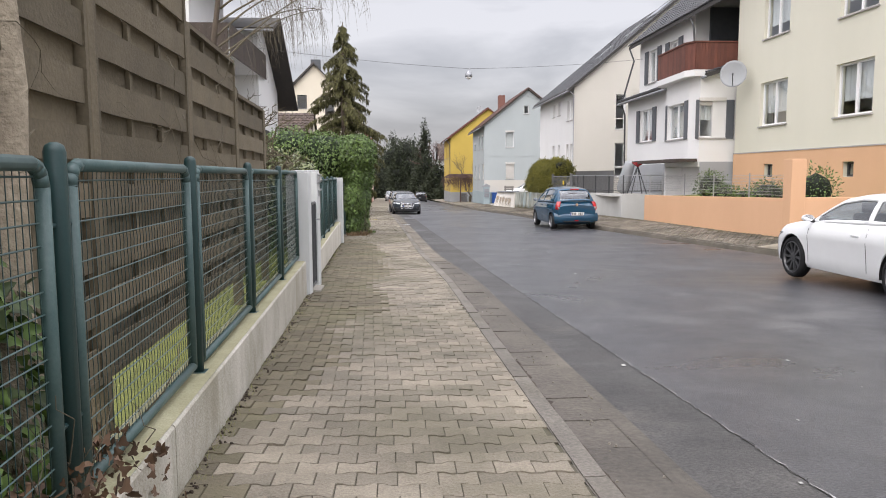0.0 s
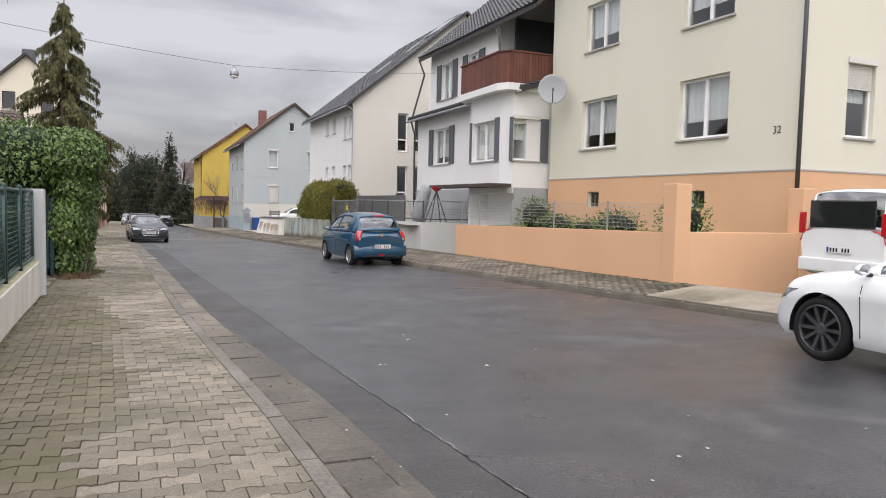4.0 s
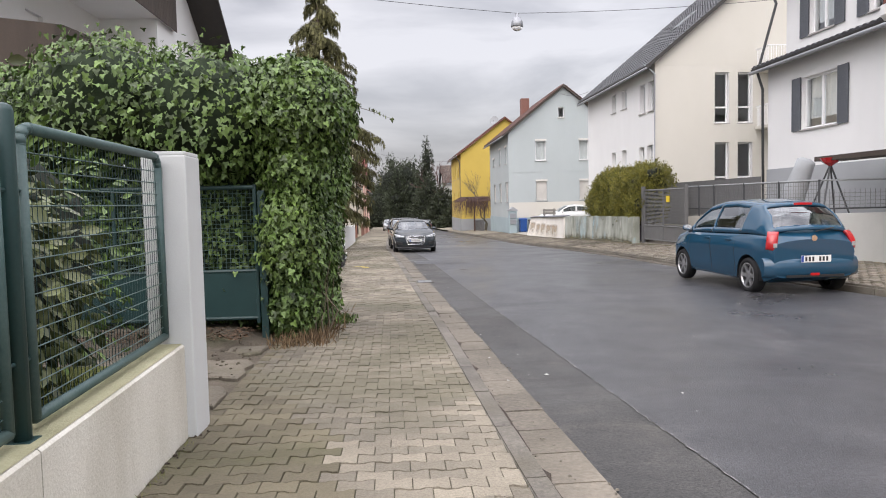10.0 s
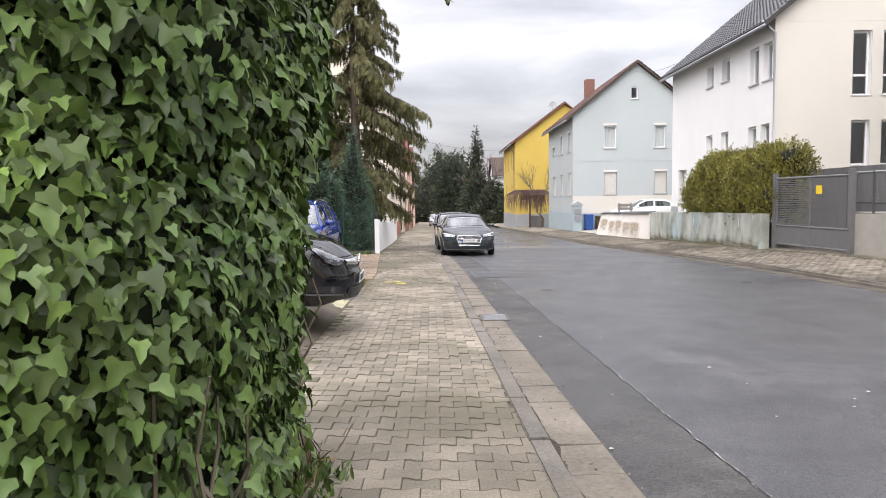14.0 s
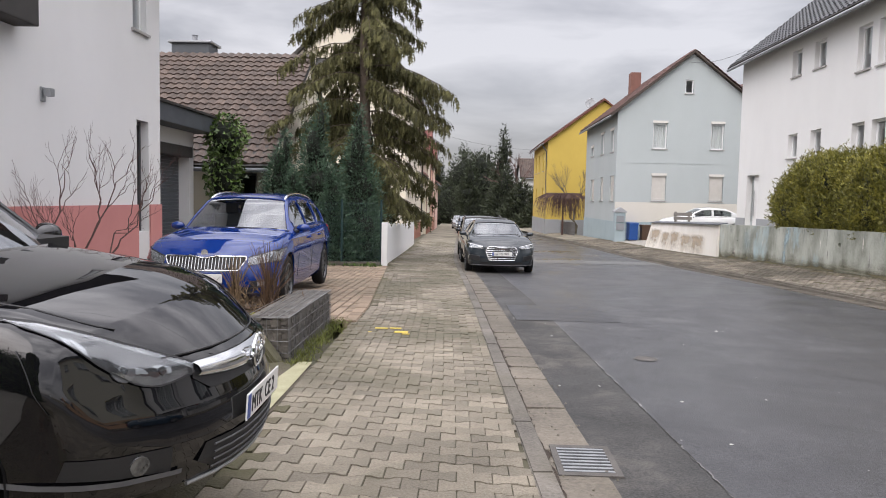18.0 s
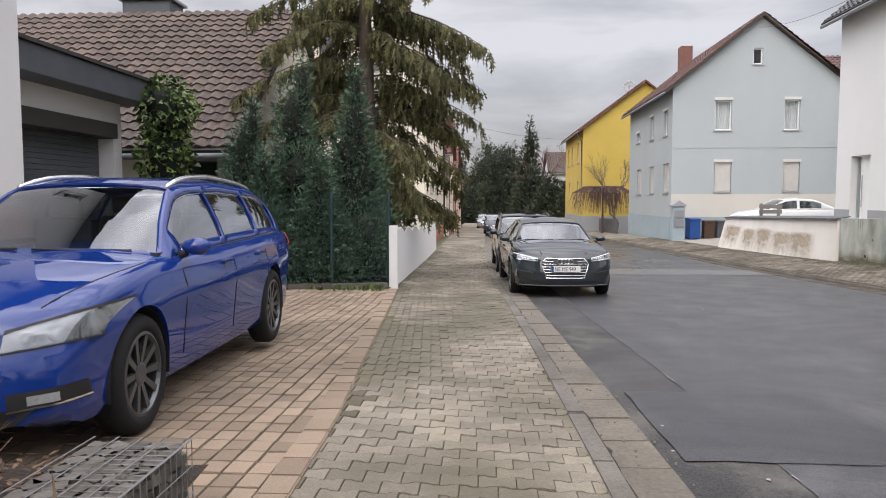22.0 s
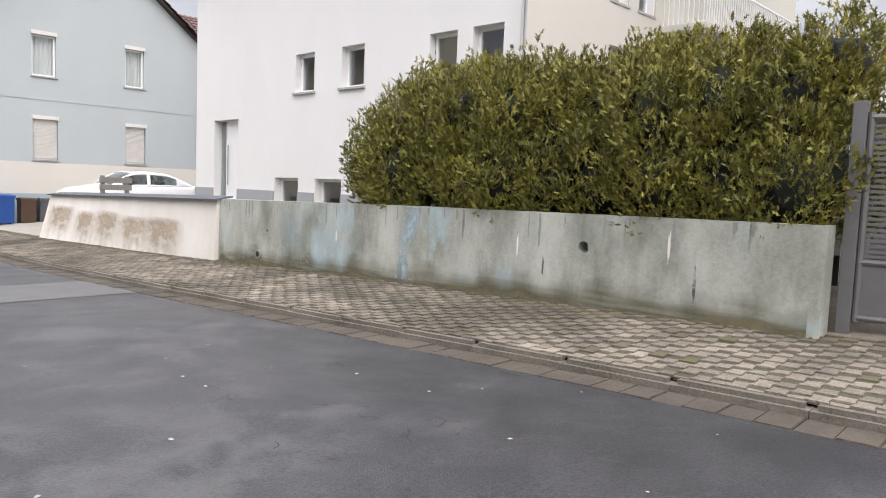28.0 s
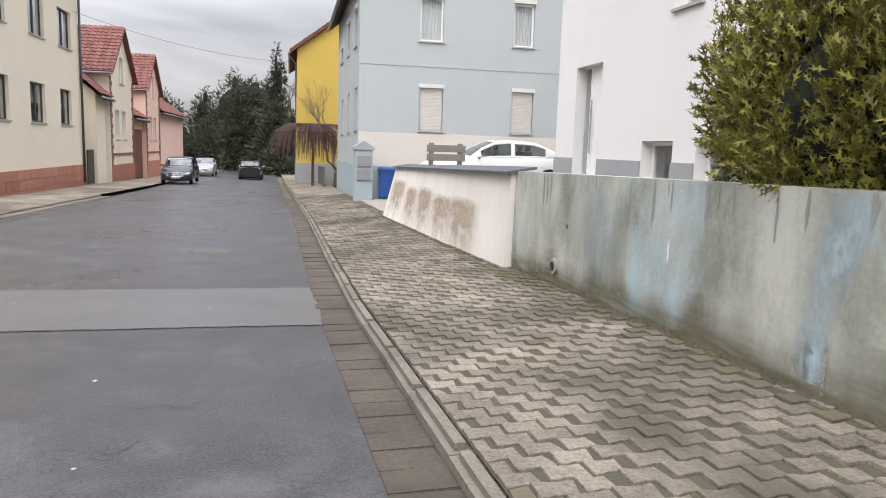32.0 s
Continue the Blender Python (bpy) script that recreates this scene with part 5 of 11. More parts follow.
fence_run(fence_1, (-9.2, 1.39), (-7.78, -6.03, -4.29, -2.41, -0.43), top1, 1.275, 1.345, 0.05)
fence_run(fence_2, (2.72, 11.86), (4.82, 6.58, 8.28, 10.0), top2, 1.14, 1.215, 0.06)


def pillar(x0, x1, y0, y1, z1, label):
    p = thing("gate_pillar", label, "gate pillar", ((x0 + x1) / 2, (y0 + y1) / 2, road_z(y0) - 0.05))
    w, l, h = (x1 - x0) / 2, (y1 - y0) / 2, z1 - road_z(y0) + 0.05
    part("shaft", boxes((-w, w, -l, l, 0, h - 0.02), bevel=0.012), M["pillar"], p)
    bm = bmesh.new()
    box(bm, -w + 0.006, w - 0.006, -l + 0.006, l - 0.006, h - 0.02, h + 0.004, bevel=0.006)
    part("cap", bm, M["pillar"], p)
    return p


pillar(-0.92, -0.62, 1.42, 1.73, 1.30, "grey rendered gate pillar with a flat top")
pB = pillar(-0.92, -0.6, 2.29, 2.65, 1.31, "grey rendered gate pillar with letter slot and bells")
pillar(-1.26, -0.98, 11.88, 12.2, 1.17, "pale grey rendered end pillar of the fence")
slot = thing("letter_slot", "stainless letter slot plate with name label on a pillar", "letterbox", (-0.598, 2.43, 1.12))
part("plate", boxes((0.0, 0.025, -0.14, 0.14, 0.01, 0.145), bevel=0.006), M["steel"], slot)
part("flap", boxes((0.025, 0.04, -0.125, 0.125, 0.022, 0.1), bevel=0.006), M["steel"], slot)
part("name_label", boxes((0.04, 0.043, -0.05, 0.04, 0.05, 0.072)), M["plate_white"], slot)
part("top_edge", boxes((0.025, 0.045, -0.135, 0.135, 0.115, 0.132), bevel=0.004), M["steel"], slot)
bell = thing("doorbell", "steel doorbell plate with two round buttons", "doorbell", (-0.598, 2.45, 0.93))
part("plate", boxes((0, 0.014, -0.04, 0.04, 0, 0.09), bevel=0.004), M["steel"], bell)
for z in (0.026, 0.062):
    bm = bmesh.new()
    tube(bm, [(0.014, -0.015, z), (0.024, -0.015, z)], 0.012, 12)
    part("button", bm, M["steel"], bell)
mbox = thing("mailbox", "grey metal mailbox with sloped lid hung on the fence", "mailbox", (-0.82, 3.5, 0.62))
part("body", boxes((-0.1, 0.12, -0.16, 0.16, 0.0, 0.37), bevel=0.006), M["box_grey"], mbox)
bm = bmesh.new()
prism(bm, [(-0.12, 0.37), (0.14, 0.37), (0.14, 0.395), (-0.12, 0.45)], "y", -0.175, 0.175)
part("lid", bm, M["box_grey"], mbox)
bm = bmesh.new()
tube(bm, [(0.12, 0.02, 0.31), (0.132, 0.02, 0.31)], 0.012, 10)
part("lock", bm, M["steel"], mbox)
part("sticker", boxes((0.121, 0.124, 0.0, 0.07, 0.13, 0.16)), M["curtain"], mbox)

gate = thing("garden_gate", "narrow dark metal garden gate with mesh and steel handle", "gate", (-0.64, 1.75, -0.38))
bm = bmesh.new()
for a, b in (((0, 0, 0.05), (0, 0, 1.22)), ((0, 0.51, 0.05), (0, 0.51, 1.22)), ((0, 0, 1.22), (0, 0.51, 1.22)), ((0, 0, 0.05), (0, 0.51, 0.05))):
    tube(bm, [a, b], 0.022, 8)
part("frame", bm, M["frame_dark"], gate)
bm = bmesh.new()
for k in range(1, 12):
    tube(bm, [(0, 0.51 * k / 12, 0.07), (0, 0.51 * k / 12, 1.2)], 0.005, 4, False)
for k in range(1, 24):
    tube(bm, [(0, 0.02, 1.17 * k / 24 + 0.05), (0, 0.49, 1.17 * k / 24 + 0.05)], 0.003, 4, False)
tagged(part("mesh", bm, M["frame_dark"], gate), kind="stuff")
bm = bmesh.new()
tube(bm, [(0.02, 0.45, 0.98), (0.08, 0.45, 0.98), (0.085, 0.33, 0.98)], 0.012, 8)
part("door_handle", bm, M["steel"], gate)
part("threshold", boxes((-0.3, 0.12, -0.0, 0.51, -0.05, 0.0)), M["concrete"], gate)


# woven wooden screen fence behind the wall
def screen_fence():
    posts = [1.2, -0.75, -2.7, -4.65, -6.6, -8.5]
    lx = lambda y: plot_left(y) - 0.52
    tops = [2.1, 2.16, 2.42, 2.72, 2.9, 3.0]
    fence = thing("screen_fence", "brown woven wooden screen fence of wide weathered boards", "fence", (lx(-3), -3, -0.3))
    fence.matrix_basis = Matrix()
    for i, (y, t) in enumerate(zip(posts, tops)):
        p = new("post")
        p.parent, p.matrix_basis = fence, pose(lx(y), y, -0.3)
        part("shaft", boxes((-0.045, 0.045, -0.045, 0.045, 0, t + 0.3 - 0.02), bevel=0.008), M["wood_fence"], p)
    for i in range(5):
        ya, yb = posts[i + 1] + 0.05, posts[i] - 0.05
        z1 = tops[i + 1] - 0.05 if i else 2.06
        z0 = 0.22
        f = new("panel")
        f.parent, f.matrix_basis = fence, pose(lx((ya + yb) / 2), (ya + yb) / 2, z0, 0, 0, math.degrees(math.atan2(yb - ya, lx(yb) - lx(ya))))
        L, H = (yb - ya), z1 - z0
        n = round(H / 0.135)
        for k in range(n):
            front = k % 2 == 0
            hb = 0.165 if front else 0.16
            za = min(H - hb, H * k / n - 0.012)
            zb = za + hb
            s = -1 if front else 1
            V, F = [], []
            for j in range(7):
                x = -L / 2 + L * j / 6
                b = s * 0.023 + 0.003 * math.sin(2.3 * j + k + i)
                sag = 0.004 * math.sin(1.7 * j + 2.1 * k)
                for yy, zz in ((b - 0.007, za + sag), (b - 0.007, zb + sag), (b + 0.007, zb + sag), (b + 0.007, za + sag)):
                    V.append((x, yy, zz))
            for j in range(6):
                for q in range(4):
                    F.append((4 * j + q, 4 * j + (q + 1) % 4, 4 * j + 4 + (q + 1) % 4, 4 * j + 4 + q))
            F += [(3, 2, 1, 0), (24, 25, 26, 27)]
            data_part("board", V, F, M["wood_fence"], f)
        for j in (1, 2):
            x = -L / 2 + L * j / 3
            part("lath", boxes((x - 0.022, x + 0.022, -0.014, 0.014, 0, H)), M["wood_fence"], f)
        part("frame", boxes((-L / 2 - 0.02, L / 2 + 0.02, -0.04, 0.04, H, H + 0.035), (-L / 2 - 0.02, L / 2 + 0.02, -0.04, 0.04, -0.035, 0.0), (-L / 2 - 0.02, -L / 2 + 0.03, -0.042, 0.042, 0, H), (L / 2 - 0.03, L / 2 + 0.02, -0.042, 0.042, 0, H)), M["wood_fence"], f)


screen_fence()
lawn = strip("lawn", lambda y: -14.0, lambda y: plot_left(y) - 0.2, lambda x, y: -0.1, lambda x, y: -0.12 if y < 1.2 else -0.32, -14, 12.5, 0.5, M["grass_ground"], 8)
tagged(lawn, "mossy winter lawn behind the fence", "lawn", kind="structure")

# driveway in front of the ivy-covered gate: worn concrete and earth
drv = strip("gate_apron", lambda y: -3.2, lambda y: plot_left(y) + 0.004, lambda x, y: walk_left_z(x, y) + 0.03, lambda x, y: walk_left_z(x, y) - 0.008, 12.2, 16.1, 0.12, M["apron_dirt"], 18)
for v in drv.data.vertices:
    v.co.z += (0.03 * noise.noise(v.co * 2.7) + 0.018 * noise.noise(v.co * 8.0)) * min(1.0, max(0.0, (-1.04 - v.co.x) / 0.1)) + 0.13 * max(0.0, min(1.0, (v.co.y - 14.3) / 1.3)) * min(1.0, max(0.0, (-1.1 - v.co.x) / 0.5))
tagged(drv, "dirty earth and broken concrete apron before the gate", "driveway", kind="structure")


def broken_slab(cx, cy, rx, ry, seed, tilt=0.0):
    """A piece of broken concrete with a ragged outline and worn rim."""
    r = random.Random(seed)
    n = 15
    rim = []
    for k in range(n):
        a = 2 * math.pi * k / n
        q = r.uniform(0.78, 1.12) / max(abs(math.cos(a)), abs(math.sin(a)), 0.72)
        rim.append((cx + rx * 0.8 * q * math.cos(a), cy + ry * 0.8 * q * math.sin(a)))
    z = lambda x, y: walk_left_z(x, y) + 0.012 + tilt * (plot_left(y) - x) + 0.006 * noise.noise(Vector((x * 3, y * 3, 1)))
    V = [(x, y, z(x, y) + 0.022) for x, y in [(cx + (p[0] - cx) * 0.93, cy + (p[1] - cy) * 0.93) for p in rim]]
    V += [(x, y, z(x, y) + 0.008) for x, y in rim] + [(x, y, z(x, y) - 0.06) for x, y in rim]
    V.append((cx, cy, z(cx, cy) + 0.026))
    F = [(k, (k + 1) % n, 3 * n) for k in range(n)]
    for s in (0, 1):
        F += [(s * n + k, (s + 1) * n + k, (s + 1) * n + (k + 1) % n, s * n + (k + 1) % n) for k in range(n)]
    ob = data_part("concrete_slab", V, F, M["slab_concrete"])
    tagged(ob, "broken worn concrete slab before the gate", "paving slab", group="broken slabs")


M["slab_concrete"] = mat("slab_concrete", (0.21, 0.182, 0.14), (0.085, 0.073, 0.056), 0.9, 2.0, 45, 0.9, spread=0.34, world=True, grime=((0.085, 0.08, 0.045), 1.6, 0.5, 0.66, 0.75), dist=0.012)
for i, (x, y, rx, ry) in enumerate(((-1.32, 12.95, 0.34, 0.42), (-1.42, 13.95, 0.42, 0.5), (-2.25, 13.1, 0.5, 0.6), (-2.3, 14.3, 0.45, 0.45), (-1.28, 14.85, 0.25, 0.28), (-3.1, 13.8, 0.35, 0.6))):
    broken_slab(x, y, rx, ry, 300 + i, 0.02)


def steel_gate():
    g = thing("steel_gate", "dark green steel gate with sheet panel below and mesh above", "gate", (-1.3, 15.7, road_z(15.3) + 0.1))
    # leaf runs across the drive
    part("sheet", boxes((-3.2, 0.0, -0.015, 0.015, 0.24, 0.77)), M["green_paint"], g)
    bm = bmesh.new()
    for a, b in (((-3.2, 0, 0.24), (0, 0, 0.24)), ((-3.2, 0, 0.79), (0, 0, 0.79)), ((-3.2, 0, 1.76), (0, 0, 1.76)), ((0, 0, 0.18), (0, 0, 1.79)), ((-1.6, 0, 0.2), (-1.6, 0, 1.79)), ((-3.2, 0, 0.18), (-3.2, 0, 1.79))):
        tube(bm, [a, b], 0.025, 8)
    part("frame", bm, M["green_paint"], g)
    bm = bmesh.new()
    for k in range(1, 64):
        tube(bm, [(-3.2 + 0.05 * k, 0, 0.8), (-3.2 + 0.05 * k, 0, 1.75)], 0.0028, 4, False)
    for k in range(1, 20):
        tube(bm, [(-3.18, 0.004, 0.79 + 0.05 * k), (-0.02, 0.004, 0.79 + 0.05 * k)], 0.0028, 4, False)
    tagged(part("mesh", bm, M["green_paint_worn"], g), kind="stuff")
    part("hinge_post", boxes((0.04, 0.12, -0.05, 0.05, -0.1, 1.72), bevel=0.006), M["green_paint"], g)


steel_gate()

# house behind: white with pink plinth, steep dark roof, gable to the street
oA = [("E", 32.88, 33.4, -0.12, 2.08), ("E", 32.75, 33.35, 3.8, 5.3)]
HA = gable_house("house", "white rendered house with pink plinth and steep dark roof", -17.0, -6.3, 28.4, 33.95, -1.2, 8.6, 9.0, "x", ridge_at=29.4, eave2=5.9, openings=oA, wall="plaster_white", over=1.35, verge=1.0, fascia="roof_edge", tile_sides=())
fE = mapper("E", -6.3)
window(HA, fE, *oA[0][1:], frame="frame_dark", sill=False, inset=0.16)
window(HA, fE, *oA[1][1:], curtain=0.4)
trim(HA, "plinth", "plaster_pink", (-6.298, -6.265, 28.4, 32.87, -1.2, 0.42), label="pink painted plinth")
trim(HA, "plinth", "plaster_pink", (-6.298, -6.265, 33.41, 33.95, -1.2, 0.42), label="pink painted plinth")
part("canopy", boxes((-8.2, -5.95, 27.6, 29.14, 2.97, 3.5), bevel=0.02), M["roof_edge"], HA, "dark boarded canopy beside the white wall")
wl = thing("wall_lamp", "small square steel wall lamp on a white house wall", "wall lamp", (-6.3, 29.75, 2.02))
part("back_plate", boxes((0.002, 0.03, -0.055, 0.055, -0.02, 0.2), bevel=0.004), M["steel"], wl)
part("lamp_head", boxes((0.06, 0.17, -0.055, 0.055, 0.06, 0.18), bevel=0.006), M["steel"], wl)
part("bracket", boxes((0.028, 0.062, -0.02, 0.02, 0.1, 0.14)), M["steel"], wl)
cutA = bmesh.new()
box(cutA, -11.6, -10.4, 22.0, 23.4, 3.9, 5.0)
box(cutA, -8.0, -7.0, 24.3, 25.1, 3.6, 5.4)
inA = bmesh.new()
box(inA, -16.6, -8.3, 22.8, 28.1, -0.9, 9.5)
part("wing_wall", carve(boxes((-17.0, -7.9, 22.4, 28.396, -1.2, 10.0)), inA, cutA), M["plaster_white"], HA)
window(HA, mapper("S", 22.4), -11.6, -10.4, 3.9, 5.0, curtain=0.3)
window(HA, mapper("E", -7.9), 24.3, 25.1, 3.6, 5.4, curtain=0.3)
part("wing_roof", boxes((-17.5, -6.3, 21.6, 29.0, 10.0, 10.25)), M["roof_edge"], HA)
part("balcony_slab", boxes((-9.6, -6.2, 21.9, 29.9, 6.2, 6.42)), M["plaster_white"], HA)
for k in range(57):
    part("board", boxes((-6.19, -6.165, 21.9 + 0.14 * k + 0.004, 21.9 + 0.14 * k + 0.137, 6.15, 7.4)), M["wood_dark"], HA)
for k in range(24):
    part("board", boxes((-9.6 + 0.14 * k + 0.004, -9.6 + 0.14 * k + 0.137, 21.87, 21.895, 6.15, 7.4)), M["wood_dark"], HA)
part("terrace_slab", boxes((-14.0, -6.3, 21.6, 28.39, 2.75, 2.95)), M["plaster_white"], HA)
part("terrace_wall", boxes((-13.8, -6.6, 21.9, 28.3, -1.0, 2.75)), M["plaster_white"], HA)
terr = thing("terrace_screen", "dark brown curved timber terrace screen", "fence", (-8.0, 22.0, 2.8))
for k in range(90):
    f = k / 89
    if f < 0.4:
        a = f / 0.4
        x, y, tn = -6.1 - 0.25 * a * a, 26.2 - 3.6 * a, 90 - 8 * a
    else:
        a = (f - 0.4) / 0.6
        x, y, tn = -6.35 - 7.5 * a, 22.6 - 1.3 * (1 - (1 - min(1, a * 2.2)) ** 2), 180 + 37 * max(0, 1 - a * 2.2)
    bm = bmesh.new()
    box(bm, -0.085, 0.085, -0.012, 0.012, 0.0, 1.75, m=pose(x + 8.0, y - 22.0, 0.05, 0, 0, tn))
    part("board", bm, M["wood_dark"], terr)


# flat-roofed garage with anthracite roller door
GA = thing("garage", "flat-roofed garage with anthracite roller door and dark fascia", "garage", (-9.5, 36.3, -0.9))
GA.matrix_basis = Matrix()
part("wall", carve(boxes((-12.0, -7.3, 34.0, 38.4, -1.2, 2.3)), boxes((-11.7, -7.0, 34.5, 38.1, -1.0, 1.85))), M["plaster_white"], GA)
z = -1.0
while z < 1.84:
    part("door_slat", boxes((-7.62, -7.585, 34.51, 38.09, z, z + 0.085), bevel=0.008), M["slate"], GA)
    z += 0.09
part("shutter_box", boxes((-7.6, -7.2, 34.5, 38.1, 1.62, 1.9), bevel=0.02), M["roof_edge"], GA)
part("fascia", boxes((-12.2, -6.75, 33.97, 38.75, 2.3, 2.72), bevel=0.015), M["slate"], GA)
part("roof_edge", boxes((-12.25, -6.7, 33.97, 38.8, 2.724, 2.78)), M["roof_edge"], GA)

# low house with brown tiled roof
TH = gable_house("house", "low house with mossy brown tiled roof and slate chimney", -18.0, -5.6, 39.9, 50.2, -1.6, 1.75, 5.55, "x", openings=[("S", -6.7, -6.0, 0.3, 1.3)], wall="plaster_beige", roof="roof_brown", over=0.7, verge=0.15, tw=0.28, tl=0.34, tile_sides=(0,))
window(TH, mapper("S", 39.9), -6.7, -6.0, 0.3, 1.3, frame="frame_dark")
part("chimney", boxes((-10.75, -9.35, 45.3, 46.2, 4.8, 6.15), bevel=0.02), M["slate"], TH)
part("chimney_cap", boxes((-10.85, -9.25, 45.2, 46.3, 6.154, 6.24), bevel=0.02), M["zinc"], TH)
part("chimney_flashing", boxes((-10.95, -9.15, 45.1, 46.4, 4.85, 5.25)), M["zinc"], TH)
bm = bmesh.new()
tube(bm, [(-10.05, 45.75, 6.244), (-10.05, 45.75, 6.5), (-10.05, 45.75, 6.52)], [0.09, 0.09, 0.13], 10)
part("chimney_pot", bm, M["zinc"], TH)

# driveway of clinker pavers
drive = thing("driveway", "brownish clinker-paved driveway", "driveway", kind="structure")
dz = lambda x, y: walk_left_z(plot_left(y), y) + 0.02 * (plot_left(y) - x) * 0.6
strip("joint_bed", lambda y: -7.2, lambda y: plot_left(y), lambda x, y: dz(x, y) - 0.012, lambda x, y: dz(x, y) - 0.012, 28.0, 39.0, 0.8, M["joint"], 4, drive)
rect = lambda w, p, g=0.004: [(-w / 2 + g, -p / 2 + g), (w / 2 - g, -p / 2 + g), (w / 2 - g, p / 2 - g), (-w / 2 + g, p / 2 - g)]
M["drive_stuff"] = mat("drive_stuff", (0.36, 0.275, 0.195), (0.17, 0.125, 0.09), 0.86, 0.7, 90, 0.6, vary=0.25, island=True, spread=0.45, world=True, grime=((0.13, 0.108, 0.072), 0.5, 0.5, 0.72, 0.7))
lay_pavers(drive, "clinker", rect(0.135, 0.18, 0.008), 0.135, 0.18, lambda y: max(-7.2, -4.9 - 2.3 * (y - 36) / 1.5) if y > 36 else -7.2, plot_left, dz, 28.0, 38.4, (M["drive_paver"], M["drive_stuff"]), 8, near=(31.0, 32.6), bond=0.0)
edge_row = thing("edging", "row of pale edging slabs along the driveway", "edging", kind="structure")
line_of_blocks("edging_slab", lambda y: plot_left(y) - 0.09, 0.17, 0.25, 0.1, lambda x, y: walk_left_z(x, y) + 0.022, 28.0, 37.8, M["drive_paver"], edge_row, 12)

# planted bed with gabion edge
bed = strip("bed_soil", lambda y: -6.2, lambda y: -1.55, lambda x, y: road_z(y) + 0.3, lambda x, y: road_z(y) + 0.28, 25.7, 28.1, 0.3, M["soil"], 14)
tagged(bed, "dark mulched planting bed", "flower bed", kind="structure")
for v in bed.data.vertices:
    v.co.z += 0.05 * noise.noise(v.co * 2.3)


def gabion(x0, x1, y0, y1, z0, z1, seed, label):
    g = thing("gabion", label, "gabion", ((x0 + x1) / 2, (y0 + y1) / 2, z0))
    w, l, h = (x1 - x0) / 2, (y1 - y0) / 2, z1 - z0
    rnd = random.Random(seed)
    V, F = [], []
    step = 0.085
    for i in range(int(2 * w / step) + 1):
        for j in range(int(2 * l / step) + 1):
            for k in range(int(h / 0.06) + 1):
                x, y, z = -w + (i + 0.5) * step, -l + (j + 0.5) * step, (k + 0.5) * 0.06
                if x > w or y > l or z > h or (abs(x) < w - 0.12 and abs(y) < l - 0.12 and z < h - 0.1):
                    continue
                b = len(V)
                s = (rnd.uniform(0.035, 0.062), rnd.uniform(0.035, 0.062), rnd.uniform(0.02, 0.036))
                m = Euler((rnd.uniform(-0.3, 0.3), rnd.uniform(-0.3, 0.3), rnd.uniform(0, 3))).to_matrix()
                for dx in (-1, 1):
                    for dy in (-1, 1):
                        for dz_ in (-1, 1):
                            o = m @ Vector((dx * s[0] * rnd.uniform(0.7, 1), dy * s[1] * rnd.uniform(0.7, 1), dz_ * s[2]))
                            V.append((max(-w + 0.01, min(w - 0.01, x + o.x)), max(-l + 0.01, min(l - 0.01, y + o.y)), max(0, min(h - 0.008, z + o.z))))
                F += [tuple(b + q for q in f) for f in ((0, 1, 3, 2), (4, 6, 7, 5), (0, 4, 5, 1), (2, 3, 7, 6), (0, 2, 6, 4), (1, 5, 7, 3))]
    tagged(data_part("stone_fill", V, F, M["gabion_stone"], g), kind="stuff")
    bm = bmesh.new()
    n = round(2 * l / 0.05)
    for k in range(n + 1):
        y = -l + 2 * l * k / n
        tube(bm, [(w, y, 0.0), (w, y, h), (-w, y, h)], 0.0028, 4, False)
    for k in range(round(h / 0.1) + 1):
        z = h * k / round(h / 0.1)
        tube(bm, [(w + 0.003, -l, z), (w + 0.003, l, z)], 0.003, 4, False)
        tube(bm, [(-w, -l - 0.003, z), (w, -l - 0.003, z)], 0.003, 4, False)
    for k in range(round(2 * w / 0.1) + 1):
        x = -w + 2 * w * k / round(2 * w / 0.1)
        tube(bm, [(x, -l, h + 0.003), (x, l, h + 0.003)], 0.003, 4, False)
        tube(bm, [(x, -l, 0), (x, -l, h)], 0.0028, 4, False)
    tagged(part("wire_cage", bm, M["wire_zinc"], g), kind="stuff")


M["wire_zinc"] = mat("wire_zinc", (0.25, 0.25, 0.25), (0.14, 0.14, 0.14), 0.5, 5, 60, 0.1, metal=0.4)
M["gabion_stone"] = mat("gabion_stone", (0.16, 0.145, 0.125), (0.06, 0.054, 0.047), 0.9, 6, 60, 0.5, vary=0.3, island=True)
gabion(-1.92, -1.5, 25.65, 27.8, road_z(26.5) + 0.05, road_z(26.5) + 0.5, 1, "low stone-filled wire gabion along the footway")
gabion(-6.2, -3.75, 27.75, 28.15, road_z(28) + 0.1, road_z(28) + 0.62, 2, "stone-filled wire gabion behind the planting bed")
M["mossy_stone"] = mat("mossy_stone", (0.17, 0.15, 0.10), (0.055, 0.052, 0.032), 0.92, 2.2, 40, 0.9, dist=0.02, spread=0.4, grime=((0.085, 0.085, 0.038), 1.8, 0.5, 0.7, 0.6))
curb = thing("bed_edge", "dark mossy stone edge of the planting bed", "stone edge", (-3.4, 25.55, road_z(25.5)))
xs = -2.6
rs = random.Random(44)
while xs < 1.3:
    w = rs.uniform(0.5, 0.9)
    bm = bmesh.new()
    box(bm, xs, min(1.35, xs + w - 0.015), -0.12, 0.11, -0.05, 0.26 + rs.uniform(-0.03, 0.04), bevel=0.035)
    part("stone", bm, M["mossy_stone"], curb)
    xs += w
bm = bmesh.new()
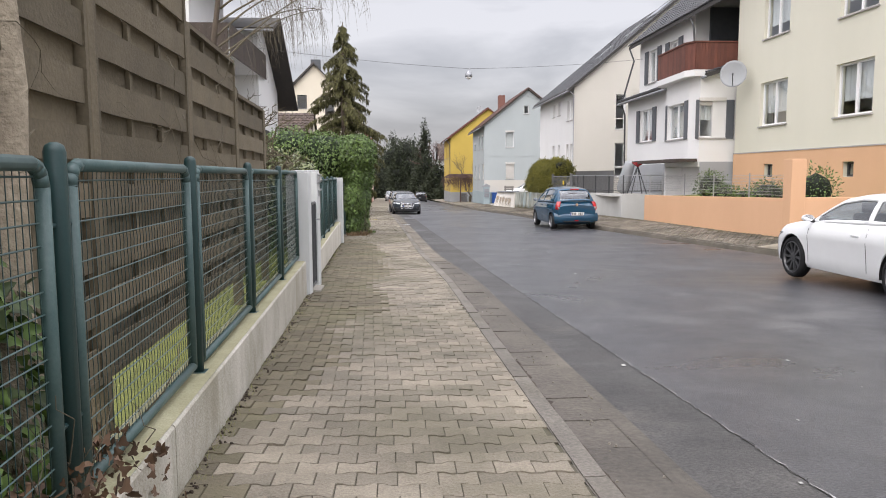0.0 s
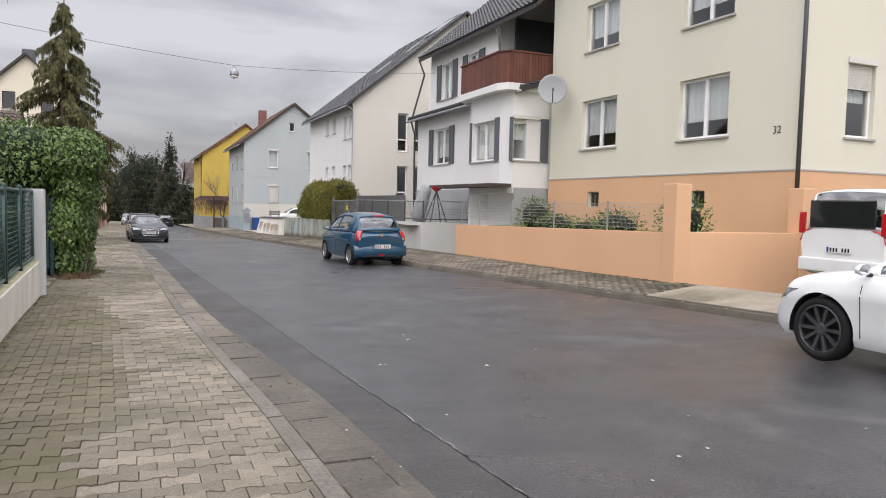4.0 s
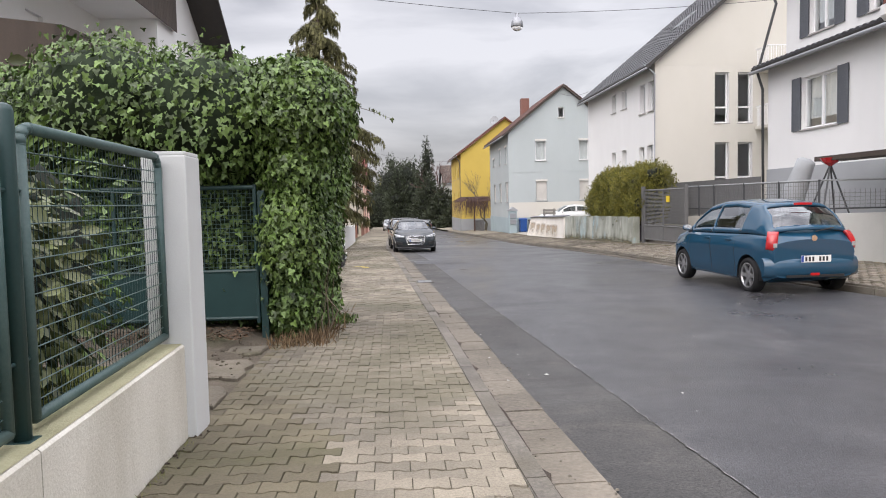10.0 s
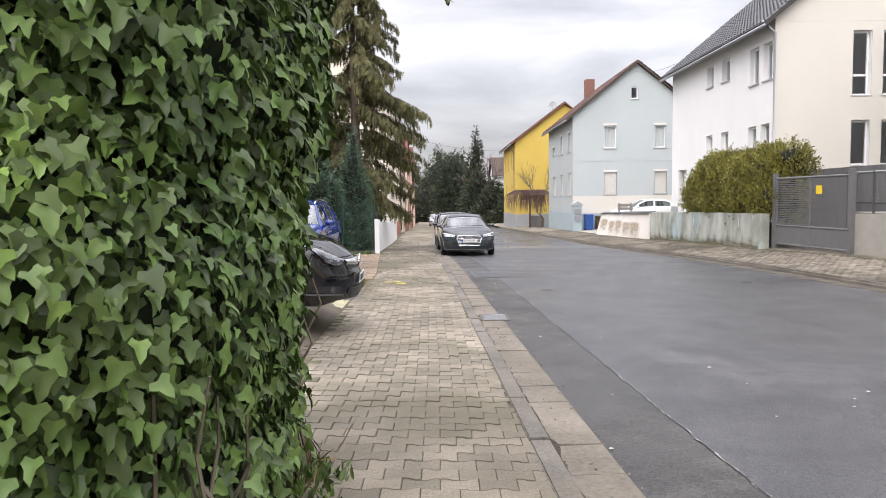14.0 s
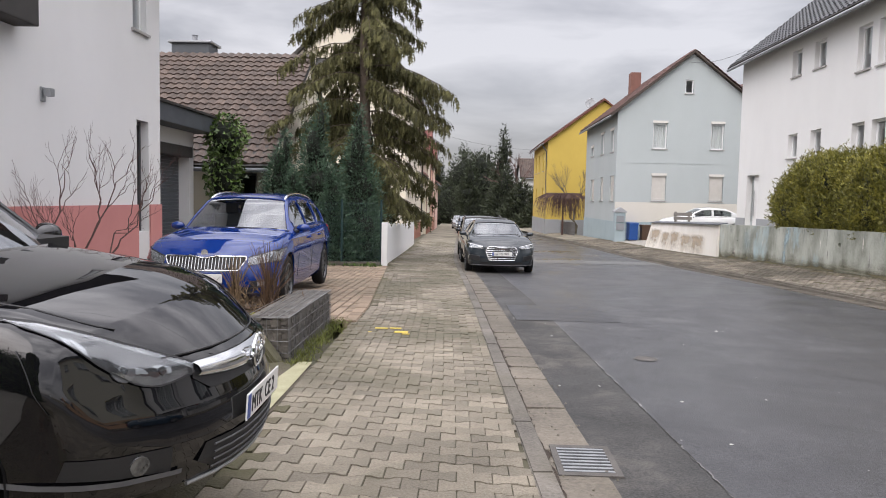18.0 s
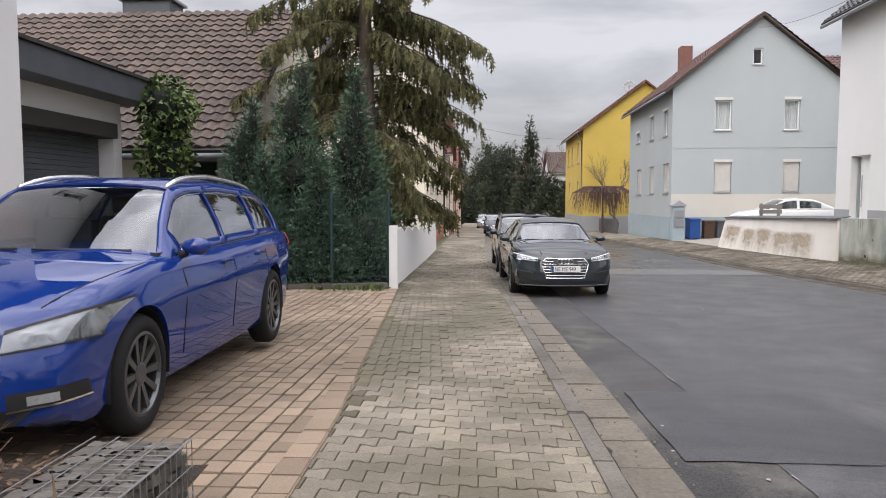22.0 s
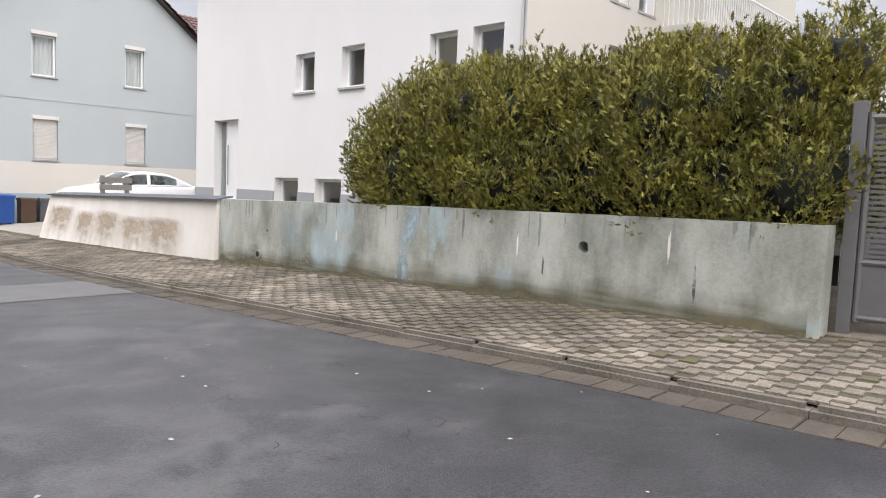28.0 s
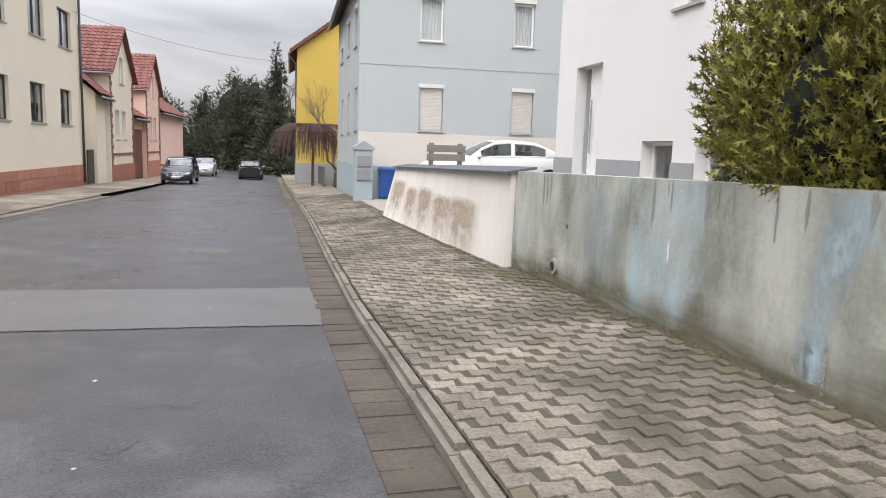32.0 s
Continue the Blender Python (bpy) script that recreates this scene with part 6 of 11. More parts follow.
prism(bm, [(1.38, -0.05), (1.9, -0.05), (1.86, 0.1), (1.66, 0.36), (1.5, 0.42), (1.38, 0.4)], "y", -0.15, 0.08)
bmesh.ops.bevel(bm, geom=list(bm.edges), offset=0.025, segments=2, affect="EDGES")
part("end_stone", bm, M["mossy_stone"], curb)
ramp_up = lerp_table([(17.5, 0.19), (22.9, 0.19), (24.3, 0.03), (26, 0.02)])
park_foot = strip("apron_ramp", lambda y: plot_left(y) - 0.55, lambda y: plot_left(y) - 0.0, lambda x, y: walk_left_z(plot_left(y), y) + ramp_up(y), lambda x, y: walk_left_z(x, y) + 0.004, 18.0, 25.45, 0.25, M["apron_dirt"], 8)
for v in park_foot.data.vertices:
    v.co.z += 0.018 * noise.noise(v.co * 3.1) - 0.005
tagged(park_foot, "rough dirt and broken concrete ramp up to the parking place", "driveway", kind="structure")
park = strip("parking_apron", lambda y: -7.0, lambda y: plot_left(y) - 0.55, lambda x, y: walk_left_z(plot_left(y), y) + ramp_up(y) + 0.28, lambda x, y: walk_left_z(plot_left(y), y) + ramp_up(y), 18.0, 25.45, 0.5, M["concrete"], 6)
tagged(park, "damp gravel and concrete parking apron", "driveway", kind="structure")
bm = bmesh.new()
n = 8
vs = []
for i in range(n + 1):
    y = 23.6 + 1.9 * i / n
    vs.append((bm.verts.new((plot_left(y) - 0.30 + 0.02 * i, y, walk_left_z(plot_left(y), y) + 0.014)), bm.verts.new((plot_left(y) - 0.02, y, walk_left_z(plot_left(y), y) + 0.012))))
for a, b in zip(vs, vs[1:]):
    bm.faces.new((a[0], a[1], b[1], b[0]))
tagged(part("apron_edge", bm, M["wall_render_top"]), "pale worn concrete edge of the apron", "edging", kind="structure")
for x0, x1, y0, y1 in ((-0.66, -0.5, 27.36, 27.46), (-0.74, -0.6, 27.62, 27.68), (-0.92, -0.76, 27.60, 27.66), (-1.04, -0.93, 27.34, 27.38), (-0.56, -0.47, 27.27, 27.31)):
    tagged(part("paint_mark", boxes((x0, x1, y0, y1, walk_left_z(-0.7, 27.4) + 0.003, walk_left_z(-0.7, 27.4) + 0.008)), M["pavement_yellow"]), "worn yellow survey paint on the pavers", "paint mark", kind="structure")

M["iron_rust"] = mat("iron_rust", (0.125, 0.115, 0.105), (0.055, 0.05, 0.045), 0.75, 8, 70, 0.6)
# drain and covers in the road
dr = thing("drain_grate", "cast iron road drain grate with slots", "drain", (0.93, 23.32, road_z(23.3)))
part("frame", boxes((-0.19, 0.19, -0.26, -0.21, 0.0, 0.014), (-0.19, 0.19, 0.21, 0.26, 0.0, 0.014), (-0.19, -0.15, -0.21, 0.21, 0.0, 0.014), (0.15, 0.19, -0.21, 0.21, 0.0, 0.014)), M["iron_rust"], dr)
part("pit", boxes((-0.15, 0.15, -0.21, 0.21, 0.007, 0.009)), M["black"], dr)
for k in range(8):
    y = -0.19 + 0.054 * k
    part("bar", boxes((-0.15, 0.15, y - 0.011, y + 0.015, 0.009, 0.014)), M["steel"], dr)


def cover(x, y, r, label):
    c = thing("manhole_cover", label, "manhole cover", (x, y, road_z(y)))
    for nm, r0, r1, mt in (("ring", r, r * 0.86, "iron_rust"), ("lid", r * 0.84, 0.0, "iron_rust")):
        bm = bmesh.new()
        n = 28
        o = [bm.verts.new((r0 * math.cos(2 * math.pi * k / n), r0 * math.sin(2 * math.pi * k / n), 0.008)) for k in range(n)]
        if r1:
            i = [bm.verts.new((r1 * math.cos(2 * math.pi * k / n), r1 * math.sin(2 * math.pi * k / n), 0.008)) for k in range(n)]
            for k in range(n):
                bm.faces.new((o[k], o[(k + 1) % n], i[(k + 1) % n], i[k]))
        else:
            bm.faces.new(o)
        part(nm, bm, M[mt], c)


cover(5.41, 49.1, 0.38, "round cast manhole cover with concrete ring")
cover(2.11, 26.57, 0.12, "small round valve cover in the asphalt")

# wire mesh garden fence and white scalloped picket fence
gf = thing("mesh_fence", "dark green wire mesh garden fence", "fence", (-2.3, 39.0, -1.1))
gf.matrix_basis = Matrix()
pts = [(-6.2, 37.0), (-4.3, 37.6), (-3.15, 38.0), (-2.12, 38.2)]
for x, y in pts:
    bm = bmesh.new()
    tube(bm, [(x, y, road_z(y)), (x, y, 0.6)], 0.03, 8)
    part("post", bm, M["green_paint"], gf)
bm = bmesh.new()
for (xa, ya), (xb, yb) in zip(pts, pts[1:]):
    n = round(math.hypot(xb - xa, yb - ya) / 0.05)
    for k in range(1, n):
        x, y = xa + (xb - xa) * k / n, ya + (yb - ya) * k / n
        tube(bm, [(x, y, road_z(y) + 0.12), (x, y, 0.52)], 0.0025, 3, False)
    for k in range(9):
        z = -0.95 + 0.18 * k
        tube(bm, [(xa, ya, z), (xb, yb, z)], 0.003, 3, False)
tagged(part("mesh", bm, M["green_paint"], gf), kind="stuff")
fk = thing("fence_kerb", "mossy concrete kerb under the mesh fence", "kerb")
for (xa, ya), (xb, yb) in zip(pts, pts[1:]):
    bm = bmesh.new()
    d = Vector((xb - xa, yb - ya, 0)).normalized()
    q = Vector((d.y, -d.x, 0)) * 0.06
    for z, e in ((road_z(ya) + 0.0, 1.0), (road_z(ya) + 0.2, 0.85)):
        for p, sg in ((Vector((xa, ya, z)), 1), (Vector((xb, yb, z)), 1), (Vector((xb, yb, z)), -1), (Vector((xa, ya, z)), -1)):
            bm.verts.new(p + q * sg * e)
    bm.verts.ensure_lookup_table()
    for fc in ((0, 1, 5, 4), (1, 2, 6, 5), (2, 3, 7, 6), (3, 0, 4, 7), (4, 5, 6, 7)):
        bm.faces.new([bm.verts[i] for i in fc])
    bmesh.ops.recalc_face_normals(bm, faces=bm.faces)
    part("kerb_stone", bm, M["kerb"], fk)
pk = thing("picket_fence", "white plastic picket fence with scalloped top", "fence", (-2.0, 38.2, -1.2))
pk.matrix_basis = Matrix()
px = lambda y: plot_left(y) + 0.0
for i in range(8):
    ya = 38.25 + 2.0 * i
    for k in range(12):
        y = ya + 2.0 * k / 12
        h = 0.98 + 0.14 * math.sin(math.pi * (k + 0.5) / 12)
        bm = bmesh.new()
        z0 = road_z(y) + 0.12
        prism(bm, [(y + 0.006, z0), (y + 0.161, z0), (y + 0.161, z0 + h - 0.04), (y + 0.12, z0 + h), (y + 0.045, z0 + h), (y + 0.006, z0 + h - 0.04)], "x", px(y) - 0.012, px(y) + 0.012)
        part("picket", bm, M["frame_white"], pk)
bm = bmesh.new()
box(bm, -2.1, -1.94, 38.14, 38.24, road_z(38.2) + 0.05, 0.0, bevel=0.01)
part("end_post", bm, M["frame_white"], pk)

# houses further down the left side
oL = [("E", 68.9, 70.7, 0.78, 2.4), ("E", 72.8, 74.5, 0.78, 2.4), ("E", 69.0, 70.9, 4.3, 6.2), ("E", 72.8, 74.8, 4.3, 6.0), ("E", 65.0, 66.6, 0.78, 2.4), ("E", 65.0, 66.6, 4.3, 6.1)]
HL1 = gable_house("house", "beige rendered house with red sandstone plinth and dark windows", -11.2, -3.5, 62.0, 76.0, -2.6, 7.9, 11.7, "y", openings=oL + [("S", -9.0, -8.1, 7.6, 8.9), ("S", -6.4, -5.5, 7.0, 8.4)], wall="plaster_beige", roof="roof_brown", over=0.4, verge=0.35, tile_sides=(0,))
for o in oL:
    window(HL1, mapper("E", -3.5), *o[1:], frame="frame_dark", split=2, curtain=0.5)
for y in np.arange(62.0, 76.0, 0.7):
    for zz in (-2.3, -1.9, -1.5):
        part("plinth_stone", boxes((-3.498, -3.44, y + 0.008 + (0.0 if zz != -1.9 else 0.15), min(76.0, y + 0.692 + (0.0 if zz != -1.9 else 0.15)), zz + 0.008, zz + 0.392), bevel=0.012), M["sandstone"], HL1)
downpipe(HL1, [(-3.4, 75.95, 8.2), (-3.4, 75.95, -2.0)], 0.06, "frame_dark")
part("chimney", boxes((-7.8, -6.9, 63.2, 64.0, 11.0, 12.4)), M["slate"], HL1)
window(HL1, mapper("S", 62.0), -9.0, -8.1, 7.6, 8.9, frame="frame_dark")
window(HL1, mapper("S", 62.0), -6.4, -5.5, 7.0, 8.4, frame="frame_dark")


def small_left(y0, y1, eave, ridge, wallm, label, gable=True):
    h = gable_house("house", label, -12.0, -3.35, y0, y1, -3.0, eave, ridge, "x", openings=[("E", y0 + 1.2, y0 + 2.2, 0.2, 1.9), ("E", y0 + 3.0, y0 + 4.0, 0.2, 1.9), ("E", (y0 + y1) / 2 - 0.5, (y0 + y1) / 2 + 0.5, eave - 0.6, eave + 1.0)], wall=wallm, roof="roof_red_new", over=0.4, verge=0.3, fascia="roof_red_new", tile_sides=(0,))
    f = mapper("E", -3.35)
    window(h, f, y0 + 1.2, y0 + 2.2, 0.2, 1.9, curtain=0.6)
    window(h, f, y0 + 3.0, y0 + 4.0, 0.2, 1.9, curtain=0.6)
    window(h, f, (y0 + y1) / 2 - 0.5, (y0 + y1) / 2 + 0.5, eave - 0.6, eave + 1.0, curtain=0.6)
    trim(h, "plinth", "sandstone", (-3.348, -3.3, y0, y1, -3.0, -1.3))
    for k in range(int((eave + 1.2) / 0.3)):
        w = 0.42 if k % 2 else 0.26
        trim(h, "quoin", "brick", (-3.348, -3.305, y0, y0 + w, -1.3 + 0.3 * k, -1.02 + 0.3 * k), (-3.348, -3.305, y1 - w, y1, -1.3 + 0.3 * k, -1.02 + 0.3 * k))
    trim(h, "string_course", "brick", (-3.348, -3.3, y0 + 0.43, y1 - 0.43, -0.75, -0.62))
    return h


small_left(81.45, 87.6, 4.1, 6.7, "plaster_beige", "small gabled house, cream render with brick quoins and red roof")
small_left(92.0, 97.5, 3.9, 6.3, "plaster_salmon", "small gabled house, salmon render and red tiled roof")
hb = gable_house("house", "row of salmon rendered outbuildings with red roofs", -11.0, -3.6, 98.6, 112.0, -3.2, 2.6, 5.2, "y", wall="plaster_salmon", roof="roof_red_new", tile_sides=(1,))
hl = gable_house("house", "low cream link building with red tiled roof and gate", -11.0, -3.6, 79.3, 81.4, -3.0, 2.7, 5.9, "y", wall="plaster_beige", roof="roof_red_new", tile_sides=(1,))
part("gate_leaf", boxes((-4.6, -4.55, 76.2, 77.9, -2.2, 0.4)), M["frame_white"], hl, "white garage door")
part("gate_leaf", boxes((-3.8, -3.74, 77.95, 79.2, -2.2, -0.4)), M["wood_dark"], hl, "dark yard gate")
part("garage_wall", boxes((-9.0, -4.62, 76.1, 79.25, -3.0, 0.9)), M["plaster_beige"], hl)
hl2 = gable_house("house", "low salmon barn with brown wooden doors and red roof", -11.0, -3.6, 88.1, 91.9, -3.1, 1.8, 4.2, "y", wall="plaster_salmon", roof="roof_red_new", tile_sides=(1,))
part("barn_door", boxes((-3.598, -3.54, 88.4, 91.4, -2.6, 0.9)), M["wood_red"], hl2)
hf = gable_house("house", "distant white house with grey roof behind trees", 8.5, 17.0, 128.0, 140.0, -4.0, 4.2, 7.2, "x", wall="plaster_white", roof="roof_brown", tile_sides=(0,), openings=[("S", 10.0, 11.2, 1.5, 3.0), ("S", 13.0, 14.2, 1.5, 3.0)])
window(hf, mapper("S", 128.0), 10.0, 11.2, 1.5, 3.0)
window(hf, mapper("S", 128.0), 13.0, 14.2, 1.5, 3.0)


# ---- right side: garden walls, gate, rails ----
def poly_wall(name, label, pts, z0, tops, thick, material, cap=None, parent=None, bev=0.015):
    """A wall along points (x, y) with a top height at each, thick to its right-hand side (+x)."""
    w = parent or thing(name, label, "garden wall")
    for i in range(len(pts) - 1):
        (xa, ya), (xb, yb) = pts[i], pts[i + 1]
        bm = bmesh.new()
        d = Vector((xb - xa, yb - ya)).normalized()
        nx, ny = d.y * thick, -d.x * thick
        q = [(xa, ya), (xb, yb), (xb + nx, yb + ny), (xa + nx, ya + ny)]
        lo = [bm.verts.new((x, y, z0)) for x, y in q]
        hi = [bm.verts.new((x, y, t)) for (x, y), t in zip(q, (tops[i], tops[i + 1], tops[i + 1], tops[i]))]
        bm.faces.new(lo[::-1])
        bm.faces.new(hi)
        for k in range(4):
            bm.faces.new((lo[k], lo[(k + 1) % 4], hi[(k + 1) % 4], hi[k]))
        bmesh.ops.recalc_face_normals(bm, faces=bm.faces)
        bmesh.ops.bevel(bm, geom=[e for e in bm.edges if all(v.co.z > z0 + 0.01 for v in e.verts)], offset=bev, segments=2, affect="EDGES")
        part("wall_section", bm, material, w)
    return w


# orange wall with posts and wire fence
poly_wall("orange_wall", "apricot painted garden wall with a rounded top", [(10.72, 9.9), (10.72, 20.75)], -1.2, [0.6, 0.38], 0.28, M["plaster_orange"])
poly_wall("orange_wall", "apricot painted side wall along a drive", [(14.4, 9.35), (10.72, 9.62)], -1.2, [0.62, 0.62], 0.28, M["plaster_orange"])
for x, y in ((10.72, 9.62), (14.0, 9.36)):
    p = thing("wall_post", "apricot painted square gate post", "gate post", (x + 0.16, y + 0.16, -1.0))
    part("shaft", boxes((-0.2, 0.2, -0.2, 0.2, 0, 2.62), bevel=0.02), M["plaster_orange"], p)
rf = thing("wire_fence", "low galvanized wire fence on the apricot wall", "fence", (10.86, 15, 0.4))
rf.matrix_basis = Matrix()
ztop = lerp_table([(9.9, 0.6), (20.75, 0.38)])
for y in (12.2, 14.6, 17.0, 19.2, 20.6):
    bm = bmesh.new()
    tube(bm, [(10.88, y, ztop(y)), (10.88, y, 1.25)], 0.022, 8)
    part("post", bm, M["steel"], rf)
bm = bmesh.new()
for k in range(7):
    z = 0.66 + 0.09 * k
    tube(bm, [(10.88, 10.2, z), (10.88, 20.7, z - 0.06)], 0.004, 4, False)
for k in range(210):
    y = 10.2 + 0.05 * k
    tube(bm, [(10.885, y, 0.62), (10.885, y, 1.22)], 0.002, 3, False)
tagged(part("mesh", bm, M["steel"], rf), kind="stuff")
gtop = strip("garden_bed", lambda y: 10.98, lambda y: 14.46, lambda x, y: 0.32, lambda x, y: 0.45, 9.9, 20.9, 0.6, M["grass_ground"], 6)
tagged(gtop, "planted strip between wall and house", "garden bed", kind="structure")

M["wall_grey"] = mat("wall_grey", (0.56, 0.56, 0.54), (0.40, 0.40, 0.385), 0.9, 1.2, 60, 0.4, streak=2, spread=0.5)
# grey terrace with rail beside the carport, metal gate, drive
tw = poly_wall("terrace_wall", "grey rendered terrace wall", [(11.1, 25.0), (10.3, 29.6)], -1.3, [0.32, 0.28], 0.25, M["wall_grey"])
poly_wall("terrace_wall", "", [(13.6, 25.0), (11.1, 25.0)], -1.3, [0.32, 0.32], 0.25, M["wall_grey"], parent=tw)
deck = strip("terrace", lambda y: 10.6, lambda y: 13.6, lambda x, y: 0.2, lambda x, y: 0.2, 25.2, 32.0, 1.0, M["concrete"], 2)
tagged(deck, "concrete terrace behind a rail", "terrace", kind="structure")
rail = thing("terrace_rail", "dark metal terrace rail with mesh fields", "railing", (10.5, 28, 0.3))
rail.matrix_basis = Matrix()
rp = [(13.4, 25.1), (11.2, 25.1), (10.95, 26.6), (10.7, 28.1), (10.45, 29.6), (10.4, 30.6), (10.35, 31.6)]
for x, y in rp:
    bm = bmesh.new()
    tube(bm, [(x, y, 0.28 if y < 30 else -0.7), (x, y, 1.2)], 0.03, 8)
    part("post", bm, M["frame_dark"], rail)
for (xa, ya), (xb, yb) in zip(rp, rp[1:]):
    for z in (1.18, 0.45):
        bm = bmesh.new()
        tube(bm, [(xa, ya, z), (xb, yb, z)], 0.022, 8)
        part("bar", bm, M["steel"] if z > 1 else M["frame_dark"], rail)
    bm = bmesh.new()
    n = 16
    for k in range(1, n):
        tube(bm, [(xa + (xb - xa) * k / n, ya + (yb - ya) * k / n, 0.46), (xa + (xb - xa) * k / n, ya + (yb - ya) * k / n, 0.95 if yb < 26 else 1.16)], 0.006, 4, False)
    for k in range(1, 8 if yb > 26 else 5):
        z = 0.45 + 0.1 * k
        tube(bm, [(xa, ya, z), (xb, yb, z)], 0.005, 4, False)
    tagged(part("field", bm, M["grey_paint"], rail), kind="stuff")
scr = thing("slat_screen", "grey weathered board screen behind the rail", "fence", (12.2, 36, -0.5))
for k in range(32):
    part("board", boxes((-0.012, 0.012, -6.0 + 0.3 * k, -6.0 + 0.3 * k + 0.29, -0.2, 1.95)), M["wood_grey"] if "wood_grey" in M else M["grey_paint"], scr)


def metal_gate():
    g = thing("metal_gate", "grey steel sliding gate with slatted field and sheet below", "gate", (10.12, 31.12, -0.83), 95.0)
    L = 3.2
    bm = bmesh.new()
    for a, b in (((0, 0, 0.1), (L, 0, 0.1)), ((0, 0, 0.62), (L, 0, 0.62)), ((0, 0, 1.95), (L, 0, 1.95)), ((0, 0, 0.06), (0, 0, 2.0)), ((L, 0, 0.06), (L, 0, 2.0)), ((L / 2, 0, 0.1), (L / 2, 0, 1.95))):
        tube(bm, [a, b], 0.03, 8)
    part("frame", bm, M["grey_paint"], g)
    part("sheet", boxes((0.02, L - 0.02, -0.008, 0.008, 0.13, 0.6)), M["grey_paint"], g)
    for k in range(26):
        z = 0.66 + 0.05 * k
        part("slat", boxes((0.03, L - 0.03, -0.012, 0.004, z, z + 0.028)), M["grey_paint"], g)
    for x in (-0.09, L + 0.09):
        part("post", boxes((x - 0.06, x + 0.06, -0.06, 0.06, -0.2, 2.1), bevel=0.006), M["grey_paint"], g)
    part("sign", boxes((1.05, 1.3, 0.03, 0.04, 1.5, 1.72)), M["yellow_sign"], g, "small yellow sign")


metal_gate()
poly_wall("gate_wall", "short grey rendered wall beside the gate", [(10.32, 29.7), (10.18, 31.0)], -1.2, [0.2, 0.18], 0.3, M["concrete"])
drv2 = strip("drive_right", plot_right, lambda y: 14.0, walk_right_z, lambda x, y: road_z(y) + 0.5, 29.0, 35.4, 0.6, M["gutter"], 4)
tagged(drv2, "paved drive rising behind the gate", "driveway", kind="structure")

M["wall_dirt"] = mat("wall_dirt", (0.30, 0.325, 0.30), (0.19, 0.205, 0.185), 0.9, 3, 40, 0.4, streak=3)
# blue-grey painted wall with holes and flaking paint
bw_top = lerp_table([(34.5, 0.12), (40, 0.055), (45.15, -0.04)])
bx = lerp_table([(34.5, 9.46), (39, 9.43), (44, 9.38), (45.15, 9.33)])
def painted_wall():
    w = thing("painted_wall", "blue-grey painted concrete wall with flaking paint and drain holes", "garden wall")
    bm = bmesh.new()
    n = 20
    for i in range(n):
        ya, yb = 34.5 + 10.65 * i / n, 34.5 + 10.65 * (i + 1) / n
        q = [bm.verts.new(v) for v in ((bx(ya) - 0.03, ya, -1.6), (bx(yb) - 0.03, yb, -1.6), (bx(yb), yb, bw_top(yb)), (bx(ya), ya, bw_top(ya)), (bx(yb) + 0.26, yb, bw_top(yb)), (bx(ya) + 0.26, ya, bw_top(ya)), (bx(yb) + 0.26, yb, -1.6), (bx(ya) + 0.26, ya, -1.6))]
        for f in ((0, 3, 2, 1), (3, 5, 4, 2), (5, 7, 6, 4), (0, 1, 6, 7)):
            bm.faces.new([q[k] for k in f])
        if i == 0:
            bm.faces.new([q[k] for k in (0, 7, 5, 3)])
        if i == n - 1:
            bm.faces.new([q[k] for k in (1, 2, 4, 6)])
    bmesh.ops.remove_doubles(bm, verts=bm.verts, dist=1e-4)
    bmesh.ops.recalc_face_normals(bm, faces=bm.faces)
    cut = bmesh.new()
    for y, z, r in ((37.05, -0.29, 0.07), (43.56, -0.55, 0.035), (43.8, -0.98, 0.085)):
        tube(cut, [(9.1, y, z), (9.62, y, z)], r, 16)
    part("wall_body", carve(bm, cut), M["wall_paint"], w)
    bm = bmesh.new()
    tube(bm, [(9.33, 43.8, -0.98), (9.5, 43.8, -0.98)], 0.083, 16)
    part("pipe_ring", bm, M["concrete"], w)
    bm = bmesh.new()
    tube(bm, [(9.322, 43.8, -0.98), (9.329, 43.8, -0.98)], 0.05, 16)
    part("pipe_hole", bm, M["black"], w)
    rnd = random.Random(4)
    def flake(yc, zc, hy, hz, seed, mt="wall_flake", nm="paint_patch"):
        r = random.Random(seed)
        n = 18
        V = []
        for k in range(n):
            a = 2 * math.pi * k / n
            q = r.uniform(0.55, 1.1)
            y, z = yc + hy * q * math.cos(a), zc + hz * q * math.sin(a)
            z = min(z, bw_top(y) - 0.01)
            V.append((bx(y) - 0.0035 - 0.03 * (bw_top(y) - z) / (bw_top(y) + 1.6), y, z))
        data_part(nm, V, [tuple(range(n))], M[mt], w)
    def wash(nm, y0, y1, low, high, material, nu, nv, strength, lean=0.0):
        """A thin coat on the wall's face that fades out by strength(u, v)."""
        V, F, fade = [], [], []
        for j in range(nv + 1):
            v = j / nv
            for k in range(nu + 1):
                u = k / nu
                yy = y0 + (y1 - y0) * u + lean * (1 - v)
                z = min(low(yy) + (high(yy) - low(yy)) * v, bw_top(yy) - 0.004)
                V.append((bx(yy) - 0.003 - 0.03 * (bw_top(yy) - z) / (bw_top(yy) + 1.6), yy, z))
                fade.append(strength(u, v))
        for j in range(nv):
            for k in range(nu):
                q = j * (nu + 1) + k
                F.append((q, q + nu + 1, q + nu + 2, q + 1))
        ob = data_part(nm, V, F, M[material], w)
        ob.data.attributes.new("fade", "FLOAT", "POINT").data.foreach_set("value", fade)
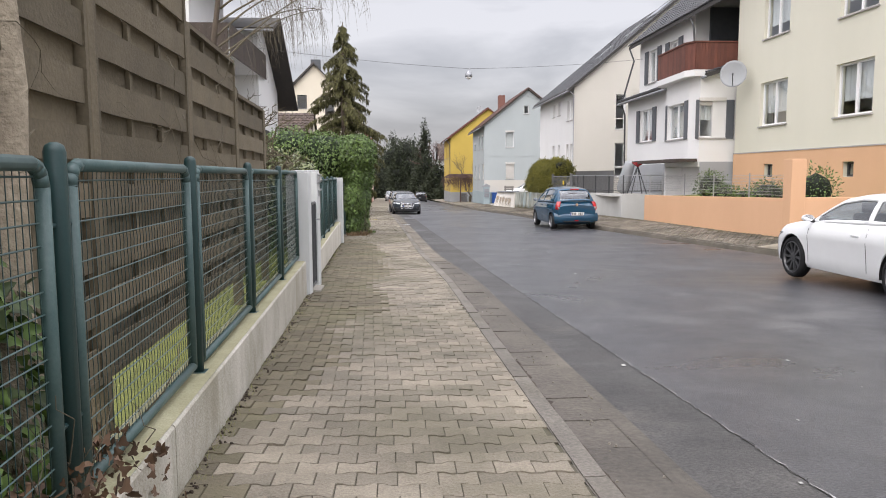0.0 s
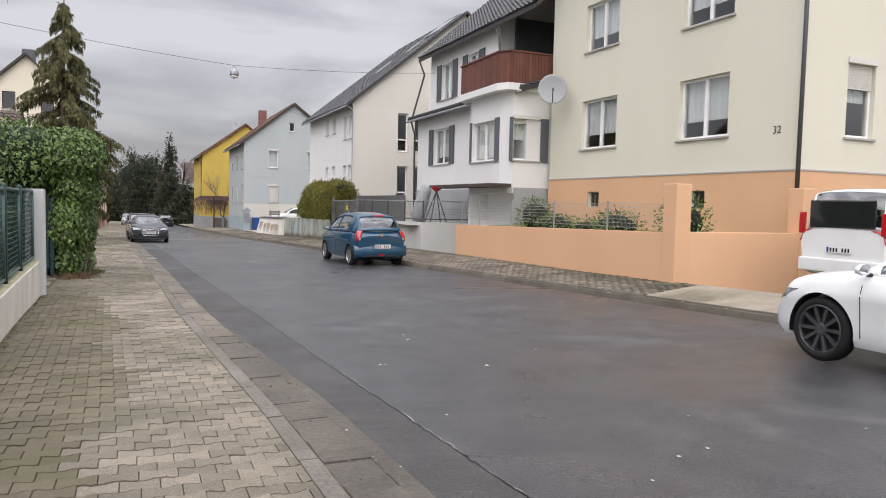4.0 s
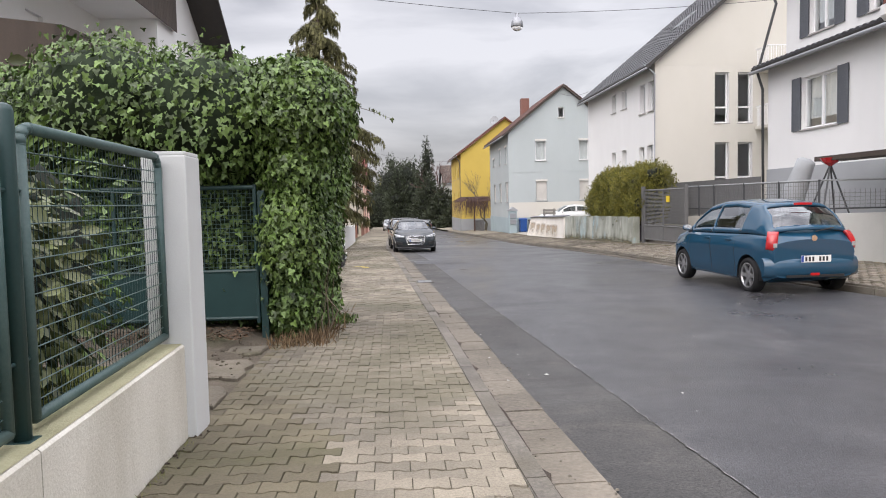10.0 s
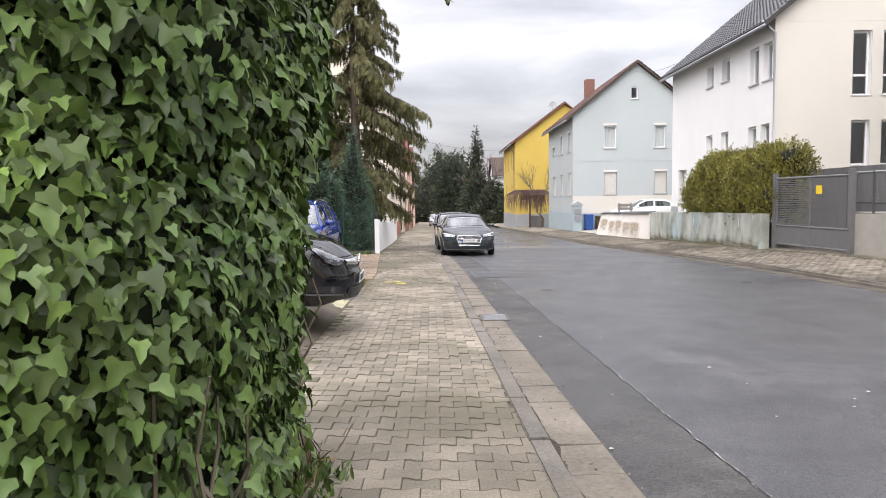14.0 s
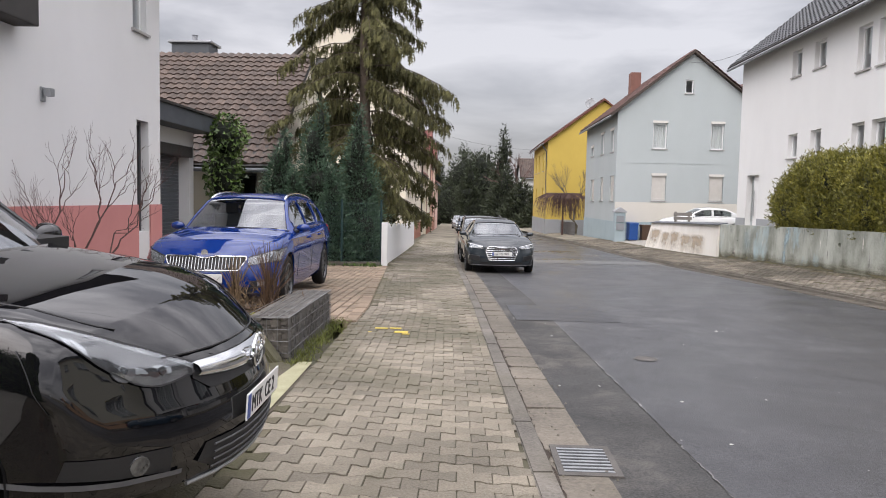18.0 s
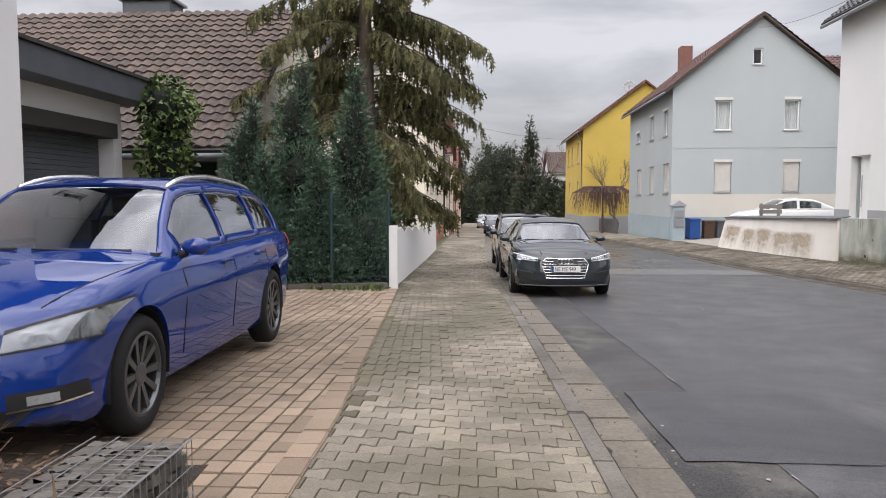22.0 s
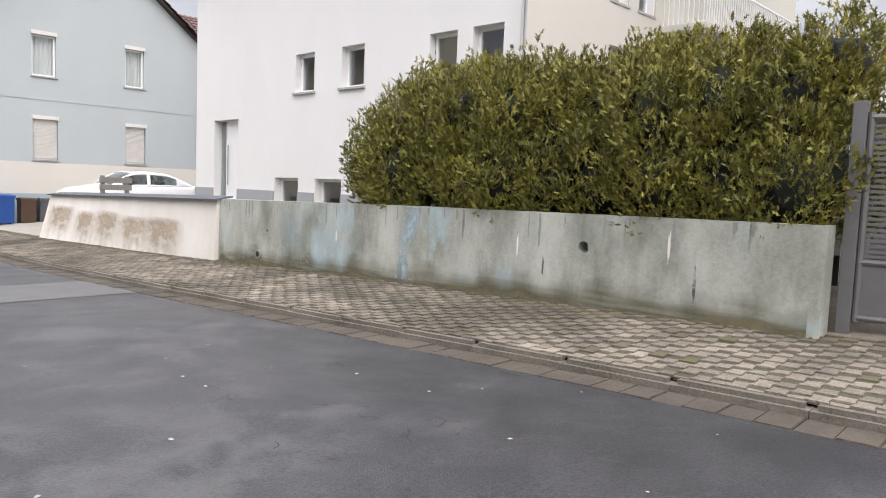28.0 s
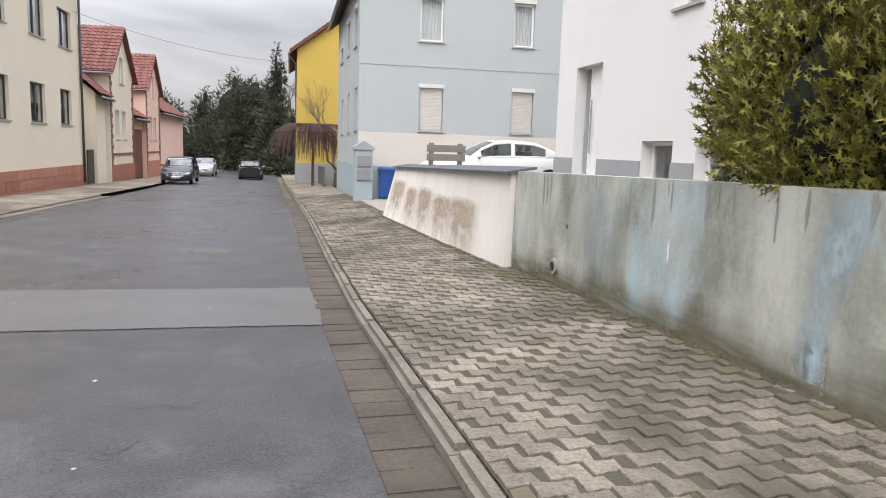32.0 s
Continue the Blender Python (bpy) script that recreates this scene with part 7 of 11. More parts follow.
    wash("paint_run", 39.72, 40.12, lambda y: -1.0, lambda y: bw_top(y) - 0.02, "blue_wash", 14, 16, lambda u, v: max(0.0, 1 - abs(u - 0.5 - 0.12 * math.sin(5 * v)) / (0.3 + 0.2 * v)) ** 0.7 * (0.75 + 0.25 * math.sin(11 * v)), 0.12)
    wash("paint_run", 42.3, 43.3, lambda y: -1.0, lambda y: bw_top(y) - 0.05, "blue_wash", 14, 10, lambda u, v: 0.4 * max(0.0, 1 - abs(2 * u - 1)) * math.sin(3.1 * v))
    wash("damp_foot", 34.6, 45.1, lambda y: walk_right_z(9.4, y) - 0.02, lambda y: walk_right_z(9.4, y) + 0.36, "moss_wash", 90, 8, lambda u, v: max(0.0, 1 - v * (1.15 + 0.45 * math.sin(37 * u) * math.sin(83 * u))) ** 1.3)
    for i, (y, z, h) in enumerate(((39.95, -0.95, 0.2), (38.0, -0.35, 0.16), (37.6, -0.55, 0.12), (36.0, -0.2, 0.2), (35.7, -0.55, 0.25), (41.6, -0.5, 0.1), (42.6, -0.75, 0.12))):
        flake(y, z, 0.018, h, 20 + i, "wall_stained" if i % 2 else "seam", "crack")
    # dark runs below the top edge
    for i in range(44):
        y, h = rnd.uniform(34.7, 45.0), rnd.uniform(0.06, 0.26)
        flake(y, bw_top(y) - h * 0.75, rnd.uniform(0.008, 0.03), h, 60 + i, "wall_dirt", "dirt_run")
    # crumbled foot of the wall
    V, F = [], []
    r = random.Random(11)
    y = 34.55
    while y < 54.0:
        x = (bx(y) if y < 45.15 else lerp_table([(45.15, 9.2), (54, 8.87)])(y)) - 0.04
        z = walk_right_z(x, y)
        s = r.uniform(0.015, 0.05)
        b = len(V)
        for k in range(6):
            a = 2 * math.pi * k / 6
            V.append((x + r.uniform(-0.03, 0.01) + s * 0.7 * math.cos(a), y + s * 1.6 * math.sin(a), z - 0.005))
        V.append((x, y, z + s * 0.6))
        F += [(b + k, b + (k + 1) % 6, b + 6) for k in range(6)]
        y += r.uniform(0.03, 0.12)
    tagged(data_part("crumbs", V, F, M["joint"], w), kind="stuff")


painted_wall()


def white_wall():
    w = thing("white_wall", "white rendered battered wall with brown stains and slate coping", "garden wall")
    base, top = lerp_table([(45.17, 9.19), (54.1, 8.75)]), lerp_table([(45.17, 9.275), (54.1, 9.17)])
    ht = lerp_table([(45.17, 0.0), (54.1, -0.2)])
    bm = bmesh.new()
    n = 16
    for i in range(n):
        ya, yb = 45.17 + 8.93 * i / n, 45.17 + 8.93 * (i + 1) / n
        q = [bm.verts.new(v) for v in ((base(ya), ya, -1.9), (base(yb), yb, -1.9), (top(yb), yb, ht(yb) - 0.05), (top(ya), ya, ht(ya) - 0.05), (top(yb) + 0.25, yb, ht(yb) - 0.05), (top(ya) + 0.25, ya, ht(ya) - 0.05), (top(yb) + 0.25, yb, -1.9), (top(ya) + 0.25, ya, -1.9))]
        for f in ((0, 3, 2, 1), (3, 5, 4, 2), (5, 7, 6, 4)):
            bm.faces.new([q[k] for k in f])
        if i == 0:
            bm.faces.new([q[k] for k in (0, 7, 5, 3)])
        if i == n - 1:
            bm.faces.new([q[k] for k in (1, 2, 4, 6)])
    bmesh.ops.remove_doubles(bm, verts=bm.verts, dist=1e-4)
    part("wall_body", bm, M["wall_stained"], w)
    bm = bmesh.new()
    for i in range(10):
        ya, yb = 45.1 + 0.9 * i, 45.1 + 0.9 * (i + 1) - 0.006
        vs = []
        for y in (ya, yb):
            vs += [bm.verts.new(v) for v in ((top(y) - 0.1, y, ht(y) - 0.075), (top(y) + 0.3, y, ht(y) - 0.01), (top(y) + 0.3, y, ht(y) + 0.02), (top(y) - 0.1, y, ht(y) - 0.045))]
        for f in ((0, 1, 2, 3), (7, 6, 5, 4), (0, 4, 5, 1), (1, 5, 6, 2), (2, 6, 7, 3), (3, 7, 4, 0)):
            bm.faces.new([vs[k] for k in f])
    tagged(part("coping", bm, M["slate"], w), kind="stuff")
    # damp stains that run down from mid height and fade out at their rims
    for i, (yc, hw, zt, zb) in enumerate(((47.3, 0.95, -0.5, -1.5), (48.7, 0.8, -0.55, -1.45), (50.1, 0.8, -0.5, -1.5), (51.4, 0.7, -0.56, -1.5), (53.0, 1.0, -0.5, -1.45))):
        nu, nv = 22, 10
        V, F, fade = [], [], []
        for j in range(nv + 1):
            v = j / nv
            for k in range(nu + 1):
                u = k / nu
                y, z = yc - hw + 2 * hw * u, zt + (zb - zt) * v
                f = (z + 1.9) / (ht(y) - 0.05 + 1.9)
                V.append((base(y) * (1 - f) + top(y) * f - 0.004, y, z))
                run = 0.5 + 0.5 * math.sin(9.0 * u + i) * math.sin(23.0 * u + 2 * i)
                fade.append(min(1.0, 3.2 * u, 3.2 * (1 - u)) * min(1.0, 7.0 * v) * max(0.0, 1 - v * (0.95 + 0.35 * run)) ** 0.8)
        for j in range(nv):
            for k in range(nu):
                q = j * (nu + 1) + k
                F.append((q, q + nu + 1, q + nu + 2, q + 1))
        ob = data_part("stain", V, F, M["stain"], w)
        at = ob.data.attributes.new("fade", "FLOAT", "POINT")
        at.data.foreach_set("value", fade)


white_wall()
lot = strip("raised_lot", lambda y: 9.6, lambda y: 12.62, lambda x, y: -0.15 if y < 45 else -0.5, lambda x, y: -0.35 if y < 45 else -0.6, 34.6, 54.0, 0.8, M["earth"], 3)
tagged(lot, "raised front garden behind the wall", "garden", kind="structure")
lot2 = strip("side_drive", lambda y: plot_right(y), lambda y: 20.0, walk_right_z, lambda x, y: road_z(y) + 0.75, 54.1, 62.0, 0.8, M["concrete"], 5)
tagged(lot2, "paved side drive between two houses", "driveway", kind="structure")

M["timber_grey"] = mat("timber_grey", (0.27, 0.255, 0.235), (0.16, 0.15, 0.14), 0.85, 3, 50, 0.5, streak=4)
# letterbox post, bins, wooden rack
lp = thing("letterbox_post", "grey-blue stone post with two letterboxes and a hipped cap", "letterbox", (9.05, 61.0, road_z(61) + 0.2))
part("shaft", boxes((-0.3, 0.3, -0.25, 0.25, -0.3, 1.75), bevel=0.02), M["plaster_blue_dark"], lp)
bm = bmesh.new()
prism(bm, [(-0.36, 1.75), (0.36, 1.75), (0.36, 1.82), (0, 2.05), (-0.36, 1.82)], "y", -0.3, 0.3)
part("cap", bm, M["plaster_grey"], lp)
for z in (0.75, 1.2):
    part("letterbox", boxes((-0.22, 0.22, -0.32, -0.252, z, z + 0.36), bevel=0.01), M["box_grey"], lp)


def bin_(x, y, z, material, label, h=1.05):
    b = thing("wheelie_bin", label, "waste bin", (x, y, z), group="waste bins")
    bm = bmesh.new()
    prism(bm, [(-0.21, 0.06), (0.21, 0.06), (0.27, h - 0.1), (-0.27, h - 0.1)], "x", -0.24, 0.24)
    part("body", bm, material, b)
    bm = bmesh.new()
    prism(bm, [(-0.31, h - 0.1), (0.3, h - 0.1), (0.3, h - 0.05), (0.0, h), (-0.31, h - 0.02)], "x", -0.27, 0.27)
    part("lid", bm, material, b)
    for s in (-0.2, 0.2):
        bm = bmesh.new()
        tube(bm, [(s - 0.03, 0.2, 0.1), (s + 0.03, 0.2, 0.1)], 0.1, 14)
        part("wheel", bm, M["rubber"], b)
    return b


bz = road_z(61) + 0.32
bin_(9.85, 61.0, bz, M["bin_blue"], "blue plastic wheelie bin")
bin_(10.6, 61.2, bz, M["bin_brown"], "brown plastic wheelie bin", 0.95)
bin_(11.25, 61.3, bz, M["plastic_grey"], "dark grey plastic wheelie bin", 0.95)
bin_(9.95, 61.75, bz, M["bin_blue"], "blue plastic wheelie bin")
rk = thing("wooden_sign", "grey weathered wooden board on two posts", "sign", (9.75, 51.2, -0.4))
for x in (-0.3, 0.3):
    part("post", boxes((x - 0.045, x + 0.045, -0.045, 0.045, -0.1, 0.72), bevel=0.006), M["timber_grey"], rk)
for z in (0.36, 0.54):
    part("board", boxes((-0.4, 0.4, -0.07, -0.046, z, z + 0.14), bevel=0.006), M["timber_grey"], rk)

# fence by the blue and yellow houses
tf = thing("timber_fence", "grey weathered timber fence with a gate frame", "fence", (8.9, 77, -2.3))
tf.matrix_basis = Matrix()
for k in range(34):
    y = 73.5 + 0.24 * k
    part("paling", boxes((8.35, 8.38, y, y + 0.14, road_z(y) + 0.1, road_z(y) + 1.25)), M["grey_paint"], tf)
for z in (0.35, 1.0):
    part("rail", boxes((8.38, 8.43, 73.5, 81.6, -2.35 + z + 0.2, -2.35 + z + 0.28)), M["grey_paint"], tf)

# hanging street lamp on its span wire
sl = thing("street_lamp", "small grey hanging street lamp on a span wire", "street lamp", (4.41, 30.83, 6.5))
bm = bmesh.new()
tube(bm, [(0, 0, 0.42), (0, 0, 0.3), (0, 0, 0.26), (0, 0, 0.12), (0, 0, 0.0), (0, 0, -0.02)], [0.05, 0.06, 0.13, 0.19, 0.2, 0.19], 16)
part("housing", bm, M["zinc"], sl, smooth=True)
bm = bmesh.new()
tube(bm, [(0, 0, -0.022), (0, 0, -0.08), (0, 0, -0.13), (0, 0, -0.15)], [0.17, 0.16, 0.1, 0.03], 16)
part("diffuser", bm, M["frame_white"], sl, smooth=True)


def wire(label, a, b, sag, r=0.009, n=18):
    w = thing("overhead_wire", label, "overhead wire", a)
    w.matrix_basis = Matrix()
    A, B = Vector(a), Vector(b)
    bm = bmesh.new()
    tube(bm, [A.lerp(B, i / n) - Vector((0, 0, sag * 4 * (i / n) * (1 - i / n))) for i in range(n + 1)], r, 5)
    part("cable", bm, M["frame_dark"], w)


wire("span wire carrying the street lamp", (-6.3, 28.3, 7.5), (4.41, 30.83, 6.92), 0.1)
wire("span wire carrying the street lamp", (4.41, 30.83, 6.92), (14.2, 31.6, 7.6), 0.1)
wire("thin overhead cable across the street", (-3.6, 75.0, 6.2), (7.2, 83.0, 5.2), 0.5)
wire("thin overhead cable across the street", (-6.0, 55.0, 9.5), (-3.6, 63.0, 7.4), 0.2)
wire("thin overhead cable from roof to roof", (13.2, 64.0, 9.4), (12.6, 52.0, 7.6), 0.3)

# garden swing and covered seat on the terrace
sw = thing("garden_swing", "red and grey metal garden play frame", "play frame", (12.3, 26.4, 0.2))
for x, y in ((-0.4, -0.3), (0.4, -0.3), (-0.4, 0.4), (0.4, 0.4)):
    bm = bmesh.new()
    tube(bm, [(x, y, 0), (0, 0, 1.45)], 0.025, 8)
    part("leg", bm, M["frame_dark"], sw)
bm = bmesh.new()
tube(bm, [(0, 0, 1.4), (0, 0, 1.5), (0, 0, 1.62)], [0.05, 0.2, 0.28], 12)
part("top", bm, M["lamp_red"], sw)
cv = thing("covered_parasol", "leaning grey parasol wrapped in a worn cover", "parasol", (12.15, 27.7, 0.2))
bm = bmesh.new()
tube(bm, [(-0.12, 0.25, 0.12), (-0.1, 0.2, 0.3), (-0.02, 0.1, 0.8), (0.1, -0.06, 1.35), (0.16, -0.12, 1.6), (0.18, -0.14, 1.68)], [0.2, 0.3, 0.31, 0.28, 0.26, 0.12], 14)
for v in bm.verts:
    v.co += 0.03 * noise.noise_vector(v.co * 3.2)
part("cover", bm, M["plaster_grey"], cv, smooth=True)
bm = bmesh.new()
tube(bm, [(-0.16, 0.3, 0.0), (-0.12, 0.25, 0.14)], 0.03, 8)
part("foot", bm, M["frame_dark"], cv)
# house number
def lettering(text, size, m, material, parent, name="lettering"):
    cu = bpy.data.curves.new(name, "FONT")
    cu.body, cu.size, cu.extrude = text, size, 0.0015
    ob = new(name, cu)
    dg = bpy.context.evaluated_depsgraph_get()
    dg.update()
    me = bpy.data.meshes.new_from_object(ob.evaluated_get(dg))
    bpy.data.objects.remove(ob)
    me.materials.clear()
    me.materials.append(material)
    out = new(name, me)
    out.parent, out.matrix_basis = parent, m
    return out


lettering("32", 0.26, Matrix.Translation((14.49, 10.75, 2.95)) @ Matrix(((0, 0, -1, 0), (-1, 0, 0, 0), (0, 1, 0, 0), (0, 0, 0, 1))), M["frame_dark"], H1, "house_number")


# ---- vehicles ----
from mathutils.bvhtree import BVHTree


def paint(name, col, metal=0.35, rough=0.28):
    m = mat(name, col, tuple(c * 0.9 for c in col), 0.5, 2, 300, 0.0, metal=0.0, coat=1.0, fine_mix=0.2, spec=0.0)
    m.node_tree.nodes["Principled BSDF"].inputs["Coat Roughness"].default_value = 0.015
    m.node_tree.nodes["Principled BSDF"].inputs["Coat IOR"].default_value = 1.62
    return m


def lathe(bm, prof, n, axis="x"):
    rings = [[bm.verts.new((a, r * math.cos(2 * math.pi * k / n), r * math.sin(2 * math.pi * k / n))) for k in range(n)] for a, r in prof]
    for p, q in zip(rings, rings[1:]):
        for k in range(n):
            bm.faces.new((p[k], p[(k + 1) % n], q[(k + 1) % n], q[k]))
    return rings


def wheel(car, x, y, r, side, spokes, rim_mat, wide=0.2, cover=False, share=0.66):
    w = new("wheel")
    w.parent = car
    w.matrix_basis = pose(x, y, r, 0, 0, 0 if side > 0 else 180)
    bm = bmesh.new()
    rr = r * share
    lathe(bm, [(-wide, rr), (-wide + 0.01, r * 0.93), (-wide + 0.04, r), (-0.05, r), (-0.015, r * 0.95), (0.0, r * 0.82), (-0.012, rr), (-wide, rr)], 36)
    part("tyre", bm, M["rubber"], w, smooth=True)
    bm = bmesh.new()
    lathe(bm, [(-wide * 0.9, rr), (-0.012, rr + 0.004), (-0.006, rr - 0.015), (-0.03, rr - 0.025), (-wide * 0.9, rr - 0.03)], 36)
    for k in range(spokes):
        a = 2 * math.pi * k / spokes
        c, s = math.cos(a), math.sin(a)
        w0, w1 = ((0.016, 0.02) if spokes > 7 else (0.035, 0.028)) if not cover else (0.02, 0.042)
        pts = []
        for d, hw, dep in ((0.03, w0, -0.035), (rr - 0.02, w1, -0.018)):
            for q in (-1, 1):
                pts.append(((dep), c * d - s * q * hw, s * d + c * q * hw))
        f = [bm.verts.new(p) for p in pts]
        b = [bm.verts.new((p[0] - 0.03, p[1], p[2])) for p in pts]
        bm.faces.new((f[0], f[1], f[3], f[2]))
        bm.faces.new((f[0], f[2], b[2], b[0]))
        bm.faces.new((f[1], b[1], b[3], f[3]))
    r2 = lathe(bm, [(-0.06, 0.07), (-0.028, 0.068), (-0.022, 0.05)], 18)
    bm.faces.new(r2[-1])
    part("rim", bm, rim_mat, w)
    # added black disc: the dark seen between the spokes, put in as colour
    bm = bmesh.new()
    r3 = lathe(bm, [(-0.1, rr - 0.02), (-0.1, 0.02)], 24)
    bm.faces.new(r3[-1])
    part("brake_disc", bm, M["black"], w)
    return w


def swept(x, y, z, W, sweep, lean):
    """A nose drawn back at its corners, and above and below its bumper."""
    k = max(0.0, 1.0 - max(0.0, y) / 0.75)
    if y > 2.0:
        return y
    return y + k * k * (sweep * (abs(x) / (W / 2)) ** 2.4 + lean * max(0.0, z - 0.52) + 0.25 * max(0.0, 0.34 - z))


def car(name, label, at, turn, L, W, H, wb, fo, r, hood, roof, plan, paint_mat, windows, rim="alloy", spokes=5, bottom=0.2, tumble=0.17, group="", rails="", glass="car_glass", screens=None, seats=True, cover=False, arch=0.05, sweep=0.3, lean=0.55, inset=0.875, bow=0.17, chrome_line=False, rim_share=0.66):
    """A car with its nose at y = 0 and its tail at y = L. hood, roof: height tables over y / L for the lower body and for the glass house;
    plan: half width table; windows: spans of y / L of the side panes; screens: spans of windscreen and rear screen."""
    c = thing(name, label, "car", at, turn, group)
    zt, zr_, wp = lerp_table(hood), lerp_table(roof), lerp_table(plan)
    zbt = lerp_table([(0, bottom + 0.07), (0.06, bottom), (0.94, bottom), (1, bottom + 0.1)])

    def ring(s):
        w, b, t = wp(s) * W / 2, zbt(s), zt(s)
        k = t - b
        y = s * L
        fl = math.exp(-((y - fo) / 0.42) ** 2) + math.exp(-((y - fo - wb) / 0.42) ** 2)
        cr = 0.02 + 0.035 * min(1.0, s / 0.08)
        side = [(0.0, b), (0.78 * w, b), (0.905 * w, b + 0.02), ((0.943 + 0.03 * fl) * w, b + 0.12 * k), ((0.956 + 0.026 * fl) * w, b + 0.3 * k), ((0.972 + 0.02 * fl) * w, b + 0.48 * k), ((0.988 + 0.012 * fl) * w, b + 0.63 * k), (1.0 * w, b + 0.71 * k), (0.982 * w, b + 0.78 * k), (0.962 * w, b + 0.87 * k), (0.935 * w, b + 0.935 * k), (0.895 * w, b + 0.98 * k), (0.83 * w, b + 1.0 * k), (0.72 * w, t + 0.3 * cr), (0.5 * w, t + 0.68 * cr), (0.25 * w, t + 0.93 * cr), (0.0, t + cr)]
        return side

    st = sorted(set([0.0, 0.008, 0.02, 0.04, 0.065] + [i / 44 for i in range(3, 42)] + [0.96, 0.98, 0.993, 1.0]))
    bm = bmesh.new()
    rings = []
    for s in st:
        q = ring(s)
        full = [(x, z) for x, z in q] + [(-x, z) for x, z in q[-2:0:-1]]
        rings.append([bm.verts.new((x, s * L, z)) for x, z in full])
    n = len(rings[0])
    for a, b in zip(rings, rings[1:]):
        for k in range(n):
            bm.faces.new((a[k], a[(k + 1) % n], b[(k + 1) % n], b[k]))
    half = n // 2
    for rg, flip in ((rings[0], False), (rings[-1], True)):
        rows = []
        for k in range(half + 1):
            a, b = rg[k], rg[(n - k) % n]
            rows.append([a] if a is b else [a] + [bm.verts.new(a.co.lerp(b.co, q / 10)) for q in range(1, 10)] + [b])
        for p, q in zip(rows, rows[1:]):
            if len(p) == 1 or len(q) == 1:
                one, many = (p, q) if len(p) == 1 else (q, p)
                for i in range(10):
                    bm.faces.new((one[0], many[i], many[i + 1]))
            else:
                for i in range(10):
                    bm.faces.new((p[i], p[i + 1], q[i + 1], q[i]))
    for v in bm.verts:
        v.co.y = swept(v.co.x, v.co.y, v.co.z, W, sweep, lean)
    bmesh.ops.recalc_face_normals(bm, faces=bm.faces)
    cut = bmesh.new()
    for y in (fo, fo + wb):
        for s in (-1, 1):
            tube(cut, [(s * (W / 2 - 0.27), y, r), (s * (W / 2 + 0.2), y, r)], r + arch, 32)
    bmesh.ops.recalc_face_normals(cut, faces=cut.faces)
    body = part("body", carve(bm, cut), paint_mat, c, smooth=True)
    body.data.set_sharp_from_angle(angle=radians(32))

    # surface patches on the lower body
    def at_ring(s, v):
        q = ring(s)
        ln = [math.dist(a, b) for a, b in zip(q, q[1:])]
        tot, d, i = sum(ln), 0.0, 0
        tgt = v * tot
        while i < len(ln) - 1 and d + ln[i] < tgt:
            d += ln[i]
            i += 1
        f = (tgt - d) / ln[i]
        return q[i][0] + (q[i + 1][0] - q[i][0]) * f, q[i][1] + (q[i + 1][1] - q[i][1]) * f

    def z_of(s, v):
        return at_ring(s, v)[1]

    def v_at(s, z):
        lo, hi = 0.2, 0.75
        for _ in range(24):
            m = (lo + hi) / 2
            lo, hi = (m, hi) if z_of(s, m) < z else (lo, m)
        return lo

    def patch_on(nm, corners, material, off=0.006, sides=(-1, 1), nu=8, nv=4, parent=None):
        """corners: four (y / L, height) round the patch, on the flank or nose side."""
        for sd in sides:
            V, F = [], []
            for i in range(nu + 1):
                u = i / nu
                for j in range(nv + 1):
                    w = j / nv
                    s = (corners[0][0] * (1 - u) + corners[1][0] * u) * (1 - w) + (corners[3][0] * (1 - u) + corners[2][0] * u) * w
                    z = (corners[0][1] * (1 - u) + corners[1][1] * u) * (1 - w) + (corners[3][1] * (1 - u) + corners[2][1] * u) * w
                    s = min(1.0, max(0.0, s))
                    x, zz = at_ring(s, v_at(s, z))
                    ny = -0.7 if s < 0.05 else (0.7 if s > 0.95 else 0)
                    V.append((sd * (x + off), swept(x, s * L, zz, W, sweep, lean) + ny * off, zz + off * 0.3))
            for i in range(nu):
                for j in range(nv):
                    a = i * (nv + 1) + j
                    f = (a, a + 1, a + nv + 2, a + nv + 1)
                    F.append(f if sd > 0 else f[::-1])
            o = data_part(nm, V, F, material, parent or c, smooth=True)
            md = o.modifiers.new("thick", "SOLIDIFY")
            md.thickness = off
    tree = BVHTree.FromPolygons([v.co.copy() for v in body.data.vertices], [tuple(p.vertices) for p in body.data.polygons])

    def wrap_on(nm, xi, xo, inner, outer, material, off=0.006, nu=16, nv=6, sides=(-1, 1), parent=None, label="", bulge=0.0):
        """A patch laid on the nose from the front, from xi to xo across; inner, outer: its low and high edge at the two ends."""
        for sd in sides:
            V, F = [], []
            for i in range(nu + 1):
                u = i / nu
                for j in range(nv + 1):
                    w = j / nv
                    x = xi + (xo - xi) * u
                    lo, hi = inner[0] * (1 - u) + outer[0] * u, inner[1] * (1 - u) + outer[1] * u
                    z = lo + (hi - lo) * w - bulge * math.sin(math.pi * u ** 1.35) * (1 - w)
                    at_, nr, _, _ = tree.ray_cast(Vector((sd * x, -1.0, z)), Vector((0, 1, 0)))
                    if at_ is None:
                        at_, nr = V and Vector(V[-1]) or Vector((sd * x, 0.4, z)), Vector((0, 0, 0))
                    V.append(tuple(at_ + (nr if nr.y < 0.2 else -nr) * off))
            for i in range(nu):
                for j in range(nv):
                    a = i * (nv + 1) + j
                    g = (a, a + 1, a + nv + 2, a + nv + 1)
                    F.append(g[::-1] if sd > 0 else g)
            data_part(nm, V, F, material, parent or c, label, smooth=True)

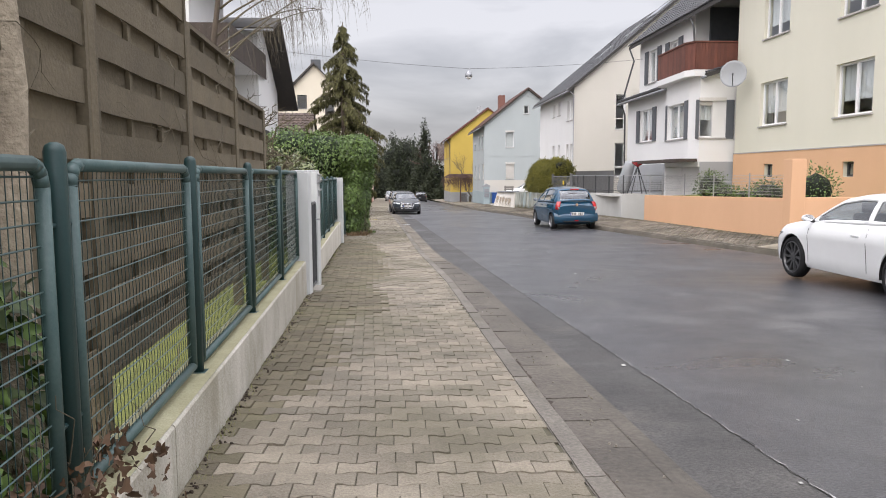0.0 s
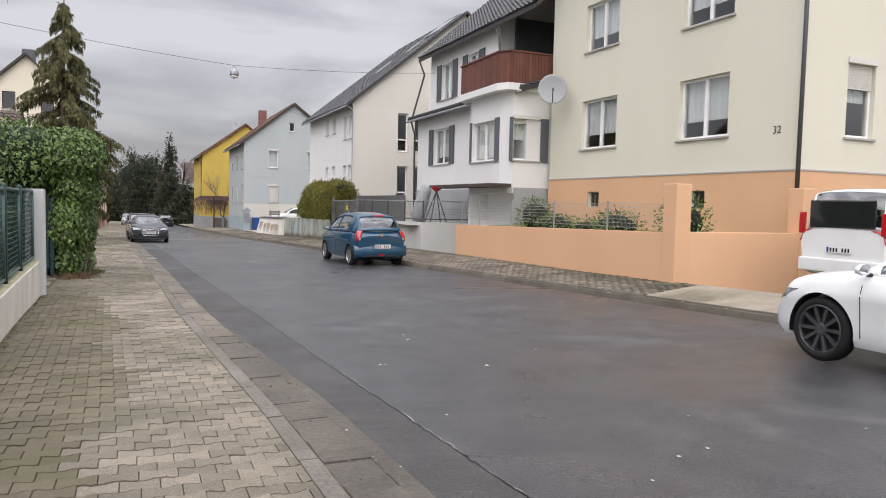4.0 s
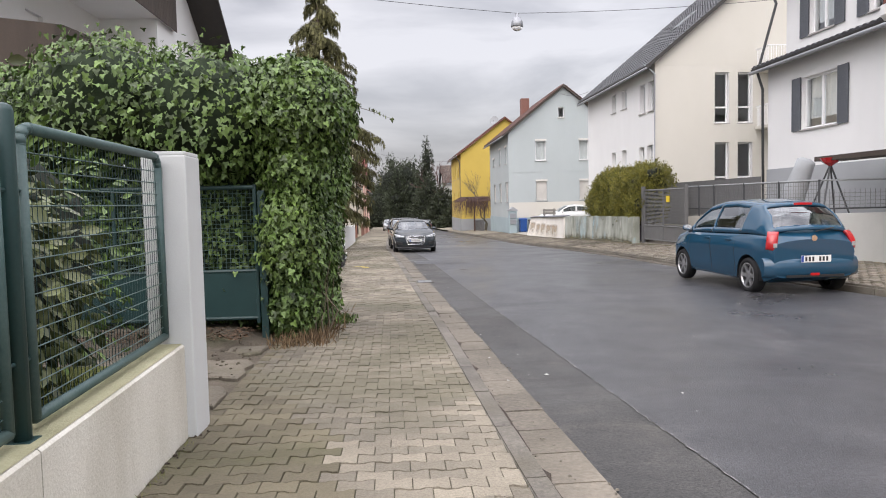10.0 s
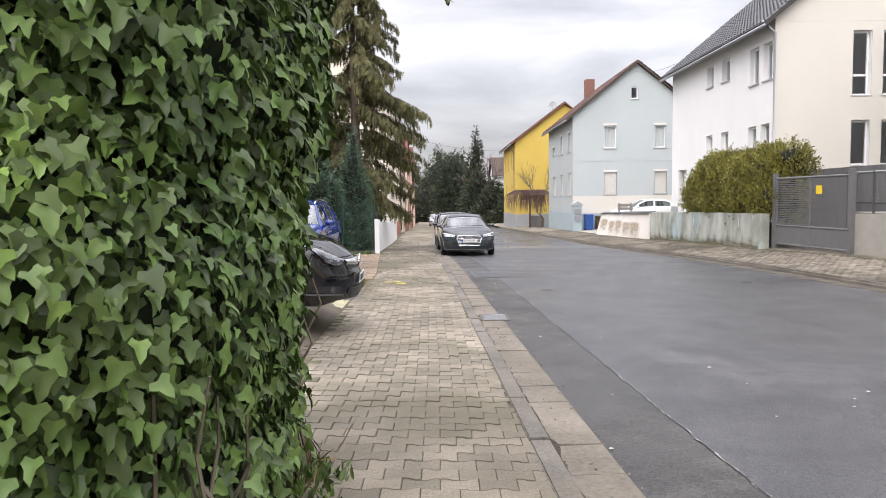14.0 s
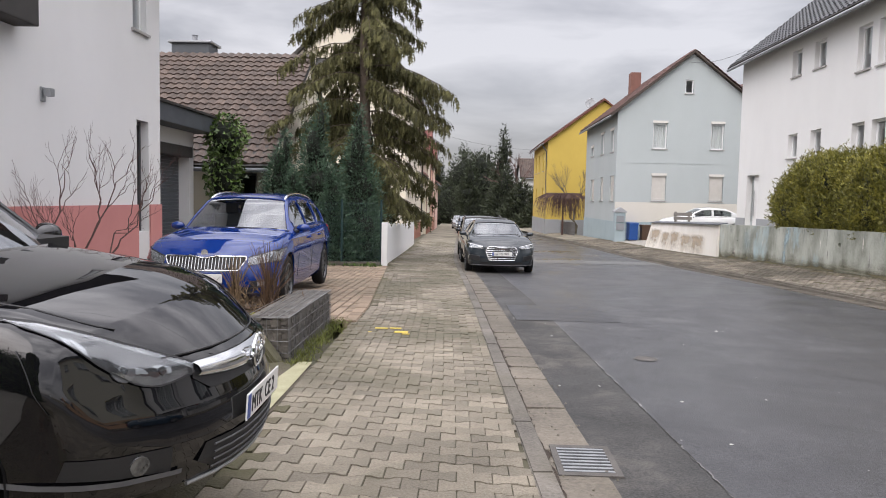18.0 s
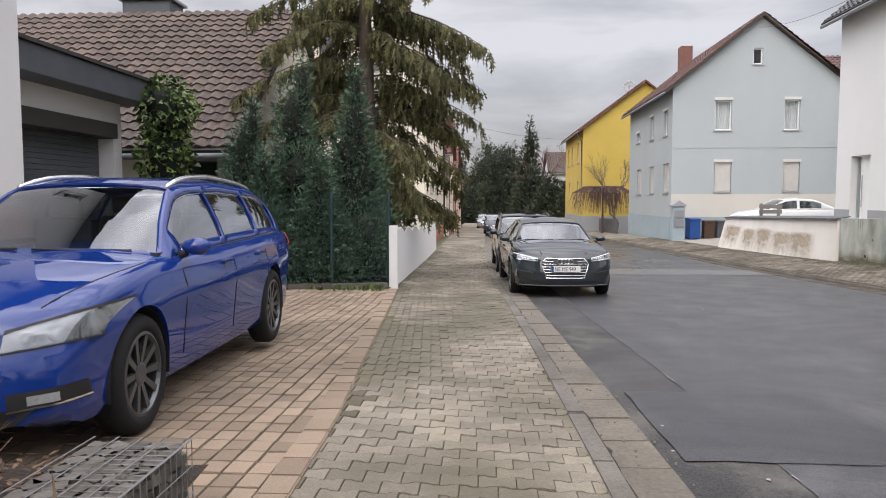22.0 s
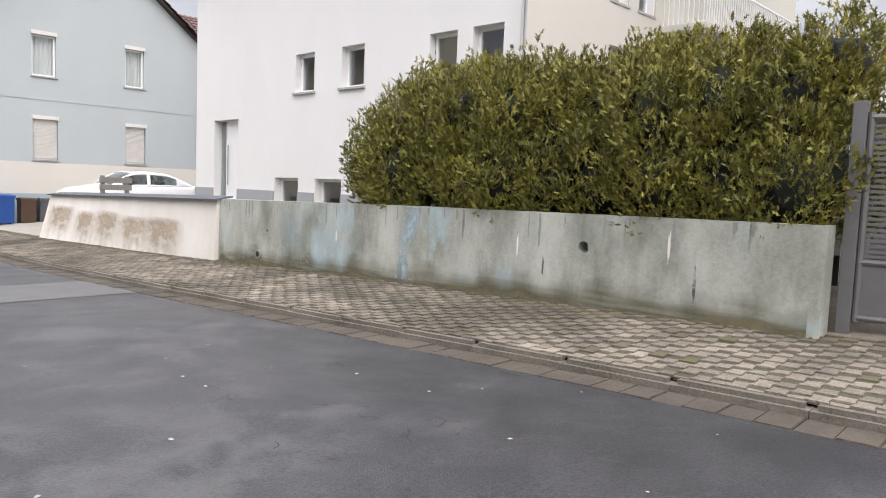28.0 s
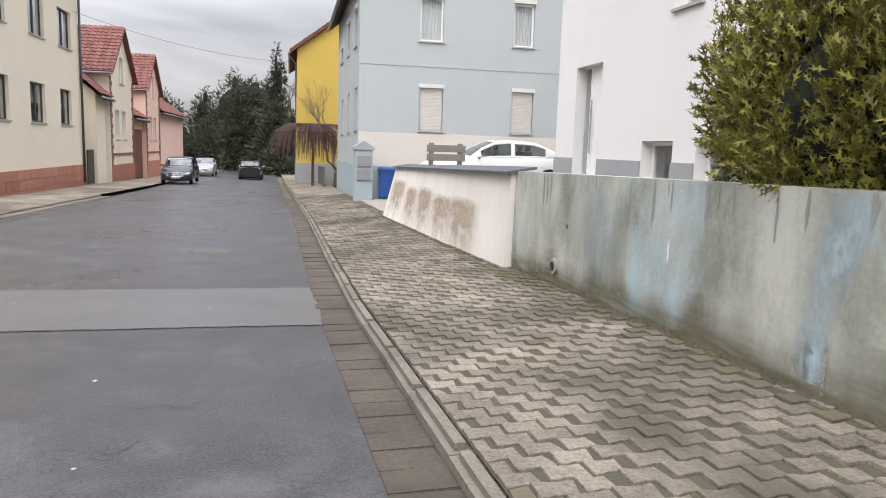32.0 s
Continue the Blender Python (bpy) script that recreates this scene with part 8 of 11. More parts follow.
    def bonnet_gap(s_a, s_b, k0, k1):
        """The gap beside the bonnet, from the lamp to the foot of the screen; k0, k1: share of the half width."""
        for sd in (-1, 1):
            pts = []
            for i in range(13):
                s = s_a + (s_b - s_a) * i / 12
                kx = k0 + (k1 - k0) * (i / 12) ** 0.6
                w = wp(s) * W / 2
                q = ring(s)
                x = kx * w
                z = next(a[1] + (b[1] - a[1]) * (a[0] - x) / max(1e-6, a[0] - b[0]) for a, b in zip(q[7:], q[8:]) if b[0] <= x <= a[0])
                pts.append((sd * x, swept(x, s * L, z, W, sweep, lean), z + 0.0005))
            bm = bmesh.new()
            tube(bm, pts, 0.0035, 4)
            part("bonnet_gap", bm, M["black"], c)

    def nose_y(x, z, y=0.0):
        return swept(x, y, z, W, sweep, lean)
    c_tools = {"wrap": wrap_on, "gap": bonnet_gap, "nose": nose_y, "hit": lambda x, z: tree.ray_cast(Vector((x, -1.0, z)), Vector((0, 1, 0)))[:2], "patch": patch_on, "thing": c, "L": L, "W": W, "z": zt, "wp": wp}

    # glass house
    s0, s1 = roof[0][0], roof[-1][0]
    gs = sorted(set([s0 + (s1 - s0) * i / 30 for i in range(31)] + [v for w in windows for v in w] + [v for w in screens for v in w]))

    def gring(s):
        h = max(0.004, zr_(s) - zt(s))
        wbt = wp(s) * W / 2 * inset
        wr = wbt - tumble * h - 0.015
        z0 = zt(s) - 0.03
        p0, p1 = (wbt, z0 + 0.01), (wr, zr_(s) - 0.035)
        side = [(p0[0] + (p1[0] - p0[0]) * f + 0.022 * math.sin(math.pi * f), p0[1] + (p1[1] - p0[1]) * f) for f in (0.0, 0.16, 0.4, 0.66, 0.9, 1.0)]
        top = [(wr - 0.035, zr_(s) - 0.008), (wr - 0.09, zr_(s) + 0.004), (wr * 0.6, zr_(s) + 0.018), (wr * 0.3, zr_(s) + 0.026), (0.0, zr_(s) + 0.028)]
        return side + top
    V, idx = [], {}
    for i, s in enumerate(gs):
        q = gring(s)
        full = q + [(-x, z) for x, z in q[-2::-1]]
        for k, (x, z) in enumerate(full):
            idx[i, k] = len(V)
            fw, bk = max(0.0, 1 - (s - s0) / 0.2), max(0.0, 1 - (s1 - s) / 0.14)
            V.append((x, s * L + (bow * fw - 0.1 * bk) * (x / (wp(s) * W / 2 * inset)) ** 2, z))
    n = len(full)
    nq = len(q)
    groups = {"shell": []}
    for i in range(len(gs) - 1):
        sm = (gs[i] + gs[i + 1]) / 2
        for k in range(n - 1):
            kk = k if k < nq - 1 else n - 2 - k
            f = (idx[i, k], idx[i, k + 1], idx[i + 1, k + 1], idx[i + 1, k])
            key = "shell"
            if 1 <= kk <= 3:
                for j, w in enumerate(windows):
                    if w[0] <= sm <= w[1] and zr_(sm) - zt(sm) > 0.1:
                        key = ("side_window", j, k < nq)
            elif kk >= 6:
                for j, w in enumerate(screens):
                    if w[0] <= sm <= w[1]:
                        key = ("windscreen" if j == 0 else "rear_screen", j, True)
            groups.setdefault(key, []).append(f)
    for key, fs in groups.items():
        used = sorted({v for f in fs for v in f})
        mp = {v: i for i, v in enumerate(used)}
        o = data_part("roof_shell" if key == "shell" else key[0], [V[v] for v in used], [tuple(mp[v] for v in f) for f in fs], paint_mat if key == "shell" else M[glass], c, smooth=True)
        if key == "shell":
            o.data.set_sharp_from_angle(angle=radians(40))
            md = o.modifiers.new("thick", "SOLIDIFY")
            md.thickness, md.offset = 0.02, -1
        else:
            o.visible_shadow = False
    # dark cabin
    ca, cb = s0 + 0.04, s1 - 0.03
    part("cabin", boxes((-W * 0.42, W * 0.42, ca * L, cb * L, zt((ca + cb) / 2) - 0.3, zt((ca + cb) / 2) + 0.0)), M["black"], c)
    if seats:
        for s in (0.47, 0.68):
            for x in (-0.36, 0.36):
                bm = bmesh.new()
                box(bm, x - 0.24, x + 0.24, s * L, s * L + 0.14, 0.7, min(H - 0.28, zt(s) + 0.25), bevel=0.04)
                box(bm, x - 0.13, x + 0.13, s * L + 0.03, s * L + 0.12, min(H - 0.27, zt(s) + 0.26), min(H - 0.12, zt(s) + 0.42), bevel=0.03)
                part("seat", bm, M["plastic_grey"], c)
    for y in (fo, fo + wb):
        for sd in (-1, 1):
            wheel(c, sd * (W / 2 - 0.02), y, r, sd, spokes, M[rim], cover=cover, share=rim_share)
    # wheel arch liners
    for y in (fo, fo + wb):
        for sd in (-1, 1):
            bm = bmesh.new()
            lathe(bm, [(sd * (W / 2 - 0.26), r + arch - 0.004), (sd * (W / 2 - 0.04), r + arch - 0.004)], 32)
            bmesh.ops.translate(bm, vec=(0, y, r), verts=bm.verts)
            bmesh.ops.delete(bm, geom=[v for v in bm.verts if v.co.z < bottom], context="VERTS")
            part("arch_liner", bm, M["black"], c)
    # mirrors
    ms = s0 + 0.085
    for sd in (-1, 1):
        mi = new("mirror")
        mi.parent = c
        mi.matrix_basis = pose(sd * (wp(ms) * W / 2 * 0.93 + 0.085), ms * L + 0.03, zt(ms) + 0.045)
        bm = bmesh.new()
        bmesh.ops.create_uvsphere(bm, u_segments=14, v_segments=10, radius=1.0)
        for v in bm.verts:
            x, y, z = v.co
            v.co = (0.105 * x, (0.085 if y < 0 else 0.012) * y, 0.058 * z * (1 + 0.12 * sd * x))
        part("shell", bm, paint_mat, mi, smooth=True)
        bm = bmesh.new()
        tube(bm, [(0, 0.0105, 0), (0, 0.0135, 0)], 0.058, 16)
        bmesh.ops.scale(bm, vec=(1.5, 1, 1), verts=bm.verts)
        part("glass", bm, M["chrome"], mi)
        bm = bmesh.new()
        tube(bm, [(-sd * 0.06, -0.02, -0.045), (-sd * 0.17, 0.0, -0.075)], [0.022, 0.028], 8)
        part("stalk", bm, M["black"], mi)
    if chrome_line:
        wa, wz = windows[0][0] - 0.012, windows[-1][1] + 0.012
        for sd in (-1, 1):
            for row in (1, 4):
                pts = []
                for i in range(25):
                    v = wa + (wz - wa) * i / 24
                    fw, bk = max(0.0, 1 - (v - s0) / 0.2), max(0.0, 1 - (s1 - v) / 0.14)
                    x, z = gring(v)[row]
                    pts.append((sd * (x + 0.004), v * L + (bow * fw - 0.1 * bk) * (x / (wp(v) * W / 2 * inset)) ** 2, z))
                bm = bmesh.new()
                tube(bm, pts, 0.009 if row == 1 else 0.007, 5)
                part("window_trim", bm, M["chrome"], c, smooth=True)
    if rails:
        for sd in (-1, 1):
            bm = bmesh.new()
            pts = []
            for i in range(13):
                s = 0.43 + 0.43 * i / 12
                x = sd * (gring(s)[5][0] - 0.035)
                pts.append((x, s * L, zr_(s) + 0.05 * math.sin(math.pi * min(1.0, (0.5 + min(i, 12 - i)) / 4.5) / 2)))
            tube(bm, pts, 0.02, 8)
            part("roof_rail", bm, M[rails], c, smooth=True)
    return c_tools


def plate(c, y, z, face, text="", left=True):
    """A number plate; face -1 looks to -y."""
    p = new("number_plate")
    p.parent = c
    p.matrix_basis = pose(0, y, z, 0, 0, 0 if face < 0 else 180)
    part("board", boxes((-0.26, 0.26, -0.008, 0.0, -0.055, 0.055), bevel=0.003), M["plate_white"], p)
    part("blue_field", boxes((-0.258, -0.215, -0.0095, -0.008, -0.05, 0.05)), M["plate_blue"], p)
    if text:
        lettering(text, 0.1, Matrix.Translation((-0.2, -0.0095, -0.034)) @ Matrix.Rotation(radians(90), 4, "X") @ Matrix.Diagonal((0.82, 1, 1, 1)), M["black"], p, "characters")
    else:
        for k in range(7):
            if k != 3:
                x = -0.19 + 0.06 * k
                part("character", boxes((x, x + 0.036, -0.0095, -0.008, -0.036, 0.036)), M["black"], p)


def curve_bar(bm, xa, xb, z, nose, r, out=0.0, za=None):
    """A bar across the nose that follows its curve."""
    za = z if za is None else za
    pts = []
    for i in range(9):
        x = xa + (xb - xa) * i / 8
        zz = z + (za - z) * i / 8
        pts.append((x, nose(x, zz) - out, zz))
    tube(bm, pts, r, 6)


def nose_field(nm, outline, nose, material, parent, out=0.006, label=""):
    """A field on the nose: outline rows (half width, height) from low to high."""
    V, F = [], []
    for hw, z in outline:
        for i in range(13):
            x = -hw + 2 * hw * i / 12
            V.append((x, nose(x, z) - out, z))
    for r in range(len(outline) - 1):
        for i in range(12):
            F.append((13 * r + i, 13 * r + i + 1, 13 * r + i + 14, 13 * r + i + 13))
    return data_part(nm, V, F, material, parent, label)


def front_face(tool, zg0, zg1, gw, bars, chrome="chrome", vertical=False, frame=True, shape=0.82, low=0.8, waist=0.62, bar_r=0.007, rim_r=0.009):
    """A grille with its frame and bars, bent with the nose."""
    c, nose = tool["thing"], tool["nose"]
    g = new("grille")
    g.parent = c
    h = zg1 - zg0
    half = lerp_table([(zg0, gw * low), (zg0 + h * waist, gw), (zg1, gw * shape)])
    rows = [(half(zg0 + h * k / 6), zg0 + h * k / 6) for k in range(7)]
    nose_field("backing", rows, nose, M["black"], g)
    if frame:
        for sd in (-1, 1):
            bm = bmesh.new()
            tube(bm, [(sd * w, nose(w, z) - 0.012, z) for w, z in rows], rim_r, 6)
            part("surround", bm, M[chrome], g)
        for w, z in (rows[0], rows[-1]):
            bm = bmesh.new()
            curve_bar(bm, -w, w, z, nose, rim_r, 0.012)
            part("surround", bm, M[chrome], g)
    for k in range(bars):
        bm = bmesh.new()
        if vertical:
            x = -gw * 0.9 + 1.8 * gw * (k + 0.5) / bars
            tube(bm, [(x, nose(x, z) - 0.012, z) for z in (zg0 + 0.015, zg0 + h / 2, zg1 - 0.015)], bar_r, 6)
        else:
            z = zg0 + h * (k + 1) / (bars + 1)
            curve_bar(bm, -half(z) + 0.012, half(z) - 0.012, z, nose, bar_r, 0.012)
        part("bar", bm, M[chrome], g)
    return g


def lamp_unit(tool, xi, se, inner, outer, lens=(), led=None, bulge=0.0, inside="lamp_dark"):
    """A headlamp: dark housing, bright lenses and a clear cover that wraps round the corner."""
    c = tool["thing"]
    for sd in (-1, 1):
        hl = new("headlight")
        hl.parent = c
        tool["wrap"]("housing", xi, se, inner, outer, M[inside], 0.004, sides=(sd,), parent=hl, bulge=bulge)
        tool["wrap"]("cover", xi, se, inner, outer, M["lamp_glass"], 0.012, sides=(sd,), parent=hl, bulge=bulge)
        tool["wrap"]("rim", xi, se, (inner[0] - 0.006, inner[0] + 0.006), (outer[0] - 0.006, outer[0] + 0.006), M["chrome"] if led else M["black"], 0.011, nv=1, sides=(sd,), parent=hl, bulge=bulge)
        for x, z, r in lens:
            at_, nr = tool["hit"](sd * x, z)
            nr = nr if nr.y < 0 else -nr
            bm = bmesh.new()
            tube(bm, [at_ + nr * 0.002, at_ + nr * 0.008, at_ + nr * 0.0085, at_ + nr * 0.006], [r, r, r * 0.75, r * 0.6], 18)
            part("lens_ring", bm, M["alloy_dark"], hl)
            bm = bmesh.new()
            tube(bm, [at_ + nr * 0.003, at_ + nr * 0.007, at_ + nr * 0.009], [r * 0.66, r * 0.66, r * 0.3], 18)
            part("lens", bm, M["lamp_dark"], hl)


def door_lines(tool, cuts, z0, z1, handles=(), hz=0.86, hmat=None):
    for s in cuts:
        tool["patch"]("door_gap", [(s - 0.0011, z0), (s + 0.0011, z0), (s + 0.0011, z1), (s - 0.0011, z1)], M["black"], 0.0015, nu=1, nv=6)
    for s in handles:
        for sd in (-1, 1):
            x = tool["wp"](s) * tool["W"] / 2
            bm = bmesh.new()
            box(bm, sd * (x - 0.02) - 0.022, sd * (x - 0.02) + 0.022, s * tool["L"] - 0.09, s * tool["L"] + 0.09, hz - 0.018, hz + 0.014, bevel=0.01)
            part("door_handle", bm, hmat or M["chrome"], tool["thing"])


M["alloy_dark"] = mat("alloy_dark", (0.14, 0.142, 0.148), (0.09, 0.092, 0.096), 0.35, 5, 80, 0.05, metal=0.7)
M["lamp_dark"] = mat("lamp_dark", (0.30, 0.31, 0.32), (0.06, 0.062, 0.066), 0.25, 9, 60, 0.0, metal=0.7, spread=0.3)
M["wheel_cover"] = mat("wheel_cover", (0.055, 0.056, 0.058), (0.035, 0.036, 0.038), 0.4, 5, 80, 0.1)
M["van_glass"] = mat("van_glass", (0.02, 0.022, 0.024), (0.012, 0.013, 0.014), 0.04, 5, 60, 0.0, coat=0.5)
M["lamp_white"] = mat("lamp_white", (0.85, 0.86, 0.88), (0.7, 0.71, 0.73), 0.2, 9, 60, 0.0)
M["lamp_glass"] = glass_mat("lamp_glass", (0.93, 0.95, 0.96), 1.5, 0.1)
PLAN = [(0, 0.86), (0.012, 0.895), (0.04, 0.935), (0.09, 0.97), (0.2, 0.995), (0.5, 1.0), (0.8, 0.99), (0.93, 0.94), (0.98, 0.87), (1.0, 0.8)]

# dark grey sedan at the kerb
P_dark = paint("paint_dark_grey", (0.026, 0.033, 0.039), 0.5)
audi = car("sedan", "dark grey metallic sedan parked at the kerb, chrome grille", (1.12, 37.74, road_z(39.5)), 3, 4.73, 1.88, 1.39, 2.82, 0.9, 0.34,
           [(0, 0.72), (0.012, 0.775), (0.04, 0.835), (0.09, 0.885), (0.18, 0.94), (0.27, 0.975), (0.5, 0.97), (0.8, 1.0), (0.97, 0.98), (1, 0.93)],
           [(0.265, 0.965), (0.33, 1.10), (0.42, 1.29), (0.5, 1.36), (0.6, 1.375), (0.72, 1.32), (0.85, 1.16), (0.93, 1.0)], PLAN, P_dark,
           [(0.335, 0.572), (0.58, 0.83)], screens=[(0.275, 0.425), (0.74, 0.92)], spokes=10, rim="alloy_dark", tumble=0.5, inset=0.84, bow=0.26, sweep=0.36, lean=0.42, chrome_line=True, rim_share=0.72)
ca, na = audi["thing"], audi["nose"]
nose_field("badge_field", [(0.2, 0.655), (0.21, 0.69), (0.2, 0.725)], na, M["black"], ca, 0.022)
front_face(audi, 0.40, 0.745, 0.425, 6, "chrome", shape=0.78, low=0.80, waist=0.74, bar_r=0.0042, rim_r=0.0085)
plate(ca, na(0, 0.56) - 0.035, 0.565, -1, "NE ME 949")
for k in range(4):
    bm = bmesh.new()
    pts = [(-0.093 + 0.062 * k + 0.045 * math.cos(a), na(0, 0.69) - 0.045, 0.69 + 0.045 * math.sin(a)) for a in [2 * math.pi * i / 20 for i in range(21)]]
    tube(bm, pts, 0.0085, 6, False)
    part("badge_ring", bm, M["chrome"], ca)
lamp_unit(audi, 0.47, 0.875, (0.69, 0.735), (0.715, 0.82), ((0.6, 0.725, 0.026), (0.7, 0.735, 0.028)), True)
audi["wrap"]("day_light", 0.48, 0.87, (0.728, 0.74), (0.808, 0.822), M["lamp_white"], 0.0135, nv=1)
audi["wrap"]("day_light", 0.5, 0.84, (0.692, 0.70), (0.722, 0.731), M["lamp_white"], 0.0135, nv=1)
audi["wrap"]("air_intake", 0.56, 0.85, (0.36, 0.49), (0.41, 0.53), M["black"], 0.005)
audi["wrap"]("intake_trim", 0.56, 0.85, (0.485, 0.498), (0.525, 0.538), M["alloy_dark"], 0.011, nv=1)
audi["wrap"]("intake_trim", 0.83, 0.85, (0.41, 0.53), (0.41, 0.53), M["chrome"], 0.011, nv=1)
nose_field("lower_intake", [(0.5, 0.27), (0.62, 0.345)], na, M["black"], ca)
bm = bmesh.new()
curve_bar(bm, -0.8, 0.8, 0.262, na, 0.012, 0.004)
part("splitter", bm, M["plastic_grey"], ca)
for sd in (-1, 1):
    bm = bmesh.new()
    tube(bm, [(sd * (0.40 + 0.24 * q), na(0.40 + 0.24 * q, audi["z"](0.02 + 0.24 * q) + 0.02, (0.02 + 0.24 * q) * 4.73), audi["z"](0.02 + 0.24 * q) + 0.026) for q in [i / 10 for i in range(11)]], 0.008, 6)
    part("bonnet_crease", bm, P_dark, ca, smooth=True)
audi["gap"](0.03, 0.26, 0.74, 0.86)
audi["patch"]("character_line", [(0.04, 0.74), (0.95, 0.82), (0.95, 0.826), (0.04, 0.746)], P_dark, 0.008, nu=24, nv=1)
audi["patch"]("sill_trim", [(0.28, 0.285), (0.7, 0.285), (0.7, 0.30), (0.28, 0.30)], M["chrome"], 0.006, nu=16, nv=1)
door_lines(audi, (0.33, 0.575, 0.765), 0.32, 0.93, (0.53, 0.74), 0.84, P_dark)
for sd in (-1, 1):
    bm = bmesh.new()
    tube(bm, [(sd * 0.05, 1.22, 1.025), (sd * 0.58, 1.38, 1.015)], 0.009, 5)
    part("wiper", bm, M["black"], ca)

# dark estate behind it
P_black = paint("paint_black", (0.004, 0.004, 0.005), 0.2)
wagon_hood = [(0, 0.66), (0.03, 0.78), (0.1, 0.86), (0.27, 1.0), (0.5, 1.02), (0.97, 1.05), (1, 0.98)]
wagon_roof = [(0.26, 1.0), (0.36, 1.34), (0.44, 1.47), (0.6, 1.5), (0.85, 1.46), (0.92, 1.36), (0.985, 1.08)]
est = car("estate_car", "black estate car parked behind the sedan", (0.86, 43.2, road_z(45)), 2, 4.6, 1.8, 1.5, 2.68, 0.88, 0.33, wagon_hood, wagon_roof, PLAN, P_black, [(0.33, 0.55), (0.57, 0.76), (0.78, 0.9)], screens=[(0.27, 0.43), (0.9, 0.975)], rails="frame_dark")
front_face(est, 0.5, 0.68, 0.45, 3)
plate(est["thing"], est["nose"](0, 0.42) - 0.02, 0.42, -1)
lamp_unit(est, 0.52, 0.86, (0.58, 0.67), (0.64, 0.76))

# blue estate car in the driveway
P_blue = paint("paint_blue", (0.008, 0.034, 0.20), 0.35)
zsk = road_z(30.5) + 0.11
sk = car("estate_car", "bright blue estate car with silver roof rails in a driveway", (-3.37, 28.2, zsk), 1, 4.86, 1.86, 1.48, 2.84, 0.93, 0.345,
         [(0, 0.70), (0.015, 0.775), (0.05, 0.84), (0.1, 0.885), (0.18, 0.94), (0.27, 0.985), (0.5, 0.99), (0.8, 1.02), (0.97, 1.02), (1, 0.96)],
         [(0.255, 0.975), (0.33, 1.2), (0.41, 1.40), (0.48, 1.455), (0.62, 1.475), (0.85, 1.42), (0.91, 1.33), (0.985, 1.06)], PLAN, P_blue,
         [(0.325, 0.545), (0.552, 0.735), (0.742, 0.905)], screens=[(0.262, 0.425), (0.9, 0.98)], tumble=0.44, rails="chrome", spokes=10, rim="alloy_dark", inset=0.87, bow=0.24, sweep=0.34, lean=0.42, chrome_line=True, rim_share=0.7)
cs = sk["thing"]
cs.matrix_basis = pose(-3.27, 28.2, zsk + 0.02, 0, 0, 1) @ Matrix.Diagonal((1.02, 1.0, 1.075, 1.0))
ns = sk["nose"]
front_face(sk, 0.555, 0.725, 0.53, 22, vertical=True, shape=0.97, low=0.82, waist=0.8, bar_r=0.006, rim_r=0.01)
bm = bmesh.new()
curve_bar(bm, -0.2, 0.0, 0.735, ns, 0.011, 0.016, 0.70)
curve_bar(bm, 0.0, 0.2, 0.70, ns, 0.011, 0.016, 0.735)
part("grille_notch", bm, M["chrome"], cs, smooth=True)
nose_field("notch_panel", [(0.02, 0.71), (0.17, 0.74), (0.2, 0.76)], ns, P_blue, cs, 0.022)
plate(cs, ns(0, 0.46) - 0.02, 0.46, -1, "       238")
lamp_unit(sk, 0.545, 0.895, (0.615, 0.70), (0.66, 0.80), ((0.64, 0.67, 0.035), (0.75, 0.69, 0.04)))
sk["wrap"]("lamp_brow", 0.545, 0.895, (0.698, 0.712), (0.798, 0.812), M["black"], 0.013, nv=1)
sk["wrap"]("fog_recess", 0.58, 0.85, (0.335, 0.425), (0.365, 0.45), M["black"], 0.005)
sk["wrap"]("fog_lamp", 0.66, 0.78, (0.365, 0.41), (0.375, 0.42), M["lamp_clear"], 0.009)
sk["wrap"]("fog_trim", 0.58, 0.85, (0.335, 0.345), (0.365, 0.375), M["chrome"], 0.01, nv=1)
nose_field("lower_intake", [(0.6, 0.27), (0.7, 0.35)], ns, M["black"], cs)
sk["gap"](0.03, 0.25, 0.76, 0.87)
bm = bmesh.new()
tube(bm, [(0, ns(0, 0.765) - 0.012, 0.765), (0, ns(0, 0.765) - 0.03, 0.765)], 0.045, 16)
part("badge", bm, M["chrome"], cs)
door_lines(sk, (0.325, 0.54, 0.73), 0.34, 1.0, (0.5, 0.69), 0.88, P_blue)
for sd in (-1, 1):
    bm = bmesh.new()
    tube(bm, [(sd * 0.05, 1.22, 1.04), (sd * 0.62, 1.4, 1.02)], 0.009, 5)
    part("wiper", bm, M["black"], cs)
sk["patch"]("tail_lamp", [(0.955, 0.84), (1.0, 0.84), (1.0, 0.98), (0.965, 0.99)], M["lamp_red"], 0.008)

# black hatchback parked nose to the street
zop = road_z(21.5) + 0.1
op = car("hatchback", "black compact hatchback with chrome grille bar parked nose to the footway", (-0.76, 22.06, zop), 91.5, 4.42, 1.83, 1.5, 2.68, 0.96, 0.32,
         [(0, 0.69), (0.015, 0.74), (0.05, 0.82), (0.14, 0.91), (0.25, 0.965), (0.5, 1.0), (0.8, 1.08), (0.97, 1.08), (1, 1.0)],
         [(0.25, 0.955), (0.35, 1.2), (0.42, 1.44), (0.5, 1.49), (0.65, 1.5), (0.82, 1.42), (0.92, 1.2), (0.97, 1.08)], PLAN, P_black,
         [(0.32, 0.55), (0.57, 0.78)], screens=[(0.26, 0.42), (0.84, 0.96)], spokes=10, cover=True, rim="wheel_cover", tumble=0.42, sweep=0.44, lean=0.46, bow=0.26)
co = op["thing"]
